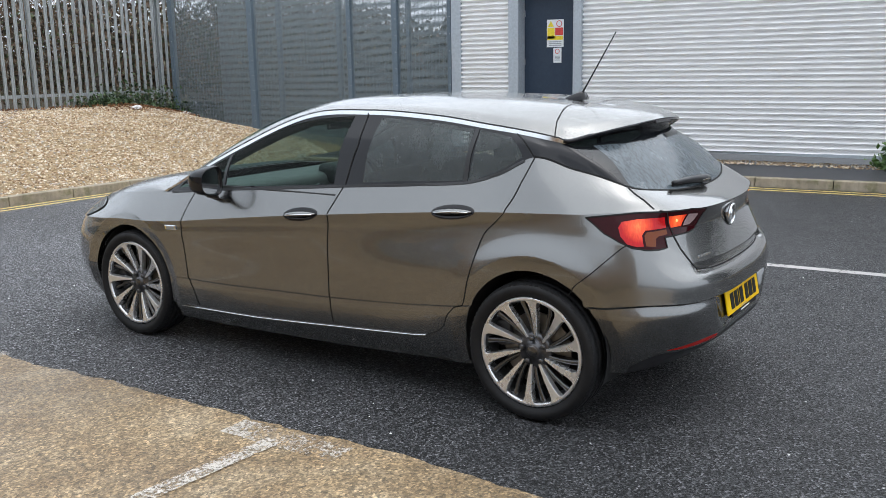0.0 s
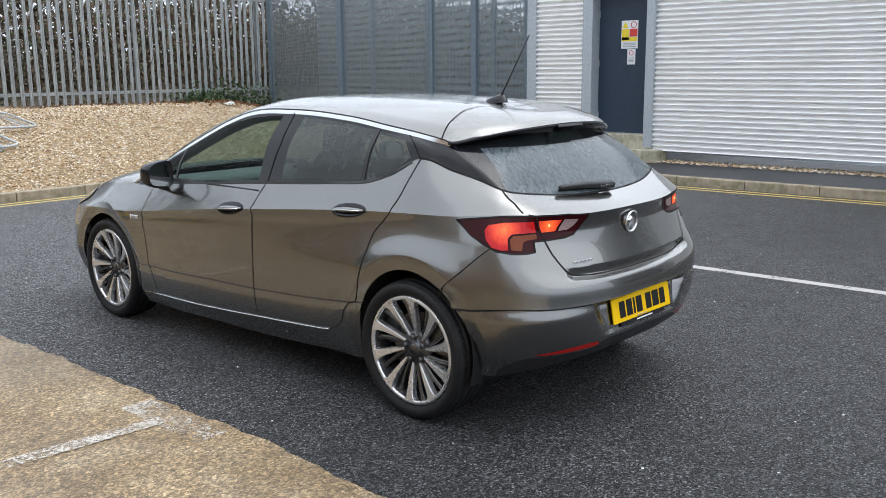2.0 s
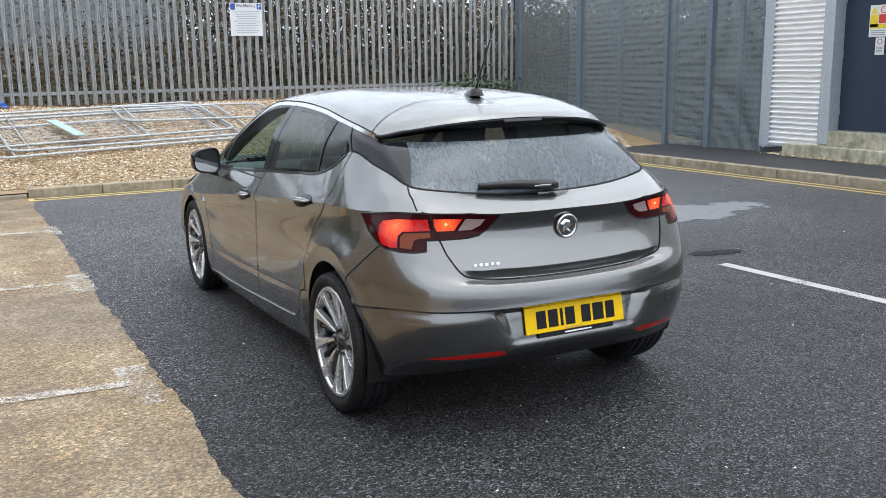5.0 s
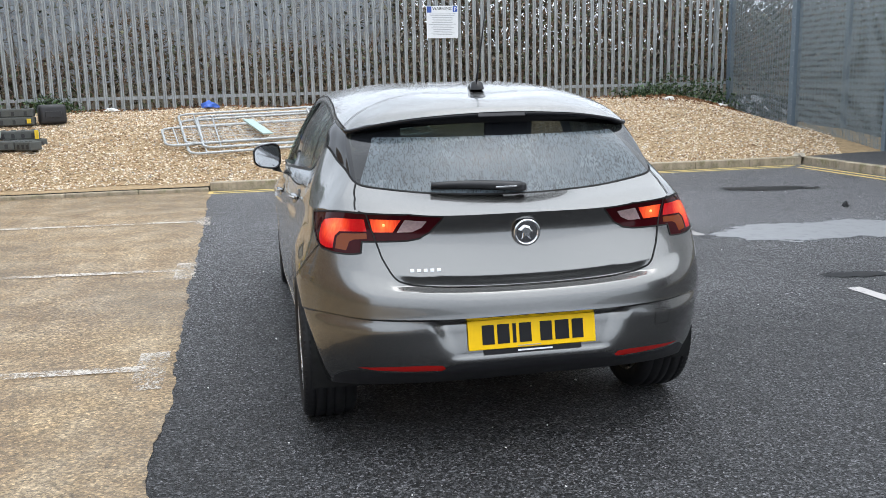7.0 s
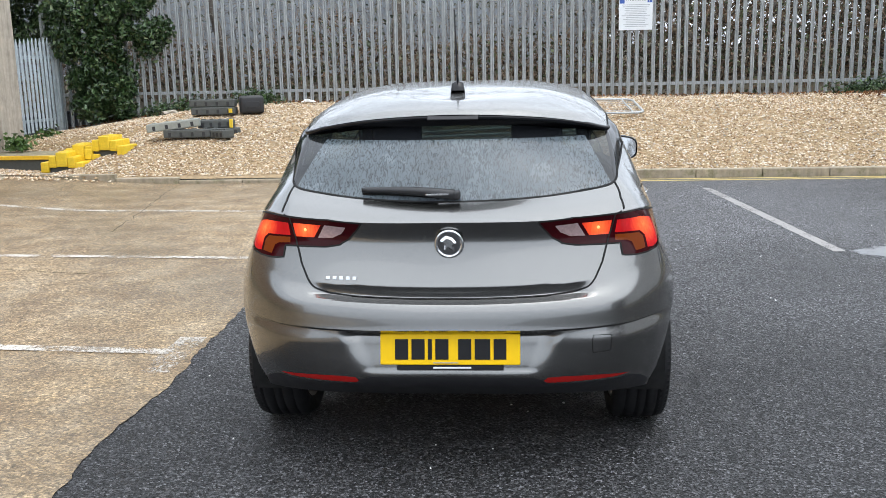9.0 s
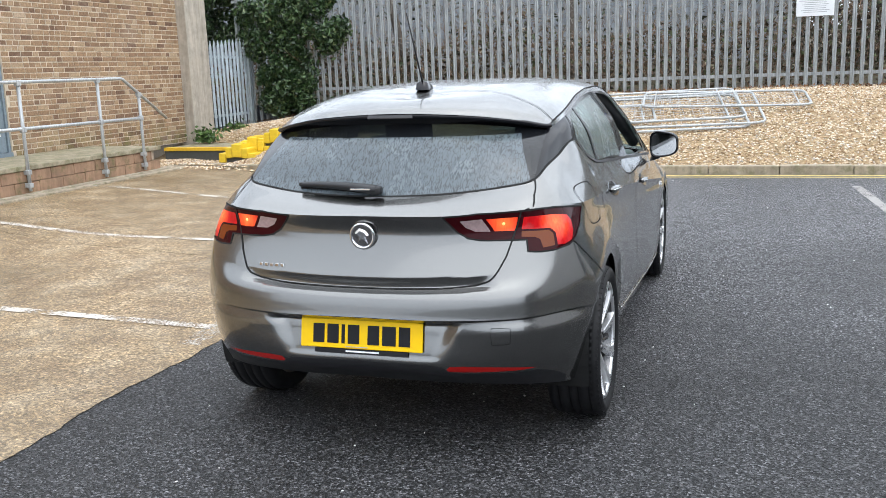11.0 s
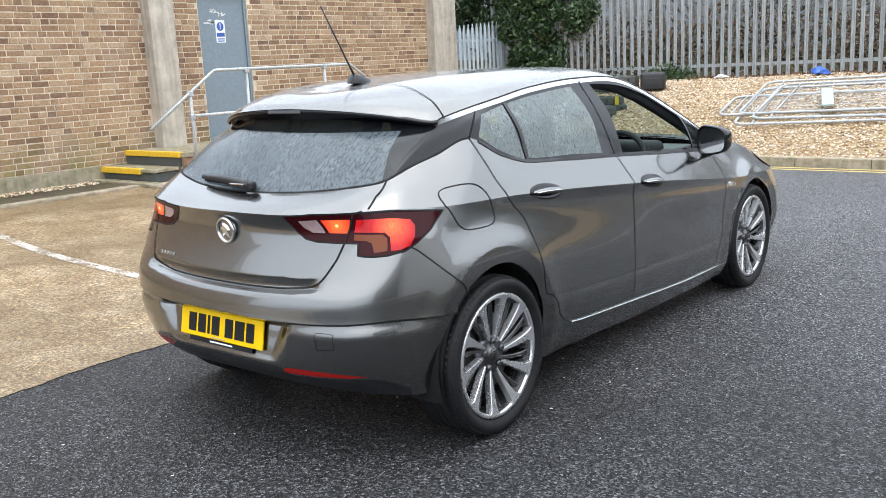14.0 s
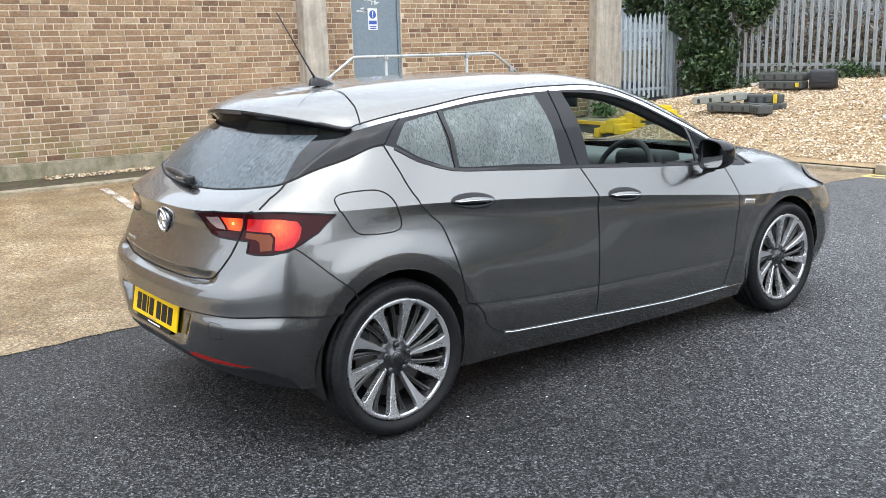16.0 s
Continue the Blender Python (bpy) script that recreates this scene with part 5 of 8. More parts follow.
def lamp_glow(name, color, strength, rough=0.12, hot=None):
    """A lens given its own glow, uneven like a bulb's light behind flutes."""
    m = Mat(name)
    m.color(tuple(c * 0.5 for c in color)).rough(rough).set(IOR=1.4)
    glow = m.mix(1.0, color, color)
    if hot:
        # brightest round the bulbs, which sit behind the lens on both sides of the car
        mirror = m.t.nodes.new("ShaderNodeVectorMath")
        mirror.operation = "ABSOLUTE"
        m.link(m.coord, mirror.inputs[0])
        near = m.t.nodes.new("ShaderNodeMath")
        near.operation = "MINIMUM"
        for k, bulb in enumerate(((0.705, 0.435, 0.897), (0.532, 0.537, 0.902))):
            d = m.t.nodes.new("ShaderNodeVectorMath")
            d.operation = "DISTANCE"
            d.inputs[1].default_value = bulb
            m.link(mirror.outputs[0], d.inputs[0])
            m.link(d.outputs["Value"], near.inputs[k])
        glow = m.ramp(near.outputs[0], [(0.0, tuple(c * 1.6 for c in hot)), (0.018, hot), (0.042, tuple(0.5 * (a + b) for a, b in zip(color, hot))), (0.072, color), (0.125, tuple(c * 0.3 for c in color))])
    flute = m.ramp(m.noise(1.0, 2, 0.5, (140, 140, 12)), [(0.3, 0.72), (0.7, 1.15)])
    m.link(m.mix(1.0, glow, flute, "MULTIPLY"), m.b.inputs["Emission Color"])
    m.b.inputs["Emission Strength"].default_value = strength
    return m.m


M_PAINT = paint("metallic_grey_car_paint", False)
M_WETPAINT = paint("rain_spotted_grey_car_paint", True)
M_REARGLASS = glass("rain_streaked_rear_glass", (0.010, 0.011, 0.013), 0.13, (0.115, 0.142, 0.160), (115, 30, 34), (1.203, 0.615))
M_SIDEGLASS = glass("side_window_glass", (0.012, 0.016, 0.016), 0.84)
M_SIDEGLASS_WET = glass("rain_streaked_side_glass", (0.015, 0.02, 0.02), 0.4, (0.19, 0.225, 0.222), (34, 120, 44), None, 0.52)
M_SIDEGLASS_DRY = glass("lightly_spotted_side_glass", (0.012, 0.016, 0.016), 0.5, (0.048, 0.057, 0.057), (34, 120, 44), None, 0.45)
M_SCREEN = glass("windscreen_glass", (0.01, 0.014, 0.013), 0.72)
M_GLOSSBLACK = plain("gloss_black_trim", (0.007, 0.007, 0.009), 0.07, var=0.05, Specular_IOR_Level=0.35)
M_SATINBLACK = plain("satin_black_plastic", (0.018, 0.018, 0.02), 0.42, bump=0.05)
# near-black for joints and underbody, and for the disc that shades the wheels
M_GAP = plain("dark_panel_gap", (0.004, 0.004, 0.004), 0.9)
M_CHROME = plain("bright_chrome", (0.78, 0.79, 0.80), 0.07, 1.0, 0.02)
M_SATINCHROME = plain("satin_chrome_strip", (0.72, 0.73, 0.74), 0.2, 1.0, 0.03)
M_LENSDARK = plain("smoked_red_lens", (0.030, 0.002, 0.0035), 0.05, var=0.1, Specular_IOR_Level=0.16)
M_LENSRED = lamp_glow("lit_red_lens", (0.44, 0.006, 0.009), 0.44, 0.12, (1.5, 0.20, 0.05))
M_LENSHOT = lamp_glow("bright_bulb_red", (1.0, 0.30, 0.10), 1.2)
# the indicator is off; a faint emission is added to lift its amber
M_LENSAMBER = lamp_glow("dim_amber_lens", (0.26, 0.052, 0.008), 0.045)
M_LENSCLEAR = plain("clear_reverse_lens", (0.42, 0.30, 0.30), 0.12, 0.3, 0.2, 90.0)
# no lamp behind it: a weak emission is added to brighten the red
M_REFLECTOR = lamp_glow("red_reflector_glow", (0.46, 0.014, 0.012), 0.07)
M_PLATE = plain("yellow_number_plate", (0.86, 0.53, 0.0), 0.4, var=0.03, Specular_IOR_Level=0.25)
M_TYRE = plain("black_tyre_rubber", (0.011, 0.011, 0.012), 0.6, bump=0.12, scale=60, Specular_IOR_Level=0.3)
M_MACHINED = plain("machined_alloy_face", (0.72, 0.72, 0.73), 0.28, 0.85, 0.05)
M_RIMDARK = plain("dark_grey_alloy", (0.10, 0.10, 0.105), 0.3, 0.8)
M_RIMMID = plain("satin_grey_alloy", (0.13, 0.13, 0.133), 0.28, 0.85)
M_RIMSPOKE = plain("glossy_grey_alloy", (0.12, 0.118, 0.116), 0.22, 0.9)
M_DISC = plain("brake_disc_steel", (0.22, 0.21, 0.20), 0.45, 0.9)
M_CABIN = plain("charcoal_cabin_trim", (0.028, 0.03, 0.032), 0.7, bump=0.1)
M_SEAT = plain("dark_grey_seat_cloth", (0.035, 0.036, 0.038), 0.85, bump=0.2, scale=120)
M_HEADLAMP = plain("headlamp_clear_lens", (0.30, 0.31, 0.32), 0.06, 0.4, 0.2)

# ---- car: body surface, from feature lines that run from the tail round the side to the nose ----
ROW_A = [(0, -.595, .296), (.30, -.585, .293), (.55, -.52, .281), (.71, -.43, .270), (.80, -.335, .262), (.82, -.2, .245), (.82, 0, .21), (.82, .25, .20), (.82, .6, .19), (.82, 1.1, .17), (.82, 1.5, .165), (.82, 1.9, .16), (.82, 2.35, .165), (.82, 2.75, .18), (.75, 3.15, .20), (.48, 3.42, .20), (0, 3.52, .20)]
ROW_B = [(0, -.682, .378), (.33, -.668, .372), (.58, -.590, .365), (.745, -.472, .36), (.838, -.34, .36), (.872, -.2, .35), (.876, 0, .335), (.872, .25, .325), (.874, .6, .297), (.872, 1.1, .268), (.872, 1.5, .25), (.872, 1.9, .238), (.87, 2.35, .228), (.86, 2.75, .24), (.79, 3.17, .28), (.52, 3.46, .28), (0, 3.565, .28)]
ROW_C = [(0, -.705, .568), (.33, -.692, .566), (.60, -.628, .572), (.775, -.50, .578), (.865, -.36, .57), (.89, -.2, .555), (.897, 0, .53), (.897, .25, .50), (.892, .6, .46), (.889, 1.1, .43), (.888, 1.5, .42), (.888, 1.9, .41), (.888, 2.35, .41), (.893, 2.75, .40), (.83, 3.18, .42), (.55, 3.48, .42), (0, 3.59, .42)]
ROW_D = [(0, -.690, .638), (.33, -.678, .643), (.60, -.617, .655), (.775, -.485, .68), (.86, -.35, .69), (.885, -.2, .69), (.893, 0, .685), (.893, .25, .66), (.894, .6, .63), (.895, 1.1, .60), (.895, 1.5, .585), (.895, 1.9, .57), (.893, 2.35, .57), (.89, 2.75, .575), (.825, 3.18, .55), (.55, 3.47, .55), (0, 3.575, .55)]
ROW_E = [(0, -.652, .690), (.33, -.638, .700), (.585, -.575, .73), (.765, -.45, .80), (.818, -.33, .825), (.832, -.2, .835), (.842, 0, .83), (.852, .25, .815), (.865, .6, .785), (.880, 1.1, .745), (.885, 1.5, .715), (.887, 1.9, .685), (.886, 2.35, .655), (.877, 2.75, .645), (.81, 3.17, .62), (.53, 3.45, .62), (0, 3.555, .62)]
ROW_F = [(0, -.618, .937), (.314, -.592, .936), (.57, -.525, .950), (.70, -.41, .953), (.765, -.30, .945), (.797, -.2, .936), (.818, -.02, .929), (.835, .22, .919), (.856, .6, .893), (.874, 1.1, .850), (.879, 1.5, .812), (.882, 1.9, .768), (.882, 2.35, .72), (.872, 2.75, .705), (.80, 3.14, .68), (.52, 3.40, .68), (0, 3.50, .68)]
ROW_G = [(0, -.475, .99), (.3, -.455, 1.0), (.535, -.39, 1.025), (.607, -.343, 1.044), (.632, -.23, 1.082), (.655, -.11, 1.113), (.694, .058, 1.158), (.737, .25, 1.067), (.778, .60, 1.016), (.808, 1.08, .982), (.817, 1.48, .950), (.817, 1.89, .920), (.79, 2.38, .876), (.74, 2.80, .845), (.62, 3.13, .80), (.40, 3.33, .76), (0, 3.41, .75)]
ROW_H = [(0, -.36, 1.125), (.29, -.338, 1.13), (.50, -.272, 1.14), (.605, -.205, 1.135), (.628, -.12, 1.163), (.648, -.02, 1.188), (.668, .115, 1.22), (.69, .29, 1.185), (.712, .61, 1.18), (.727, 1.06, 1.175), (.74, 1.46, 1.14), (.77, 1.885, 1.03), (.785, 2.385, .88)]
ROW_H2 = [(0, -.215, 1.252), (.29, -.187, 1.246), (.485, -.108, 1.226), (.600, -.058, 1.214), (.617, -.012, 1.222), (.627, .068, 1.237), (.634, .172, 1.254), (.629, .335, 1.273), (.617, .62, 1.306), (.611, 1.03, 1.325), (.634, 1.42, 1.300), (.708, 1.875, 1.123), (.787, 2.39, .877)]
ROW_I = [(0, -.268, 1.297), (.3, -.238, 1.284), (.5, -.150, 1.256), (.603, -.068, 1.228), (.614, -.018, 1.24), (.621, .065, 1.256), (.626, .17, 1.273), (.620, .333, 1.293), (.607, .62, 1.327), (.600, 1.03, 1.347), (.624, 1.42, 1.322), (.699, 1.88, 1.143), (.789, 2.40, .882)]
ROOF_Y = [.02, .05, .10, .16, .20, .25, .32, .45, .68, 1.05, 1.50, 1.95, 2.50]
ROOF_Z = [1.350, 1.357, 1.365, 1.374, 1.379, 1.385, 1.391, 1.399, 1.406, 1.409, 1.384, 1.255, .935]

NS = 17


def car_rows():
    a = {k: np.array(v, float) for k, v in dict(A=ROW_A, B=ROW_B, C=ROW_C, D=ROW_D, E=ROW_E, F=ROW_F, G=ROW_G, H=ROW_H, H2=ROW_H2, I=ROW_I).items()}
    for k in ("H", "H2", "I"):
        a[k] = np.vstack([a[k], np.repeat(a[k][-1:], 4, 0)])
    k = np.column_stack([np.zeros(13), ROOF_Y, ROOF_Z])
    k = np.vstack([k, np.repeat(k[-1:], 4, 0)])
    tail = np.array([1, 1, 0.45, 0.1, 0.0] + [0] * 12)[:, None]
    bulge = np.array([0, 0, 1, 1, 0.5] + [0] * 12)[:, None]
    b2 = a["B"] + 0.68 * (a["C"] - a["B"]) + bulge * (0, -0.012, 0)
    b3 = a["B"] + 0.95 * (a["C"] - a["B"]) + tail * (0, 0.008, 0)
    e2 = a["E"] + 0.55 * (a["F"] - a["E"])
    e2[:4] = [(0, -.596, .86), (.32, -.576, .855), (.578, -.520, .87), (.724, -.425, .885)]
    fg = a["F"] + 0.5 * (a["G"] - a["F"])
    fg[:, 0] += 0.008 * (fg[:, 0] > 0.05)
    fg[:4, 1] -= (0.008, 0.008, 0.006, 0.004)
    for r in a.values():
        slim = 0.012 + 0.026 * np.clip((1.9 - r[:, 1]) / 1.2, 0, 1)
        r[:, 0] -= slim * np.clip((r[:, 0] - 0.66) / 0.18, 0, 1)
    b2[:, 0] = a["B"][:, 0] + 0.68 * (a["C"][:, 0] - a["B"][:, 0])
    b3[:, 0] = a["B"][:, 0] + 0.95 * (a["C"][:, 0] - a["B"][:, 0])
    # the ledge under the bumper's upper edge
    ledge = np.array([0.0, 0.0, 0.008, 0.012, 0.004, 0.0] + [0] * 11)[:, None]
    b3 += ledge * np.array([(0, 1, 0), (-0.1, 1, 0), (-0.42, 0.9, 0), (-0.7, 0.7, 0), (-0.9, 0.4, 0), (-1, 0.1, 0)] + [(0, 0, 0)] * 11)
    side = slice(5, 17)
    b2[side, 0] += 0.004
    fg[:, 0] = (a["F"][:, 0] + a["G"][:, 0]) / 2 + np.array([0.008] * 5 + [0.004] * 2 + [0.0] * 10) * (a["F"][:, 0] > 0.05)
    e2[4:, 0] = (a["E"] + 0.55 * (a["F"] - a["E"]))[4:, 0]
    a["B"][7:13, 0] -= 0.016
    a["C"][7:13, 0] -= 0.007
    b2[7:13, 0] -= 0.011
    # hollow door flanks above the kicked-out foot
    a["D"][7:13, 0] -= (0.011, 0.024, 0.029, 0.029, 0.026, 0.014)
    foot = np.array((0.006, 0.012, 0.013, 0.013, 0.012, 0.006))
    a["C"][7:13, 0] -= foot
    b3[7:13, 0] -= foot
    b2[7:13, 0] -= foot * 0.5
    a["E"][7:12, 0] -= (0.004, 0.009, 0.009, 0.007, 0.003)
    b3[7:13, 0] -= 0.0075
    e2[6:12, 0] -= (0.004, 0.012, 0.015, 0.015, 0.012, 0.007)
    a["E"][6:12, 0] -= (0.0, 0.006, 0.009, 0.009, 0.006, 0.003)
    rows = [a["A"], a["B"], b2, b3, a["C"], a["D"], a["E"], e2, a["F"], fg, a["G"], a["H"], a["H2"], a["I"]]
    for w in (0.12, 0.4, 0.7):
        r = a["I"] * (1 - w) + k * w
        r[:, 2] = a["I"][:, 2] + (k[:, 2] - a["I"][:, 2]) * (1 - (1 - w) ** 4.2)
        rows.append(r)
    rows.append(k)
    return np.array(rows)


CAR = car_rows()
V = dict(A=0, B=1, B2=2, B3=3, C=4, D=5, E=6, E2=7, F=8, FG=9, G=10, H=11, H2=12, I=13, K=17)
CREASES = [0, 3, 4, 8, 10, 12, 13, 17]


def hermite(p, t, i, f):
    """A smooth curve through points p (n, m, 3) at knots t (n, m), in the span i, at the fraction f."""
    n = len(p)
    lo, hi = np.maximum(i - 1, 0), np.minimum(i + 2, n - 1)
    c = np.arange(p.shape[1])
    p0, p1, p2, p3 = p[lo, c], p[i, c], p[i + 1, c], p[hi, c]
    t0, t1, t2, t3 = t[lo, c], t[i, c], t[i + 1, c], t[hi, c]
    h = np.maximum(t2 - t1, 1e-9)[:, None]
    d = (p2 - p1) / h

    def slope(pa, ta, pb, tb):
        return (pb - pa) / np.maximum(tb - ta, 1e-9)[:, None]

    m1 = np.where((lo == i)[:, None], d, slope(p0, t0, p2, t2))
    m2 = np.where((hi == i + 1)[:, None], d, slope(p1, t1, p3, t3))
    f = f[:, None]
    return (2 * f**3 - 3 * f**2 + 1) * p1 + (f**3 - 2 * f**2 + f) * h * m1 + (-2 * f**3 + 3 * f**2) * p2 + (f**3 - f**2) * h * m2


def knots(p):
    s = np.sqrt(np.linalg.norm(np.diff(p, axis=0), axis=2)) + 1e-6
    return np.concatenate([np.zeros((1, p.shape[1])), np.cumsum(s, 0)])


def car_splines():
    """Per row: points with one more at each end, their tangents and knots."""
    mir = np.array([-1.0, 1, 1])
    out = []
    for r in range(len(CAR)):
        row = np.vstack([CAR[r][1] * mir, CAR[r], CAR[r][-2] * mir]) if r <= 10 else np.vstack([CAR[r][1] * mir, CAR[r], CAR[r][-1]])
        if r == 17:
            row[0] = CAR[r][0] - (0, 0.03, 0.007)
        t = np.concatenate([[0], np.cumsum(np.sqrt(np.linalg.norm(np.diff(row, axis=0), axis=1)) + 1e-6)])
        m = np.zeros_like(row)
        m[1:-1] = (row[2:] - row[:-2]) / (t[2:] - t[:-2])[:, None]
        out.append((row, t, m))
    return out


SPLINES = car_splines()
FLARE = 0.408


def surface(u, v):
    """Points of the right-hand body shell at station u and row v."""
    u, v = np.asarray(u, float), np.asarray(v, float)
    n = len(u)
    i = np.clip(np.floor(u).astype(int), 0, NS - 2) + 1
    f = (u - i + 1)[:, None]
    h1, h2, h3, h4 = 2 * f**3 - 3 * f**2 + 1, f**3 - 2 * f**2 + f, -2 * f**3 + 3 * f**2, f**3 - f**2
    cols = []
    for row, t, m in SPLINES:
        h = (t[i + 1] - t[i])[:, None]
        cols.append(h1 * row[i] + h2 * h * m[i] + h3 * row[i + 1] + h4 * h * m[i + 1])
    cols = np.array(cols)
    out = np.zeros((n, 3))
    for a, b in zip(CREASES, CREASES[1:]):
        sel = (v >= a) & ((v < b) if b < 17 else (v <= b))
        if sel.any():
            p = cols[a : b + 1][:, sel]
            i = np.clip(np.floor(v[sel]).astype(int) - a, 0, b - a - 1)
            out[sel] = hermite(p, knots(p), i, v[sel] - a - i)
    # recess round the number plate, and the undercut lower lip of the tailgate
    x, z = np.abs(out[:, 0]), out[:, 2].copy()
    back = out[:, 1] < -0.3

    def ease(w):
        w = np.clip(w, 0, 1)
        return w * w * (3 - 2 * w)

    half = 0.355 + 0.42 * np.clip(z - 0.42, 0, 0.15)
    deep = 0.008 + 0.032 * np.clip((z - 0.405) / 0.14, 0, 1)
    out[:, 1] += back * deep * ease((half - x) / 0.085) * ease((z - 0.392) / 0.03) * ease((0.566 - z) / 0.034)
    # flared lips round the wheel arches
    for wy, wz in ((-0.005, 0.342), (2.662, 0.335)):
        dist = np.hypot(out[:, 1] - wy, z - wz)
        on = (x > 0.6) & (z < 0.86)
        out[:, 0] += on * (0.006 * ease((0.50 - dist) / 0.088) - 0.017 * np.clip((FLARE - dist) / (FLARE - 0.345), 0, 1))
    lip = 0.666 + 0.075 * x * x
    out[:, 1] += back * 0.026 * ease((0.53 - x) / 0.09) * np.clip((lip + 0.040 - z) / 0.036, 0, 1) * np.clip((z - lip + 0.014) / 0.014, 0, 1)
    return out


gu, gv = np.meshgrid(np.linspace(0, 16, 385), np.linspace(0, 17, 205), indexing="ij")
GU, GV = gu.ravel(), gv.ravel()
keep = ~((GU > 12) & (GV > 10))
GU, GV = GU[keep], GV[keep]
GP = surface(GU, GV)


def find_uv(points, axes=(0, 1, 2), region=None):
    """Stations and rows of the shell nearest to points; axes: the coordinates that count."""
    axes = list(axes)
    ok = np.ones(len(GU), bool) if region is None else region(GU, GV, GP)
    gu_, gv_, gp_ = GU[ok], GV[ok], GP[ok]
    q = np.array(points, float)
    d = np.stack([((gp_[:, axes] - w[axes]) ** 2).sum(1).argmin() for w in q])
    uv = np.column_stack([gu_[d], gv_[d]])
    e = 1e-3
    for _ in range(4):
        p0 = surface(uv[:, 0], uv[:, 1])
        ju = (surface(uv[:, 0] + e, uv[:, 1]) - p0)[:, axes] / e
        jv = (surface(uv[:, 0], uv[:, 1] + e) - p0)[:, axes] / e
        r = (q - p0)[:, axes]
        aa, bb, cc = (ju * ju).sum(1) + 1e-12, (ju * jv).sum(1), (jv * jv).sum(1) + 1e-12
        ra, rb = (ju * r).sum(1), (jv * r).sum(1)
        det = aa * cc - bb * bb
        det = np.where(np.abs(det) < 1e-12, 1e-12, det)
        step = np.column_stack([(cc * ra - bb * rb) / det, (aa * rb - bb * ra) / det])
        uv = np.clip(uv + np.clip(step, -0.08, 0.08), (-0.2, -0.2), (16.2, 17.2))
    return [(float(x), float(y)) for x, y in uv]


def side_region(u, v, p):
    return (u > 3.2) & (u < 13.8) & (v <= 13)


def side_poly(pts):
    return find_uv([(0, y, z) for y, z in pts], (1, 2), side_region)


def rear_region(u, v, p):
    return (u < 4.2) & (v <= 10)


def rear_poly(pts):
    return [(-0.3 if x < 0 else u, v) for (x, z), (u, v) in zip(pts, find_uv([(max(x, 0), 0, z) for x, z in pts], (0, 2), rear_region))]


def refine(poly, per=3):
    out = []
    for a, b in zip(poly, poly[1:] + poly[:1]):
        for k in range(per):
            out.append((a[0] + (b[0] - a[0]) * k / per, a[1] + (b[1] - a[1]) * k / per))
    return out


def smooth_loop(pts, steps=4):
    """A closed smooth curve through points."""
    out, n = [], len(pts)
    p = [np.array(q, float) for q in pts]
    for i in range(n):
        a, b, c, d = p[i - 1], p[i], p[(i + 1) % n], p[(i + 2) % n]
        for k in range(steps):
            t = k / steps
            out.append(tuple(0.5 * (2 * b + (c - a) * t + (2 * a - 5 * b + 4 * c - d) * t * t + (3 * b - a - 3 * c + d) * t**3)))
    return out


def inside(poly, u, v):
    got = False
    for (x0, y0), (x1, y1) in zip(poly, poly[1:] + poly[:1]):
        if (y0 > v) != (y1 > v) and u < (x1 - x0) * (v - y0) / (y1 - y0) + x0:
            got = not got
    return got


B_SEAM = [(1.125, .292), (1.13, .34), (1.14, .50), (1.14, .65), (1.125, .855), (1.062, .985)]
FRONT_SEAM = [(2.105, .93), (2.12, .895), (2.155, .82), (2.18, .735), (2.175, .57), (2.145, .38), (2.10, .258)]
REAR_SEAM = [(.052, 1.165), (.095, 1.05), (.145, .94), (.295, .66), (.395, .465), (.45, .375), (.50, .335), (.56, .312)]
arch = lambda cy, r, cz: [(cy + r * math.cos(a), cz + r * math.sin(a)) for a in np.linspace(0, math.pi, 25)] + [(cy - r * 0.98, 0.22), (cy - r * 0.98, 0.13), (cy + r * 0.98, 0.13), (cy + r * 0.98, 0.22)]
LIGHT = [(.314, -.592, .932), (.335, -.585, .905), (.365, -.575, .872), (.40, -.567, .851), (.45, -.56, .843), (.54, -.54, .842), (.612, -.515, .842), (.613, -.515, .795), (.66, -.50, .793), (.71, -.47, .798), (.76, -.435, .813), (.79, -.385, .842), (.808, -.32, .882), (.806, -.265, .918), (.795, -.231, .934), (.766, -.30, .9415), (.70, -.41, .9495), (.57, -.525, .9465), (.44, -.566, .939)]
REGION_LIGHT = lambda u, v, p: (u < 5.6) & (v > 5) & (v <= 8)
P_ARCH_R, P_ARCH_F = side_poly(arch(-0.005, 0.345, 0.342)), side_poly(arch(2.662, 0.338, 0.335))
P_FLARE_R = side_poly([(-0.005 + FLARE * math.cos(a), 0.342 + FLARE * math.sin(a)) for a in np.linspace(-0.1, math.pi + 0.1, 33)])
P_FLARE_F = side_poly([(2.662 + FLARE * math.cos(a), 0.335 + FLARE * math.sin(a)) for a in np.linspace(-0.1, math.pi + 0.1, 33)])
P_FDOOR = side_poly(FRONT_SEAM[1:] + [(1.60, .272)] + B_SEAM) + [(9.02, 10.3), (11.45, 10.3)]
P_RDOOR = side_poly(B_SEAM[::-1]) [1:] + side_poly([(.85, .298)] + REAR_SEAM[::-1][:-1]) + [(6.0, 9.98), (6.0, 10.3), (8.98, 10.3)]
P_FLAP = side_poly(smooth_loop([(-.215, .965), (-.19, .992), (-.10, .999), (-.02, .992), (.028, .955), (.052, .88), (.045, .845), (.0, .832), (-.11, .836), (-.16, .855), (-.19, .91)], 3))
P_LIGHT = find_uv(LIGHT, (0, 1, 2), REGION_LIGHT)
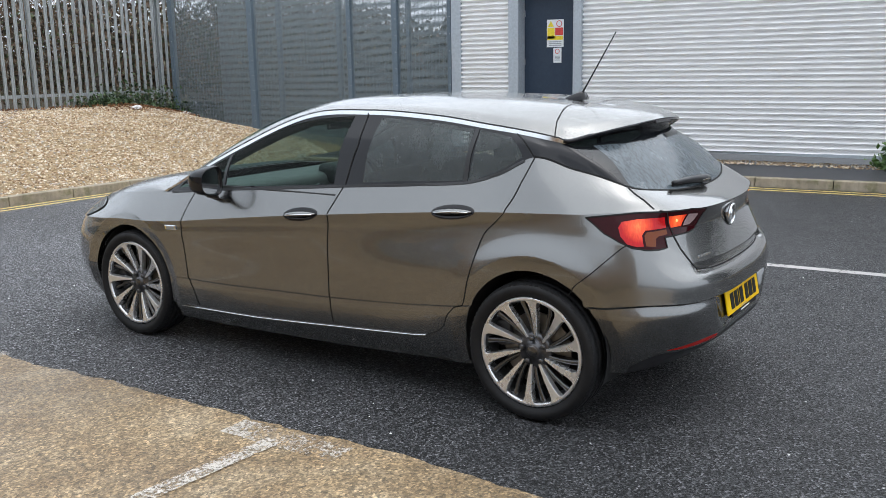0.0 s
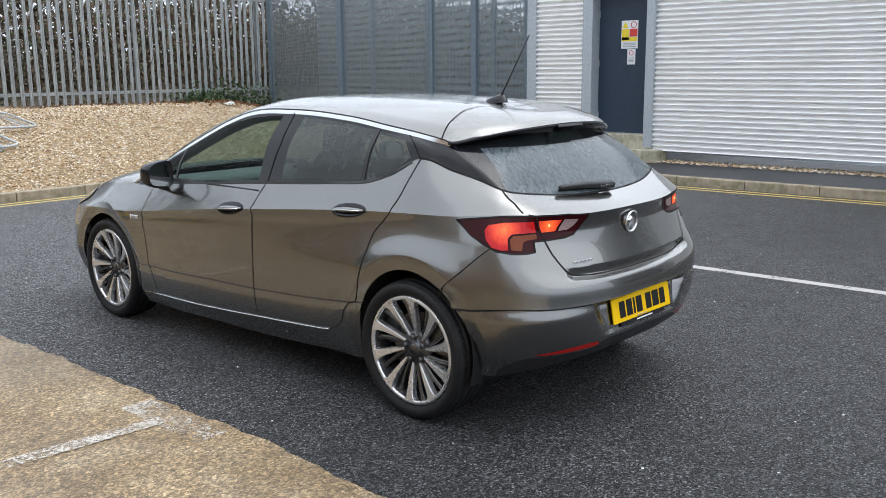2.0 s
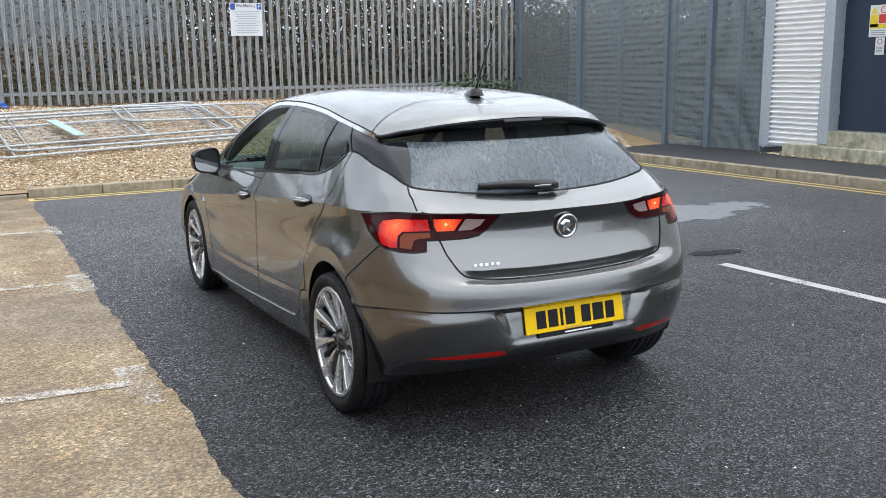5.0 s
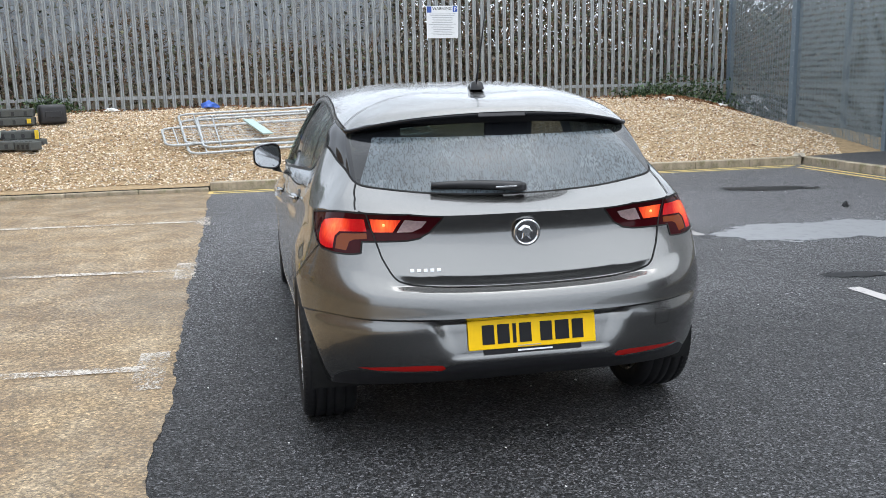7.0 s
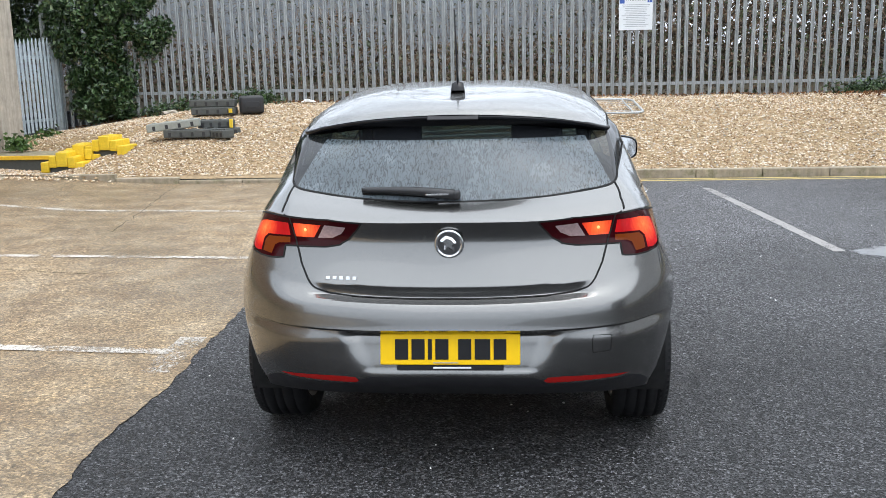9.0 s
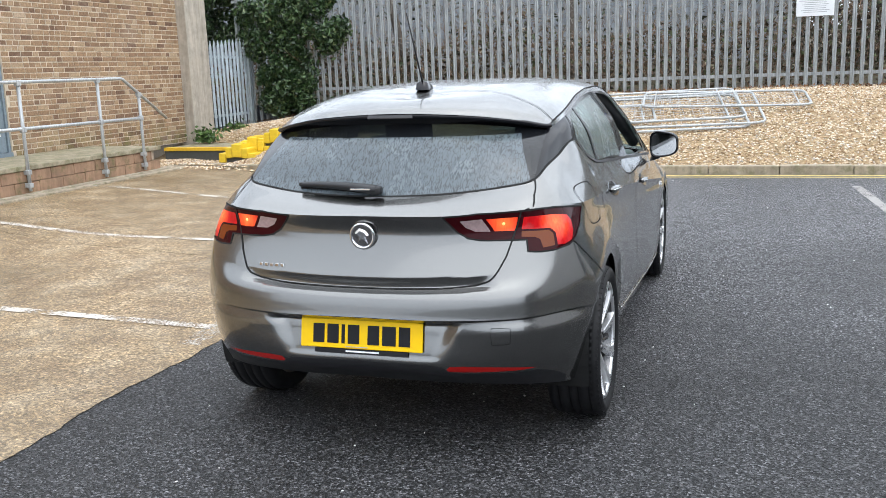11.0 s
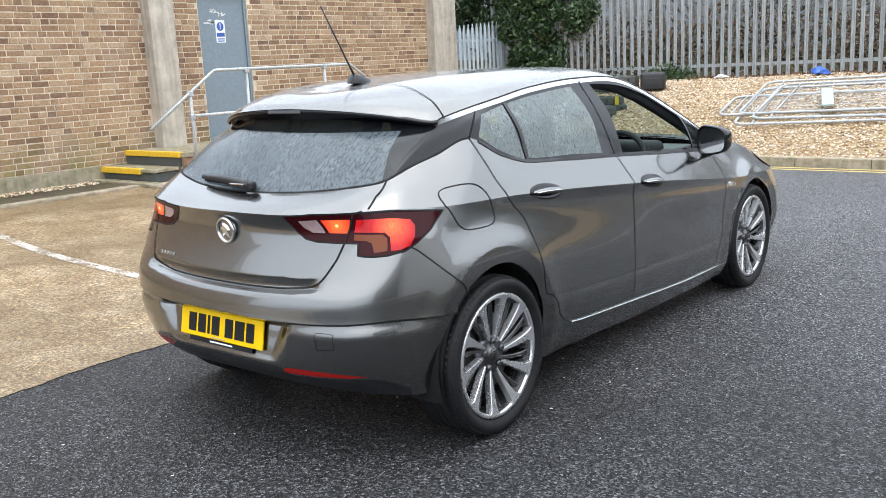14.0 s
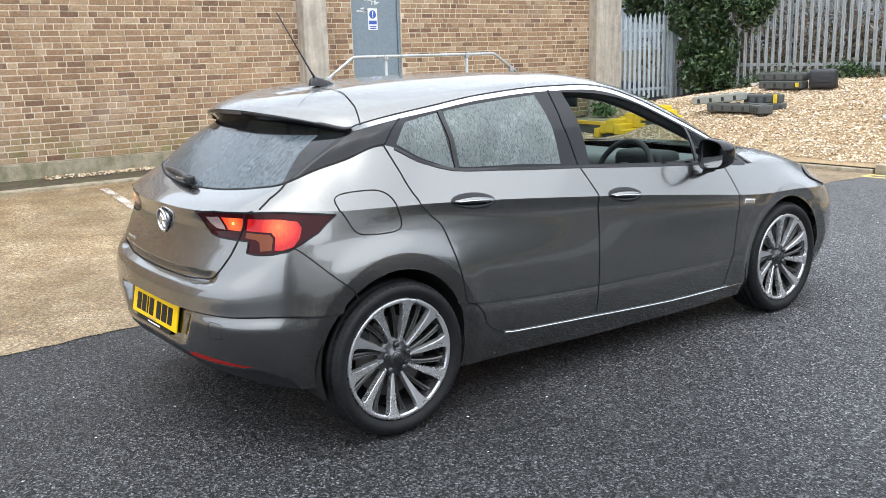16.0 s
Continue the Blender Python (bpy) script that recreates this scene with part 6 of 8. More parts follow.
P_HATCH = rear_poly([(-.2, .666), (.0, .666), (.2, .669), (.35, .675), (.44, .684), (.490, .702), (.518, .733), (.545, .785), (.562, .842)]) + [find_uv([(.590, -.51, .945)], (0, 1, 2), REGION_LIGHT)[0]] + [(2.33, 8.02), (2.35, 8.2), (3.0, 9.99), (3.0, 10.0), (-0.3, 10.0)]
P_BUMPER_TOP = find_uv([(.783, -.418, .828), (.825, -.325, .745), (.868, -.212, .640), (.875, -.19, .60)], (0, 1, 2), lambda u, v, p: (u > 2) & (u < 7) & (v < 9))
P_BUMPER = [(-0.3, -0.3), P_HATCH[0]] + P_HATCH[1:9] + [P_LIGHT[6], P_LIGHT[7], P_LIGHT[8], P_LIGHT[9], P_LIGHT[10]] + P_BUMPER_TOP + [(6.0, 3.6), (6.0, -0.3)]
P_VALANCE = rear_poly([(-.2, .392), (.0, .392), (.29, .388), (.335, .372), (.37, .355), (.55, .350), (.655, .356), (.70, .336), (.735, .300)]) + [(3.3, -0.3), (-0.3, -0.3)]
P_REFL = rear_poly([(.332, .371), (.345, .384), (.40, .386), (.50, .381), (.648, .3665), (.60, .360), (.50, .359), (.40, .360), (.345, .361)])
P_SCREEN = [(10.15, 17.3), (10.15, 15.2), (10.3, 14.2), (10.8, 13.55), (11.5, 13.42), (11.98, 13.42), (11.98, 17.3)]
P_QUARTER = side_poly([(.112, 1.158), (.188, 1.240), (.27, 1.253), (.362, 1.266), (.372, 1.04), (.33, 1.052), (.25, 1.083)])
P_RGLASS = side_poly([(.395, 1.270), (.62, 1.293), (.935, 1.312), (.952, 1.15), (.952, 1.008), (.70, 1.028), (.46, 1.038), (.40, 1.045)])
P_FGLASS = side_poly([(1.108, 1.316), (1.25, 1.308), (1.42, 1.284), (1.62, 1.226), (1.885, 1.108), (1.875, .940), (1.60, .956), (1.30, .977), (1.128, .990), (1.124, 1.15)])
P_FQUARTER = side_poly([(1.912, 1.093), (2.10, 1.008), (2.25, .935), (2.28, .905), (2.10, .918), (1.905, .936)])
P_LIT1 = find_uv([(.602, -.51, .924), (.70, -.43, .926), (.748, -.378, .921), (.768, -.37, .90), (.774, -.385, .862), (.762, -.41, .828), (.735, -.44, .814), (.714, -.46, .814), (.709, -.455, .862), (.69, -.46, .878), (.594, -.515, .880)], (0, 1, 2), REGION_LIGHT)
P_AMBER = find_uv([(.594, -.515, .873), (.685, -.465, .871), (.700, -.46, .858), (.703, -.465, .813), (.665, -.49, .806), (.655, -.49, .840), (.640, -.50, .850), (.592, -.515, .852)], (0, 1, 2), REGION_LIGHT)
P_LIT2 = find_uv([(.47, -.558, .921), (.582, -.52, .925), (.570, -.522, .876), (.50, -.55, .876)], (0, 1, 2), REGION_LIGHT)
P_CLEAR = find_uv([(.375, -.575, .915), (.455, -.56, .922), (.485, -.553, .875), (.43, -.565, .875), (.395, -.573, .889)], (0, 1, 2), REGION_LIGHT)
P_LIGHTCUT = find_uv([(.594, -.512, .945), (.600, -.510, .945), (.606, -.513, .843), (.600, -.515, .843)], (0, 1, 2), REGION_LIGHT)


def cut_shell(polys):
    """Small flat meshes in (station, row), cell by cell, cut along the outlines. Yields faces as lists of (u, v)."""
    for ci in range(16):
        n = 28 if ci < 2 else 16 if ci < 3 else 10 if ci < 6 else 8
        for cj in range(17):
            rows_v = {1: 10, 2: 10, 3: 8, 5: 18, 6: 20}.get(cj, 4)
            if ci >= 12 and cj >= 10:
                continue
            edges = []
            for poly in polys:
                for (x0, y0), (x1, y1) in zip(poly, poly[1:] + poly[:1]):
                    if max(x0, x1) < ci - 1e-4 or min(x0, x1) > ci + 1 + 1e-4 or max(y0, y1) < cj - 1e-4 or min(y0, y1) > cj + 1 + 1e-4:
                        continue
                    if abs(x1 - x0) + abs(y1 - y0) > 1e-6:
                        edges.append((x0, y0, x1, y1))
            bm = bmesh.new()
            grid = {(i, j): bm.verts.new((ci + i / n, cj + j / rows_v, 0)) for i in range(n + 1) for j in range(rows_v + 1)}
            for i in range(n):
                for j in range(rows_v):
                    bm.faces.new((grid[i, j], grid[i + 1, j], grid[i + 1, j + 1], grid[i, j + 1]))
            for x0, y0, x1, y1 in edges:
                lo_x, hi_x, lo_y, hi_y = min(x0, x1) - 1e-4, max(x0, x1) + 1e-4, min(y0, y1) - 1e-4, max(y0, y1) + 1e-4
                near = []
                for f in bm.faces:
                    xs, zs = [w.co.x for w in f.verts], [w.co.y for w in f.verts]
                    if max(xs) > lo_x and min(xs) < hi_x and max(zs) > lo_y and min(zs) < hi_y:
                        near.append(f)
                if near:
                    geom = list({e for f in near for e in f.edges}) + near + list({w for f in near for w in f.verts})
                    bmesh.ops.bisect_plane(bm, geom=geom, dist=1e-5, plane_co=(x0, y0, 0), plane_no=(-(y1 - y0), x1 - x0, 0))
            for f in bm.faces:
                yield [(w.co.x, w.co.y) for w in f.verts]
            bm.free()


ALL_CUTS = [P_ARCH_R, P_ARCH_F, P_FLARE_R, P_FLARE_F, P_FDOOR, P_RDOOR, P_FLAP, P_LIGHT, P_HATCH, P_BUMPER, P_VALANCE, P_REFL, P_SCREEN, P_QUARTER, P_RGLASS, P_FGLASS, P_FQUARTER, P_LIT1, P_LIT2, P_AMBER, P_CLEAR]


def zone(u, v):
    """The part of the car to which a place of the shell belongs."""
    if v < 10:
        if inside(P_ARCH_R, u, v) or inside(P_ARCH_F, u, v):
            return None
        if u < 6 and inside(P_LIGHT, u, v):
            for poly, name in ((P_LIT1, "lit"), (P_LIT2, "lit_inner"), (P_AMBER, "amber"), (P_CLEAR, "clear")):
                if inside(poly, u, v):
                    return name
            return "lens"
        if u < 5 and inside(P_REFL, u, v):
            return "reflector"
        if u < 5 and inside(P_VALANCE, u, v):
            return "valance"
        if u < 3.2 and inside(P_HATCH, u, v):
            return "tailgate"
        if u < 6.2 and inside(P_BUMPER, u, v):
            return "rear_bumper"
        if inside(P_FDOOR, u, v):
            return "front_door"
        if inside(P_RDOOR, u, v):
            return "rear_door"
        if inside(P_FLAP, u, v):
            return "fuel_flap"
        return "sill" if v < 1 and 6 < u < 13 else "shell"
    if v < 12:
        if u < 3:
            return "rear_glass"
        if u < 6:
            return "rear_pillar"
        for poly, name in ((P_QUARTER, "quarter_glass"), (P_RGLASS, "rear_window"), (P_FGLASS, "front_window"), (P_FQUARTER, "front_quarter_glass")):
            if inside(poly, u, v):
                return name
        return "window_frame"
    if v < 13:
        return "spoiler_underside" if u < 3 else "roof_strip"
    if inside(P_SCREEN, u, v):
        return "windscreen"
    return "roof" if u > 0 and v >= 13 else "roof"


groups = {}
for pts in cut_shell(ALL_CUTS):
    cx, cy = sum(p[0] for p in pts) / len(pts), sum(p[1] for p in pts) / len(pts)
    name = zone(cx, cy)
    if name:
        groups.setdefault(name, []).append((pts, (cx, cy)))


def normals_at(u, v):
    e = 2e-3
    u, v = np.asarray(u), np.asarray(v)
    du = surface(np.clip(u + e, 0, 16), v) - surface(np.clip(u - e, 0, 16), v)
    dv = surface(u, np.clip(v + e, 0, 17)) - surface(u, np.clip(v - e, 0, 17))
    n = np.cross(du, dv)
    ln = np.linalg.norm(n, axis=1)
    n[ln < 1e-12] = (0, 0, 1)
    return n / np.maximum(np.linalg.norm(n, axis=1), 1e-12)[:, None]


def shell_part(name, key, material, parent, sides, label="", push=0.0):
    """One panel of the shell. sides: 1 right, -1 left, 0 both halves in one mesh."""
    faces = groups.get(key, [])
    index, uv, loops, polys = {}, [], [], []
    for pts, c in faces:
        ids = []
        keys = [(round(p[0], 4), round(p[1], 4)) for p in pts]
        pts = [p for i, p in enumerate(pts) if keys.index(keys[i]) == i]
        if len(pts) < 3:
            continue
        for p in pts:
            k = (round(p[0], 4), round(p[1], 4))
            if k not in index:
                index[k] = len(uv)
                uv.append(p)
            ids.append(index[k])
            loops.append((p[0] + (c[0] - p[0]) * 0.06, p[1] + (c[1] - p[1]) * 0.06))
        polys.append(ids)
    uv, lp = np.array(uv), np.array(loops)
    co = surface(uv[:, 0], uv[:, 1])
    nl = normals_at(lp[:, 0], lp[:, 1])
    if push:
        co = co + normals_at(uv[:, 0], np.clip(uv[:, 1], 0.01, 16.99)) * push
    verts, fs, ns = [], [], []
    for s in ((1, -1) if sides == 0 else (sides,)):
        base = len(verts)
        verts += [(s * x, y, z) for x, y, z in co]
        k = 0
        for ids in polys:
            n = nl[k : k + len(ids)]
            k += len(ids)
            order = range(len(ids)) if s > 0 else range(len(ids) - 1, -1, -1)
            fs.append([base + ids[i] for i in order])
            ns += [(s * n[i][0], n[i][1], n[i][2]) for i in order]
    me = bpy.data.meshes.new(name)
    me.from_pydata(verts, [], fs)
    me.materials.append(material)
    me.shade_smooth()
    me.normals_split_custom_set(ns)
    ob = new(name, me)
    ob.parent = parent
    if label:
        ob["label"] = label
    return ob


def ribbon(name, uvs, width, material, parent, side=1, lift=0.0022, label="", closed=False):
    """A narrow strip that lies on the shell along a line of (station, row)."""
    pts = []
    for a, b in zip(uvs, uvs[1:] + (uvs[:1] if closed else [])):
        pts += [(a[0] + (b[0] - a[0]) * k / 12, a[1] + (b[1] - a[1]) * k / 12) for k in range(12)]
    if not closed:
        pts.append(uvs[-1])
    a = np.array(pts)
    a[:, 0] = np.clip(a[:, 0], 0, 16)
    p, n = surface(a[:, 0], a[:, 1]), normals_at(a[:, 0], np.clip(a[:, 1], 0.01, 16.99))
    t = np.gradient(p, axis=0)
    if closed:
        t = np.roll(p, -1, 0) - np.roll(p, 1, 0)
    s = np.cross(n, t)
    s /= np.maximum(np.linalg.norm(s, axis=1), 1e-9)[:, None]
    verts = []
    for q in (p + n * lift - s * width / 2, p + n * lift + s * width / 2):
        verts += [(side * x, y, z) for x, y, z in q]
    m = len(p)
    faces = [(i, (i + 1) % m, m + (i + 1) % m, m + i) for i in range(m if closed else m - 1)]
    return mesh_object(name, verts, faces, material, parent, label)


def shell_rod(name, uvs, radius, material, parent, side=1, lift=0.002, label=""):
    """A slim round strip along a line of (station, row)."""
    pts = []
    for a, b in zip(uvs, uvs[1:]):
        pts += [(a[0] + (b[0] - a[0]) * k / 4, a[1] + (b[1] - a[1]) * k / 4) for k in range(4)]
    a = np.array(pts + [uvs[-1]])
    q = surface(a[:, 0], a[:, 1]) + normals_at(a[:, 0], a[:, 1]) * lift
    return bar(name, [(side * x, y, z) for x, y, z in q], radius, material, parent, label)


car = thing("hatchback_car", label="metallic grey five-door hatchback, wet with rain, tail lamps lit", category="car")
shell_part("rear_bumper", "rear_bumper", M_PAINT, car, 0)
shell_part("bumper_valance", "valance", M_SATINBLACK, car, 0, "black plastic lower bumper trim")
tailgate = shell_part("tailgate", "tailgate", M_PAINT, car, 0)
rear_glass = shell_part("rear_glass", "rear_glass", M_REARGLASS, tailgate, 0, "rain-streaked tinted rear window")
shell_part("spoiler_underside", "spoiler_underside", M_GLOSSBLACK, tailgate, 0, "gloss black underside of the roof spoiler")
shell_part("roof", "roof", M_WETPAINT, car, 0)
shell_part("windscreen", "windscreen", M_SCREEN, car, 0, "clear windscreen")
body_right = shell_part("body_side", "shell", M_PAINT, car, 1)
body_left = shell_part("body_side", "shell", M_PAINT, car, -1)
for s, body in ((1, body_right), (-1, body_left)):
    shell_part("sill", "sill", M_PAINT, body, s)
    shell_part("fuel_flap", "fuel_flap", M_PAINT, body, s) if s > 0 else shell_part("body_patch", "fuel_flap", M_PAINT, body, s)
    shell_part("rear_pillar_trim", "rear_pillar", M_GLOSSBLACK, body, s, "gloss black rear pillar panel")
    shell_part("window_frame", "window_frame", M_GLOSSBLACK, body, s, "black window surround")
    shell_part("roof_strip", "roof_strip", M_SATINCHROME, body, s, "bright metal strip over the side windows")
    lamp = shell_part("tail_lamp", "lens", M_LENSDARK, car, s, "smoked red wrap-round tail lamp, lit")
    shell_part("running_light", "lit", M_LENSRED, lamp, s, "glowing red light segment")
    shell_part("inner_light", "lit_inner", M_LENSRED, lamp, s, "glowing red light segment")
    shell_part("indicator", "amber", M_LENSAMBER, lamp, s, "amber indicator segment, off, with a faint added glow")
    shell_part("reverse_light", "clear", M_LENSCLEAR, lamp, s, "clear reversing light segment")
    for spot in ((.532, -.537, .902),):
        q = find_uv([spot], (0, 1, 2), REGION_LIGHT)
        c = surface([q[0][0]], [q[0][1]])[0]
        bm = bmesh.new()
        bmesh.ops.create_uvsphere(bm, u_segments=14, v_segments=8, radius=0.006, matrix=Matrix.Translation((s * c[0], c[1], c[2])))
        part("bulb", bm, M_LENSHOT, lamp, "bright bulb spot", smooth=True)
    shell_part("reflector", "reflector", M_REFLECTOR, car, s, "slim red rear reflector with a faint added glow")
    fd = shell_part("front_door", "front_door", M_PAINT, car, s)
    rd = shell_part("rear_door", "rear_door", M_PAINT, car, s)
    if s < 0:
        shell_part("window", "front_window", M_SIDEGLASS, fd, s, "raised tinted door window")
    shell_part("quarter_window", "front_quarter_glass", M_SIDEGLASS, fd, s)
    shell_part("window", "rear_window", M_SIDEGLASS_WET if s > 0 else M_SIDEGLASS_DRY, rd, s, "tinted door window with rain drops")
    shell_part("quarter_window", "quarter_glass", M_SIDEGLASS_WET if s > 0 else M_SIDEGLASS_DRY, rd, s)
    # shut lines and trim strips
    fs = side_poly(FRONT_SEAM[1:])
    ribbon("shut_line", fs, 0.0045, M_GAP, fd, s)
    ribbon("shut_line", side_poly(B_SEAM), 0.0045, M_GAP, rd, s)
    ribbon("shut_line", side_poly(REAR_SEAM), 0.0045, M_GAP, rd, s)
    if s > 0:
        ribbon("shut_line", P_FLAP, 0.004, M_GAP, body, s, closed=True)
    ribbon("bumper_joint", P_BUMPER_TOP, 0.004, M_GAP, body, s)
    ribbon("lamp_outline", P_LIGHT, 0.006, M_GAP, lamp, s, closed=True)
    ribbon("tailgate_gap", P_HATCH[1:11], 0.006, M_GAP, tailgate, s)
    ribbon("tailgate_gap", find_uv([(.629, -.472, .958), (.62, -.42, .99), (.607, -.343, 1.044)], (0, 1, 2), lambda u, v, p: (u < 4) & (v > 7.5) & (v < 10.2)), 0.006, M_GAP, tailgate, s)
    ribbon("glass_seal", [(0.0, 10.0), (1.0, 10.0), (2.0, 10.0), (2.6, 10.0), (3.0, 10.0), (4.0, 10.0), (5.0, 10.0), (6.0, 10.0)], 0.008, M_GAP, tailgate, s)
    shell_rod("spoiler_lip", [(0.0, 12.8), (1.0, 12.8), (2.0, 12.8), (2.6, 12.8), (3.0, 12.8), (3.4, 12.85)], 0.010, M_GLOSSBLACK, tailgate, s, 0.0, "gloss black spoiler edge")
    ribbon("roof_joint", find_uv([(.632, -.007, 1.240), (.605, .0, 1.272), (.57, .012, 1.30), (.53, .027, 1.322), (.4, .058, 1.35), (.2, .075, 1.37), (0, .08, 1.377)], (0, 1, 2), lambda u, v, p: (u < 9) & (v > 12.5)), 0.005, M_GAP, car, s)
    ribbon("roof_seam", [(3.0, 13.0), (4.0, 13.0), (5.0, 13.0), (6, 13.0), (7, 13.0), (8, 13.0), (9, 13.0), (10, 13.0), (11, 13.0), (12, 13.0)], 0.007, M_GAP, body, s)
    shell_rod("sill_strip", side_poly([(2.235, .240), (1.66, .248), (1.10, .276), (.62, .304), (.56, .312)]), 0.0036, M_SATINCHROME, body, s, 0.004, "thin bright metal sill strip")
    ribbon("belt_strip", side_poly([(2.33, .880), (1.89, .921), (1.48, .951), (1.08, .983), (.60, 1.017), (.44, 1.027), (.36, 1.037), (.25, 1.070), (.10, 1.142)]), 0.013, M_SATINBLACK, body, s, 0.003, "thin black strip below the side windows")
    ribbon("window_seam", side_poly([(1.055, .99), (1.02, 1.18), (1.035, 1.33)]), 0.006, M_GAP, rd, s)
    ribbon("window_divider", side_poly([(.385, 1.04), (.385, 1.15), (.378, 1.272)]), 0.022, M_SATINBLACK, rd, s, 0.003)
    ribbon("window_divider", side_poly([(1.892, .935), (1.898, 1.02), (1.90, 1.10)]), 0.020, M_SATINBLACK, fd, s, 0.003)
    ribbon("pillar_gap", [(6.0, 10.0), (6.0, 11.0), (6.0, 12.0)], 0.006, M_GAP, body, s)

# bonnet
bn = np.array([(u, 10.0) for u in np.linspace(12, 16, 25)])
front = surface(bn[:, 0], bn[:, 1])
cowl_u = np.linspace(0, 1, 25)
cowl = surface(np.full(25, 12.0), 13.0 + 4.0 * cowl_u) + np.array((0.0, 0.012, -0.003))
vv = []
for k in range(9):
    t = k / 8
    p = front * (1 - t) + cowl * t
    p[:, 2] += 0.062 * math.sin(math.pi * t) * np.sin(cowl_u * math.pi / 2)
    vv.append(p)
vv = np.array(vv)
verts, faces = [], []
for s in (1, -1):
    b = len(verts)
    verts += [(s * x, y, z) for row in vv for x, y, z in row]
    for k in range(8):
        for i in range(24):
            q = (b + k * 25 + i, b + k * 25 + i + 1, b + (k + 1) * 25 + i + 1, b + (k + 1) * 25 + i)
            faces.append(q if s > 0 else q[::-1])
mesh_object("bonnet", verts, faces, M_WETPAINT, car, smooth=True)


# ---- car: wheels ----
def lathe(profile, seg, axis_x=True):
    """Turn a profile of (x, r) about the x axis."""
    verts, faces = [], []
    n = len(profile)
    for i in range(seg):
        a = 2 * math.pi * i / seg
        for x, r in profile:
            verts.append((x, r * math.cos(a), r * math.sin(a)))
    for i in range(seg):
        j = (i + 1) % seg
        for k in range(n - 1):
            faces.append((i * n + k, i * n + k + 1, j * n + k + 1, j * n + k))
    return verts, faces


def blade(profile, a0, a1, x0, x1, depth, crown=0.0):
    """A spoke through a profile of (radius, width), which drifts from the angle a0 to a1, with its face at x0 to x1."""
    verts, faces = [], []
    r0, r1 = profile[0][0], profile[-1][0]
    for r, w in profile:
        t = (r - r0) / (r1 - r0)
        a = a0 + (a1 - a0) * t**0.8
        x = x0 + (x1 - x0) * t
        for dw, dx in ((-w / 2 - 0.003, -depth), (-w / 2, -0.0025), (-w / 2 + 0.0015, 0.0), (0.0, crown), (w / 2 - 0.0015, 0.0), (w / 2, -0.0025), (w / 2 + 0.003, -depth)):
            b = a + dw / r
            verts.append((x + dx, r * math.cos(b), r * math.sin(b)))
    for i in range(len(profile) - 1):
        b = i * 7
        faces += [(b + k, b + k + 1, b + k + 8, b + k + 7) for k in range(6)]
    return verts, faces


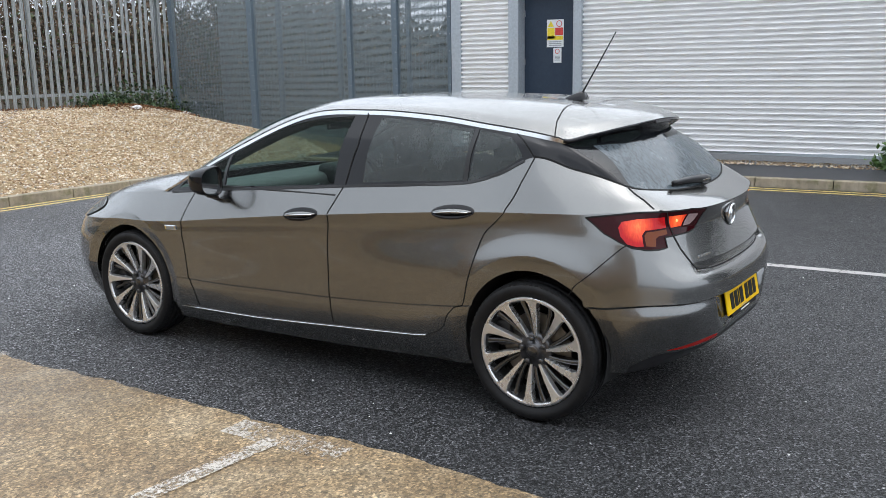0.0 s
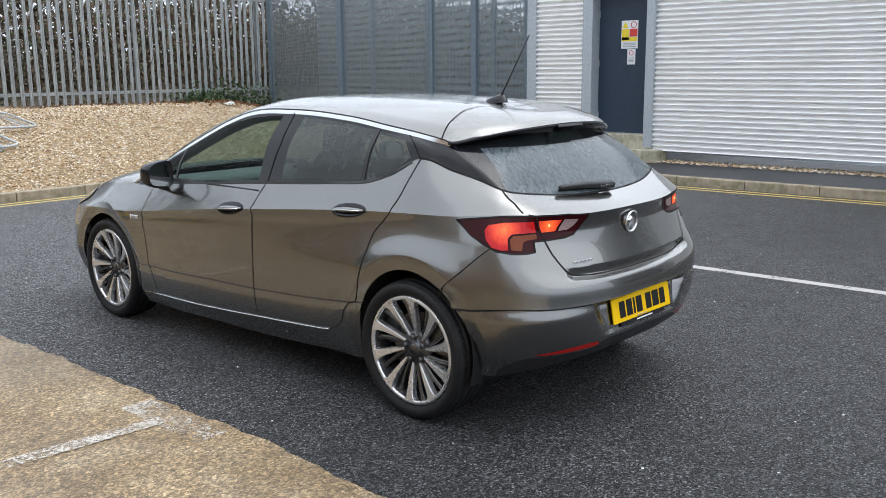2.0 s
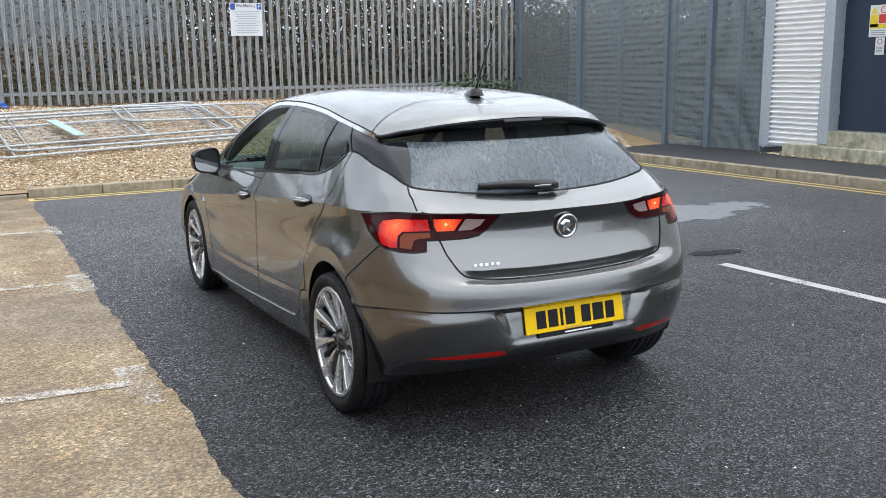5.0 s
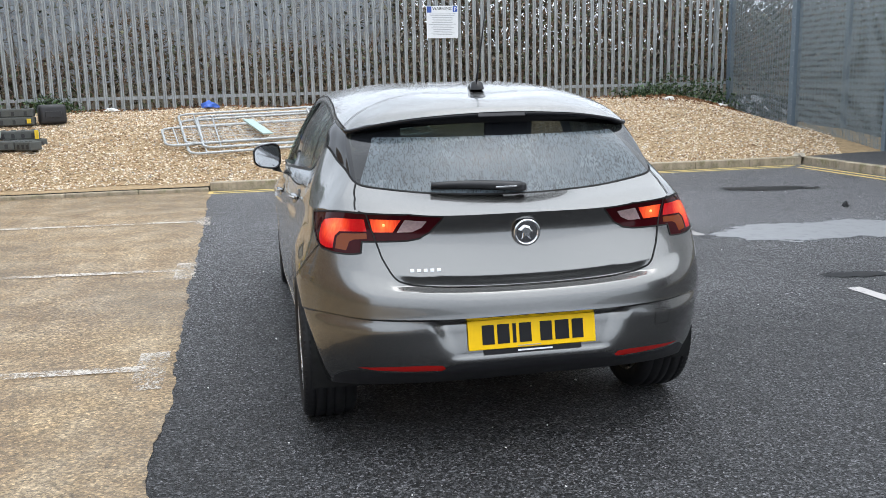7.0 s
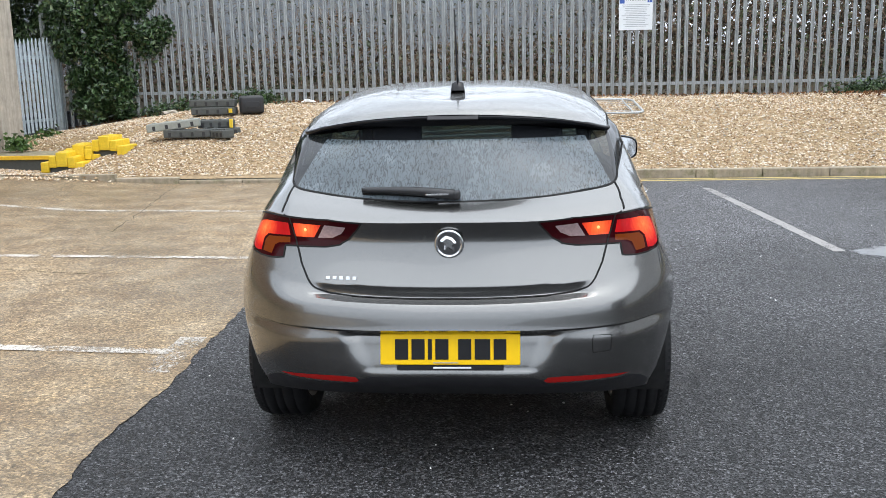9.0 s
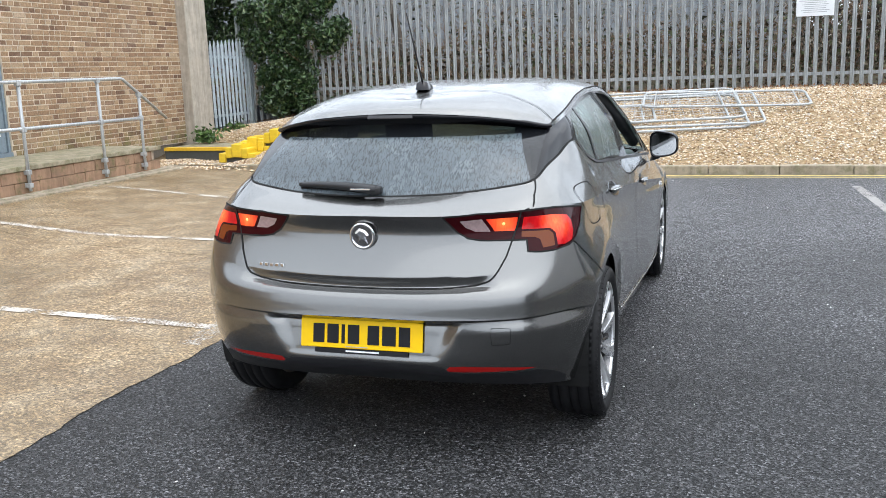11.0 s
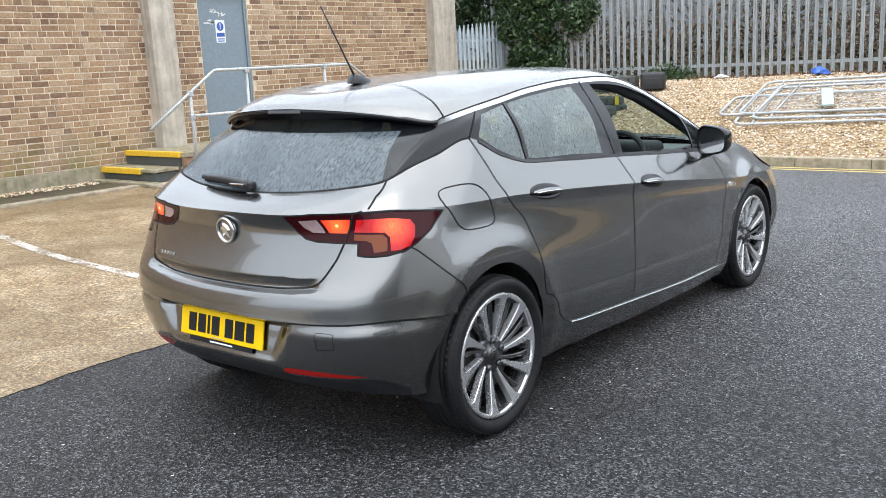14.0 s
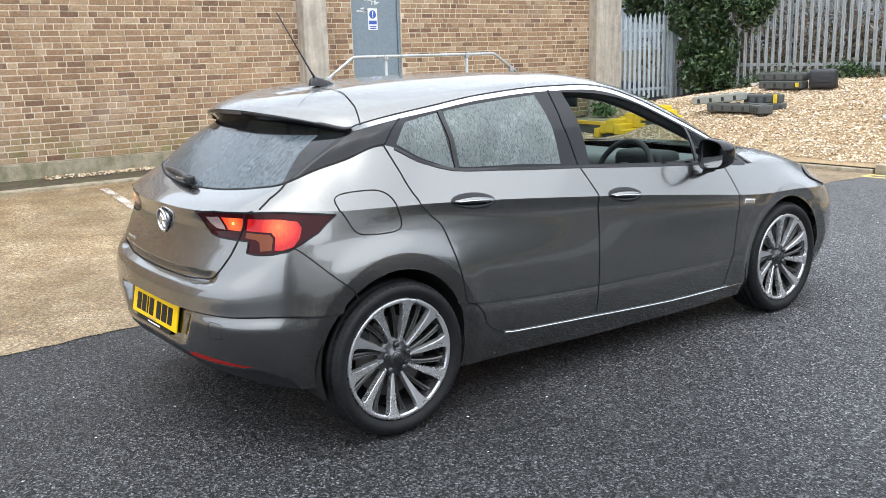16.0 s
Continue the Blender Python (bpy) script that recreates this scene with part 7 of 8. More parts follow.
def make_wheel():
    """A right-hand wheel about the origin; its outer side looks along +x."""
    w = thing("wheel")
    prof = [(-0.10, 0.236), (-0.112, 0.262), (-0.108, 0.298), (-0.088, 0.312), (-0.066, 0.3165), (-0.0655, 0.310), (-0.058, 0.310), (-0.0575, 0.3172), (-0.022, 0.3178), (-0.0215, 0.310), (-0.013, 0.310), (-0.0125, 0.318), (0.0125, 0.318), (0.013, 0.310), (0.0215, 0.310), (0.022, 0.3178), (0.0575, 0.3172), (0.058, 0.310), (0.0655, 0.310), (0.066, 0.3165), (0.088, 0.312), (0.103, 0.301), (0.109, 0.288), (0.1075, 0.274), (0.101, 0.2635), (0.094, 0.252)]
    v, f = lathe(prof, 72)
    ty = mesh_object("tyre", v, f, M_TYRE, w, "black road tyre", smooth=True)
    # shoulder blocks
    bv, bf = [], []
    for i in range(72):
        a = 2 * math.pi * i / 72
        for x0, x1, r0, r1 in ((0.070, 0.101, 0.3155, 0.306),):
            k = len(bv)
            for x, r in ((x0, r0), (x1, r1)):
                for da in (-0.022, 0.022):
                    for dr in (-0.004, 0.0009):
                        bv.append((x, (r + dr) * math.cos(a + da), (r + dr) * math.sin(a + da)))
            bf += [(k, k + 1, k + 3, k + 2), (k + 4, k + 6, k + 7, k + 5), (k + 1, k + 5, k + 7, k + 3), (k, k + 4, k + 5, k + 1), (k + 2, k + 3, k + 7, k + 6)]
    mesh_object("shoulder_tread", bv, bf, M_TYRE, ty)
    rim = thing("rim")
    rim.parent = w
    rim.scale = (1.0, 1.01, 1.01)
    v, f = lathe([(0.086, 0.2475), (0.094, 0.2465), (0.0975, 0.243), (0.0965, 0.234), (0.0945, 0.2305), (0.086, 0.2285)], 72)
    mesh_object("rim_lip", v, f, M_MACHINED, rim, "machined bright rim edge", smooth=True)
    v, f = lathe([(0.086, 0.2285), (0.06, 0.222), (0.02, 0.213), (-0.09, 0.213), (-0.10, 0.236)], 72)
    mesh_object("rim_barrel", v, f, M_RIMMID, rim, smooth=True)
    step = 2 * math.pi / 10
    wide = [(0.064, 0.010), (0.09, 0.0145), (0.13, 0.021), (0.17, 0.028), (0.20, 0.035), (0.214, 0.041), (0.224, 0.050), (0.230, 0.062), (0.2335, 0.078)]
    thin = [(0.062, 0.017), (0.10, 0.017), (0.15, 0.019), (0.19, 0.021), (0.215, 0.024), (0.226, 0.030)]
    for i in range(10):
        a = i * step
        v, f = blade(wide, a, a + 0.13, 0.064, 0.0962, 0.026)
        mesh_object("spoke", v, f, M_MACHINED, rim, "wide machined spoke")
        v, f = blade(thin, a + 0.17, a + 0.40, 0.050, 0.070, 0.03, 0.004)
        mesh_object("inner_spoke", v, f, M_RIMSPOKE, rim, "set-back dark grey spoke", smooth=True)
    v, f = lathe([(0.030, 0.085), (0.052, 0.080), (0.058, 0.066), (0.058, 0.034), (0.066, 0.033), (0.070, 0.028), (0.0705, 0.0)], 40)
    hub = mesh_object("hub", v, f, M_RIMDARK, rim, smooth=True)
    v, f = lathe([(0.0705, 0.024), (0.0735, 0.021), (0.0735, 0.0)], 24)
    mesh_object("centre_cap", v, f, M_RIMSPOKE, hub, "small round grey centre cap", smooth=True)
    for i in range(5):
        a = 2 * math.pi * i / 5 + 0.3
        v, f = lathe([(0.055, 0.0125), (0.070, 0.012), (0.073, 0.009), (0.073, 0.0)], 12)
        mesh_object("wheel_bolt", [(x, y + 0.0555 * math.cos(a), z + 0.0555 * math.sin(a)) for x, y, z in v], f, M_RIMMID, hub, smooth=True)
    v, f = lathe([(0.012, 0.165), (0.022, 0.165), (0.022, 0.07), (0.012, 0.07)], 40)
    mesh_object("brake_disc", v, f, M_DISC, w)
    part("brake_caliper", box_bm(-0.005, -0.19, 0.02, 0.045, -0.11, 0.14, 0.012), M_SATINBLACK, w)
    # added black disc, stands in for the shade behind the spokes
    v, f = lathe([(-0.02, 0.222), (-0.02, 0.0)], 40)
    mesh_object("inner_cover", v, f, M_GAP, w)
    return w


wheel = make_wheel()
wheel.parent = car
WHEEL_X, WHEEL_R = 0.738, 0.318
wheel.matrix_basis = pose(WHEEL_X, 0, WHEEL_R)
for x, y, rz, spin in ((WHEEL_X + 0.012, 2.662, 0, 17), (-WHEEL_X, 0, 180, 9), (-WHEEL_X - 0.012, 2.662, 180, 29)):
    copy_thing(wheel, pose(x, y, WHEEL_R, 0, 0, rz) @ pose(0, 0, 0, spin, 0, 0))

def soft_silencer():
    bm = box_bm(0.20, -0.50, 0.285, 0.60, -0.34, 0.365)
    bmesh.ops.bevel(bm, geom=list(bm.edges), offset=0.04, segments=3, affect="EDGES", profile=0.5)
    return bm


# wheel houses and floor
for s in (1, -1):
    for cy, r, cz in ((-0.005, 0.350, 0.342), (2.662, 0.343, 0.335)):
        vv, ff = [], []
        n = 28
        for i in range(n + 1):
            a = -0.35 + (math.pi + 0.7) * i / n
            for x, rr in ((0.812, r), (0.56, r + 0.004)):
                vv.append((s * x, cy + rr * math.cos(a), cz + rr * math.sin(a)))
        for i in range(n):
            ff.append((2 * i, 2 * i + 1, 2 * i + 3, 2 * i + 2))
        vv2 = len(vv)
        vv.append((s * 0.56, cy, cz))
        for i in range(n):
            ff.append((2 * i + 1, vv2, 2 * i + 3))
        mesh_object("wheel_house", vv, ff, M_GAP, car)
part("floor_pan", box_bm(-0.79, 0.36, 0.195, 0.79, 2.31, 0.23), M_GAP, car)
part("floor_pan", box_bm(-0.56, -0.54, 0.33, 0.56, 0.36, 0.37), M_GAP, car)
part("exhaust_silencer", soft_silencer(), M_DISC, car, "dull steel exhaust silencer", smooth=True)
part("floor_pan", box_bm(-0.56, 2.31, 0.19, 0.56, 3.40, 0.25), M_GAP, car)


# ---- car: fittings ----
def surface_frame(uv):
    """A matrix on the shell: x along the body, z outwards."""
    u, v = uv
    p = surface([u, u + 0.02, u - 0.02], [v, v, v])
    n = normals_at([u], [min(max(v, 0.02), 16.98)])[0]
    n = Vector(n)
    t = (Vector(p[2]) - Vector(p[1])).normalized()
    t = (t - n * t.dot(n)).normalized()
    b = n.cross(t)
    m = Matrix((t, b, n)).transposed().to_4x4()
    m.translation = Vector(p[0])
    return m


def ellipsoid(a, b, c, seg=20, rings=10):
    bm = bmesh.new()
    bmesh.ops.create_uvsphere(bm, u_segments=seg, v_segments=rings, radius=1.0, matrix=Matrix.Diagonal((a, b, c, 1)))
    return bm


doors = {(o.name.split(".")[0], 1 if sum(v.co.x for v in o.data.vertices) > 0 else -1): o for o in car.children if o.name.startswith(("front_door", "rear_door"))}
for s in (1, -1):
    for key, y, z in (("front_door", 1.30, .837), ("rear_door", .41, .908)):
        m = surface_frame(side_poly([(y, z)])[0])
        if s < 0:
            m = Matrix.Diagonal((-1, 1, 1, 1)) @ m @ Matrix.Diagonal((1, 1, 1, 1))
        d = doors[key, s]
        # raised black oval stands for the shaded, body-coloured recess
        cup = part("handle_cup", ellipsoid(0.114, 0.037, 0.004), M_GLOSSBLACK, d, "gloss black oval drawn for the shade behind the door handle", smooth=True)
        cup.matrix_basis = m
        bm = bmesh.new()
        n = 15
        ring = []
        for i in range(n):
            t = -1 + 2 * i / (n - 1)
            hw = 0.017 * math.sqrt(max(0.02, 1 - t * t * 0.92))
            lift = 0.012 + 0.022 * (1 - t * t)
            ring.append([bm.verts.new((0.102 * t, 0.004 + hw * k, lift * h)) for k, h in ((1.0, 0.45), (0.75, 0.9), (0.2, 1.0), (-0.5, 0.85), (-0.8, 0.4), (0.0, 0.25))])
        for a, b in zip(ring, ring[1:]):
            for k in range(6):
                bm.faces.new((a[k], b[k], b[(k + 1) % 6], a[(k + 1) % 6]))
        bm.faces.new(ring[0][::-1])
        bm.faces.new(ring[-1])
        bmesh.ops.recalc_face_normals(bm, faces=bm.faces)
        h = part("door_handle", bm, M_PAINT, d, "body-coloured pull handle", smooth=True)
        h.matrix_basis = m
        # chrome line on the handle
        v, f = tube([(0.10 * t, 0.010 + 0.004 * (1 - t * t), 0.0135 + 0.0225 * (1 - t * t)) for t in np.linspace(-0.9, 0.9, 13)], 0.0028, 6)
        st = mesh_object("handle_strip", v, f, M_CHROME, h, "bright strip along the handle", smooth=True)

    # side repeater
    m = surface_frame(side_poly([(2.265, .692)])[0])
    if s < 0:
        m = Matrix.Diagonal((-1, 1, 1, 1)) @ m
    bm = box_bm(-0.046, -0.014, -0.002, 0.046, 0.014, 0.007, 0.005)
    for vtx in bm.verts:
        vtx.co.x += 0.35 * vtx.co.y
    rep = part("side_repeater", bm, M_CHROME, car, "clear and chrome side indicator")
    rep.matrix_basis = m @ pose(0, 0, 0, 0, 0, -2 if s > 0 else 2)
    part("repeater_lens", box_bm(-0.03, -0.008, 0.0065, 0.034, 0.008, 0.0085, 0.002), M_HEADLAMP, rep)

    # door mirror: a deep rounded shell, open to the rear, with the glass set into it
    def mirror_ring(kx, kz, y, drop=0.0):
        out = []
        for i in range(32):
            a = 2 * math.pi * i / 32
            c, q = math.cos(a), math.sin(a)
            x = 0.082 * kx * math.copysign(abs(c) ** 0.6, c)
            z = 0.074 * kz * math.copysign(abs(q) ** 0.62, q) * (1 - 0.16 * x / 0.082) - drop
            out.append((s * x, y, z))
        return out

    def loft(rings, close):
        n = len(rings[0])
        v = [p for r in rings for p in r]
        f = [(k * n + i, k * n + (i + 1) % n, (k + 1) * n + (i + 1) % n, (k + 1) * n + i) for k in range(len(rings) - 1) for i in range(n)]
        if close:
            f.append(tuple(range((len(rings) - 1) * n, len(rings) * n)))
        return v, (f if s > 0 else [q[::-1] for q in f])

    v, f = loft([mirror_ring(0.90, 0.86, -0.030), mirror_ring(0.93, 0.90, -0.046), mirror_ring(0.985, 0.975, -0.050), mirror_ring(1.02, 1.02, -0.042), mirror_ring(1.03, 1.04, -0.02), mirror_ring(1.0, 1.0, 0.012), mirror_ring(0.90, 0.87, 0.042), mirror_ring(0.72, 0.66, 0.064), mirror_ring(0.42, 0.36, 0.078)], True)
    mir = mesh_object("door_mirror", v, f, M_GLOSSBLACK, car, "door mirror with gloss black housing", smooth=True)
    mir.matrix_basis = pose(s * 0.922, 1.90, 0.978, 0, 0, -s * 7)
    v, f = loft([mirror_ring(0.91, 0.87, -0.034), mirror_ring(0.5, 0.5, -0.0345)], True)
    mesh_object("mirror_glass", v, f, M_CHROME, mir, "mirror glass", smooth=True)
    foot = []
    for x, z, hw, hy in ((-0.035, -0.055, 0.046, 0.044), (-0.045, -0.074, 0.040, 0.038), (-0.066, -0.098, 0.030, 0.036), (-0.120, -0.114, 0.024, 0.040)):
        foot.append([(s * (x + hw * math.cos(a)), 0.008 + hy * math.sin(a), z + 0.25 * hw * math.cos(a)) for a in np.linspace(0, 2 * math.pi, 17)[:-1]])
    v, f = loft(foot, False)
    mesh_object("mirror_foot", v, f, M_SATINBLACK, mir, smooth=True)

    # headlamp
    hv = find_uv([(.70, 3.05, .785), (.79, 3.0, .76), (.80, 3.15, .70), (.70, 3.26, .66), (.52, 3.39, .68), (.56, 3.24, .77)], (0, 1, 2), lambda u, v, p: (u > 12.8) & (v > 5) & (v <= 10))
    hp = np.array([surface([u], [v])[0] + normals_at([u], [v])[0] * 0.006 for u, v in refine(smooth_loop(hv, 3), 1)])
    cen = hp.mean(0)
    cn = surface(*[[x] for x in np.mean(hv, 0)])[0] + normals_at(*[[x] for x in np.mean(hv, 0)])[0] * 0.012
    vs_ = [(s * x, y, z) for x, y, z in hp] + [(s * cn[0], cn[1], cn[2])]
    n = len(hp)
    mesh_object("headlamp", vs_, [(i, (i + 1) % n, n) for i in range(n)], M_HEADLAMP, car, "clear headlamp unit", smooth=True)

# number plate, drawn as bars
plate = thing("number_plate")
plate.parent = car
plate["label"] = "yellow rear number plate with dark characters"
plate.matrix_basis = pose(0.0, -0.672, 0.490, 0, 0, 0) @ pose(0, 0, 0, -11, 0, 0)
part("plate_sheet", box_bm(-0.249, -0.008, -0.055, 0.249, 0.0, 0.055, 0.003), M_PLATE, plate)
x = -0.196
for k, w in enumerate((0.047, 0.047, 0.014, 0.047, 0.0, 0.047, 0.055, 0.045)):
    if w:
        part("character_bar", box_bm(x, -0.0105, -0.036, x + w, -0.0082, 0.037, 0.001), M_INK, plate)
    x += w + 0.012 if w else 0.022
part("dealer_strip", box_bm(-0.19, -0.006, -0.074, 0.19, -0.001, -0.0565), M_INK, plate, "thin black strip below the plate")
part("strip_bar", box_bm(-0.06, -0.0075, -0.068, 0.075, -0.0062, -0.062), M_SIGNWHITE, plate)
part("small_print_bar", box_bm(-0.06, -0.0100, -0.049, 0.03, -0.0082, -0.046), M_GREYINK, plate)

# badge: a chrome roundel with a plain shape
badge = thing("badge")
badge.parent = tailgate
badge["label"] = "round chrome tailgate badge"
badge.matrix_basis = pose(0, -0.602, 0.860, 4, 0, 0)
bm = bmesh.new()
bmesh.ops.create_cone(bm, cap_ends=True, segments=40, radius1=0.046, radius2=0.041, depth=0.014, matrix=pose(0, 0.0, 0, 90, 0, 0))
part("badge_back", bm, plain("dark_chrome", (0.30, 0.30, 0.31), 0.15, 1.0), badge)
v, f = tube([(0.0465 * math.cos(a), -0.008, 0.0465 * math.sin(a)) for a in np.linspace(0, 2 * math.pi, 37)[:-1]], 0.0065, 8, True)
mesh_object("badge_ring", v, f, M_CHROME, badge, smooth=True)
bm = bmesh.new()
pts = [(-0.034, 0.012), (-0.012, 0.030), (0.012, 0.022), (0.026, 0.004), (0.012, -0.006), (0.020, -0.030), (-0.004, -0.014), (-0.020, -0.026), (-0.016, -0.002)]
a = [bm.verts.new((x, -0.0075, z)) for x, z in pts]
b = [bm.verts.new((x * 0.7, -0.013, z * 0.7)) for x, z in pts]
bm.faces.new(b)
for i in range(len(pts)):
    j = (i + 1) % len(pts)
    bm.faces.new((a[i], a[j], b[j], b[i]))
bmesh.ops.recalc_face_normals(bm, faces=bm.faces)
part("badge_shape", bm, M_CHROME, badge)

# model lettering as plain chrome bars
for k in range(5):
    px = -0.455 + k * 0.0245
    uvp = rear_poly([(0.44 - k * 0.0245, 0.738)])[0]
    m = surface_frame(uvp)
    loc = m.translation
    part("letter_bar", box_bm(-0.008, -0.003, -0.0065, 0.008, 0.0, 0.0065, 0.0015), M_CHROME, tailgate).matrix_basis = pose(-loc.x, loc.y - 0.001, loc.z, -8, 0, -9)

# tow-eye cover on the bumper
cover = smooth_loop([(.505, .478), (.505, .530), (.515, .536), (.565, .534), (.573, .526), (.570, .482), (.562, .475), (.515, .472)], 2)
ribbon("tow_cover_line", rear_poly(cover), 0.0016, M_GAP, car, 1, closed=True)

# rear wiper
wip = thing("rear_wiper")
wip.parent = tailgate
wip["label"] = "black rear wiper resting along the glass"
piv = Vector(surface([0.0], [10.16])[0]) + Vector((0.0, -0.03, 0.015))


def glass_at(x, v):
    g = find_uv([(abs(x), 0, 0)], (0,), lambda u, w, p: (abs(w - v) < 0.12) & (u < 3))
    q = surface([g[0][0]], [v])[0]
    return Vector((x, q[1], q[2]))


arm = []
for t in np.linspace(0, 1, 12):
    xx = 0.015 - 0.345 * t
    q = glass_at(xx, 10.12 + 0.14 * t * (1 - t) * 2 + 0.05 * t)
    arm.append(q + Vector((0, -0.024 + 0.010 * t, 0.011 - 0.002 * t)))
v, f = tube(arm, 0.01, 8, False, [0.020 - 0.010 * t for t in np.linspace(0, 1, 12)])
mesh_object("wiper_arm", [(x, y, z) for x, y, z in v], f, M_SATINBLACK, wip, smooth=True)
v, f = tube([p + Vector((0, 0.010, -0.016)) for p in arm[2:]], 0.006, 6)
mesh_object("wiper_blade", v, f, M_GAP, wip, smooth=True)
part("wiper_cap", box_bm(-0.022, -0.014, -0.016, 0.022, 0.02, 0.016, 0.009), M_SATINBLACK, wip).matrix_basis = Matrix.Translation(arm[0])
part("wiper_highlight", box_bm(-0.105, -0.0, -0.003, -0.02, 0.003, 0.003, 0.001), M_CHROME, wip).matrix_basis = Matrix.Translation(arm[0] + Vector((0, -0.0165, 0.004)))

# high brake light under the spoiler
part("high_brake_light", box_bm(-0.098, -0.004, -0.010, 0.098, 0.006, 0.008, 0.003), plain("dark_brake_light_lens", (0.03, 0.028, 0.03), 0.2), tailgate, "unlit high-level brake light").matrix_basis = pose(0, -0.264, 1.286, -20, 0, 0)

# roof fin and mast
bm = bmesh.new()
prof = [(0.055, 0.0), (0.05, 0.012), (0.025, 0.025), (-0.01, 0.037), (-0.045, 0.045), (-0.062, 0.040), (-0.070, 0.0)]
rings = []
for y, h in prof:
    w = 0.030 * (1 - 0.35 * (y > 0.03))
    rings.append([bm.verts.new((k * w * q, y, h * e)) for k, q, e in ((-1, 1.0, 0.0), (-1, 0.75, 0.75), (0, 0, 1.0), (1, 0.75, 0.75), (1, 1.0, 0.0))])
for a, b in zip(rings, rings[1:]):
    for k in range(4):
        bm.faces.new((a[k], a[k + 1], b[k + 1], b[k]))
bmesh.ops.recalc_face_normals(bm, faces=bm.faces)
fin = part("aerial_base", bm, M_GLOSSBLACK, car, "black roof aerial base", smooth=True)
fin.matrix_basis = pose(0, 0.20, 1.376, -3, 0, 0)
bar("aerial_mast", [(0, -0.048, 0.036), (0, -0.075, 0.075), (0, -0.235, 0.315)], 0.003, M_SATINBLACK, fin, "slim raked aerial mast", 8, False, [0.006, 0.0042, 0.003])

# ---- cabin ----
def soft_box(x0, y0, z0, x1, y1, z1, r, tilt=0.0):
    bm = box_bm(x0, y0, z0, x1, y1, z1)
    bmesh.ops.bevel(bm, geom=list(bm.edges), offset=r, segments=3, affect="EDGES", profile=0.5)
    if tilt:
        bmesh.ops.rotate(bm, verts=bm.verts, cent=((x0 + x1) / 2, y0, z0), matrix=Matrix.Rotation(radians(tilt), 3, "X"))
    return bm


for sx in (0.36, -0.36):
    seat = thing("front_seat")
    seat.parent = car
    part("seat_cushion", soft_box(sx - 0.25, 1.28, 0.30, sx + 0.25, 1.80, 0.52, 0.05), M_SEAT, seat, smooth=True)
    part("seat_back", soft_box(sx - 0.24, 1.14, 0.42, sx + 0.24, 1.28, 1.03, 0.05, 17), M_SEAT, seat, smooth=True)
    part("head_restraint", soft_box(sx - 0.13, 0.90, 1.06, sx + 0.13, 1.0, 1.25, 0.04, 10), M_SEAT, seat, smooth=True)
bench = thing("rear_seat")
bench.parent = car
part("seat_cushion", soft_box(-0.62, 0.52, 0.34, 0.62, 0.98, 0.52, 0.05), M_SEAT, bench, smooth=True)
part("seat_back", soft_box(-0.62, 0.38, 0.46, 0.62, 0.50, 1.0, 0.05, 22), M_SEAT, bench, smooth=True)
for sx in (0.36, 0.0, -0.36):
    part("head_restraint", soft_box(sx - 0.12, 0.16, 0.97, sx + 0.12, 0.25, 1.13, 0.035, 14), M_SEAT, bench, smooth=True)
part("parcel_shelf", box_bm(-0.58, -0.34, 0.93, 0.58, 0.22, 0.95), M_CABIN, car)
M_DASH = plain("grey_dashboard_trim", (0.13, 0.14, 0.138), 0.6, bump=0.1)
bm = soft_box(-0.70, 2.02, 0.62, 0.70, 2.42, 0.905, 0.05)
part("dashboard", bm, M_DASH, car, "charcoal dashboard", smooth=True)
part("instrument_hood", soft_box(0.20, 1.93, 0.82, 0.54, 2.12, 0.955, 0.04), M_CABIN, car, smooth=True)
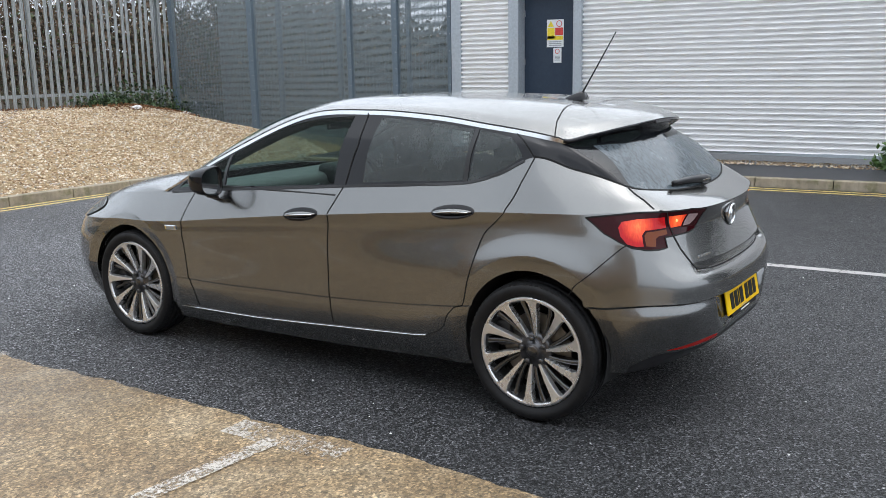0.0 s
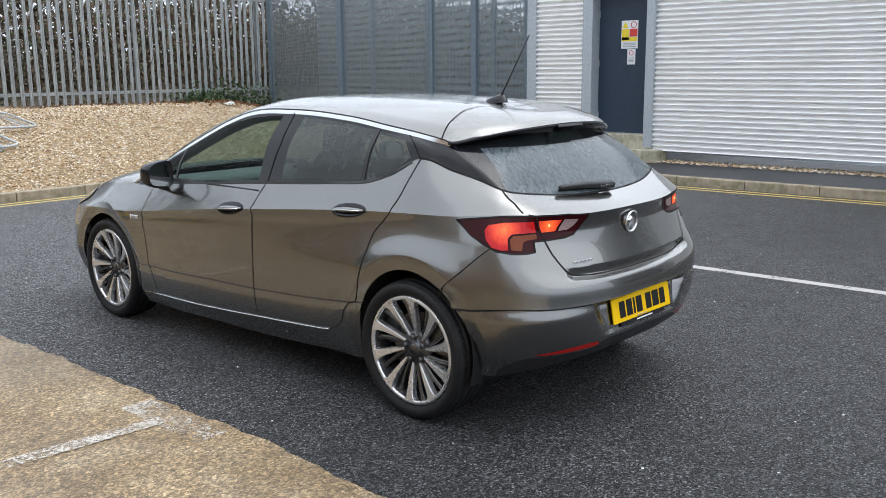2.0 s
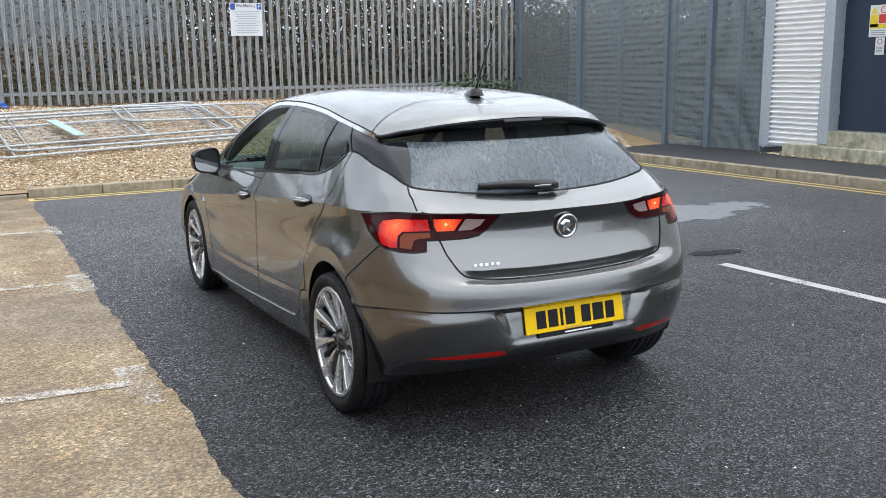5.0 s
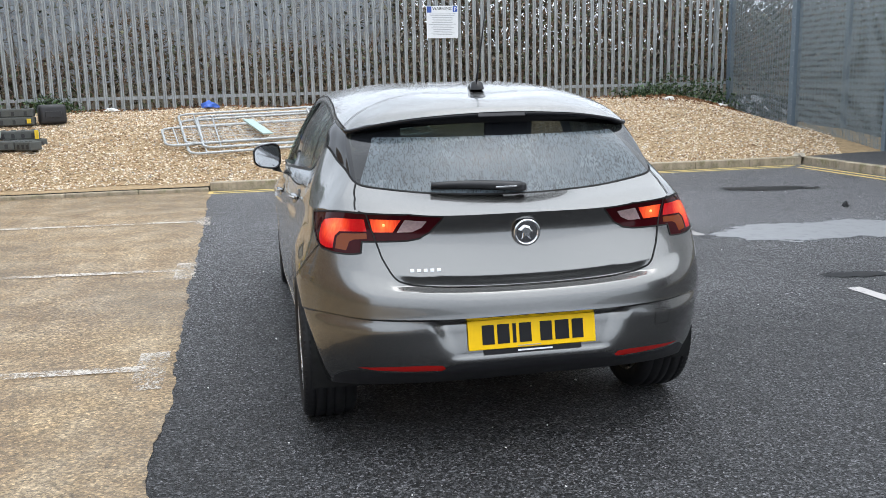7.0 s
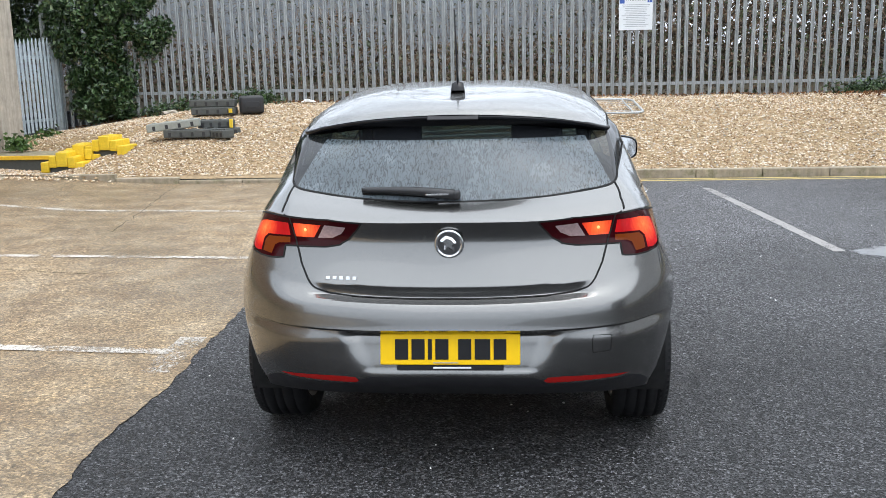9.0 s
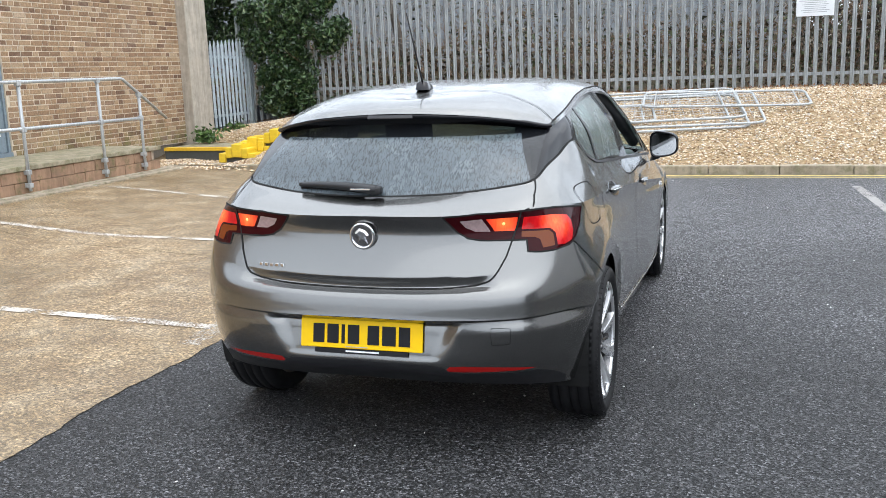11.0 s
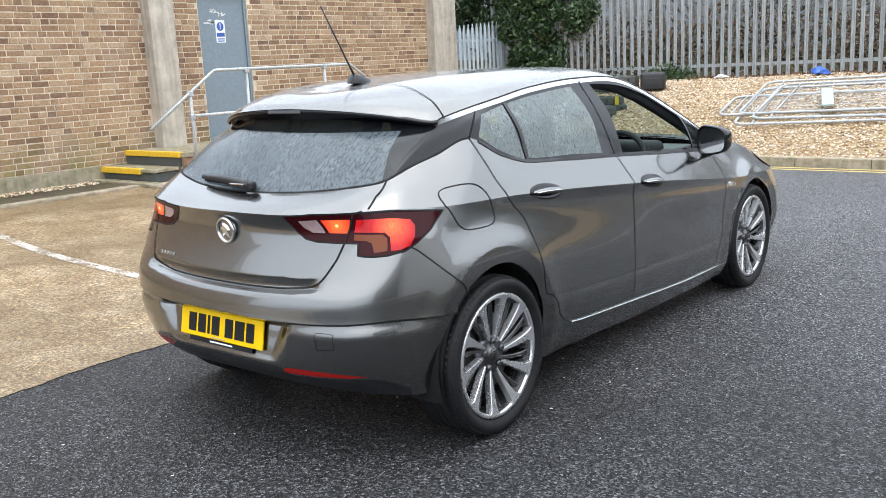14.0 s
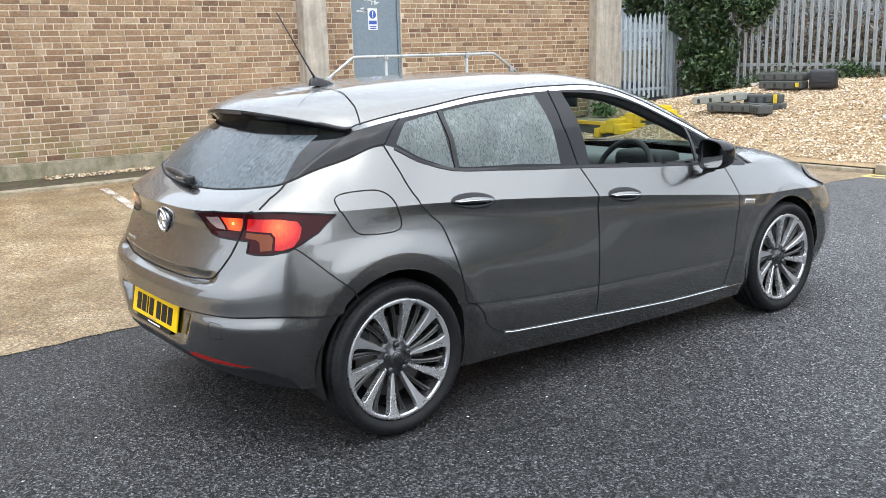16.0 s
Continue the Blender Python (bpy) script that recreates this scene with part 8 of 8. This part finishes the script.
for sx in (0.66, -0.66, 0.10):
    v, f = tube([(0.035 * math.cos(a), 0, 0.022 * math.sin(a)) for a in np.linspace(0, 2 * math.pi, 17)[:-1]], 0.005, 6, True)
    mesh_object("air_vent_ring", v, f, M_SATINCHROME, car, smooth=True).matrix_basis = pose(sx, 2.01, 0.82)
sw = thing("steering_wheel")
sw.parent = car
sw.matrix_basis = pose(0.36, 1.84, 0.84, 68, 0, 0)
v, f = tube([(0.185 * math.cos(a), 0.185 * math.sin(a), 0) for a in np.linspace(0, 2 * math.pi, 33)[:-1]], 0.016, 8, True)
mesh_object("wheel_ring", v, f, M_CABIN, sw, smooth=True)
part("wheel_boss", ellipsoid(0.075, 0.065, 0.03), M_CABIN, sw, smooth=True)
v, f = tube([(0.03 * math.cos(a), 0.03 * math.sin(a), 0.029) for a in np.linspace(0, 2 * math.pi, 17)[:-1]], 0.003, 6, True)
mesh_object("boss_ring", v, f, M_SATINCHROME, sw, smooth=True)
for a in (0.1, math.pi - 0.1, -math.pi / 2):
    bar("wheel_spoke", [(0.06 * math.cos(a), 0.06 * math.sin(a), 0.005), (0.18 * math.cos(a), 0.18 * math.sin(a), 0)], 0.014, M_SATINCHROME if a > 0 else M_CABIN, sw)
for s in (1, -1):
    q = surface(np.linspace(6.5, 11.6, 14), np.full(14, 12.3))
    bar("roof_rail_trim", [(s * (x - 0.045), y - 0.01, z - 0.012) for x, y, z in q], 0.034, M_CABIN, car, "dark inner roof trim")
part("interior_mirror", soft_box(-0.11, 1.72, 1.20, 0.11, 1.75, 1.27, 0.012), M_CABIN, car, smooth=True)
part("headlining", box_bm(-0.42, 0.35, 1.322, 0.42, 1.38, 1.328), plain("pale_headlining", (0.30, 0.29, 0.27), 0.9), car)
for s in (1, -1):
    part("door_card", box_bm(s * 0.76 - 0.01, 0.45, 0.40, s * 0.76 + 0.01, 2.1, 0.93), M_CABIN, car)
    part("door_card_top", box_bm(s * 0.785 - 0.02, 1.1, 0.925, s * 0.785 + 0.012, 2.0, 0.945, 0.004), M_CABIN, car)
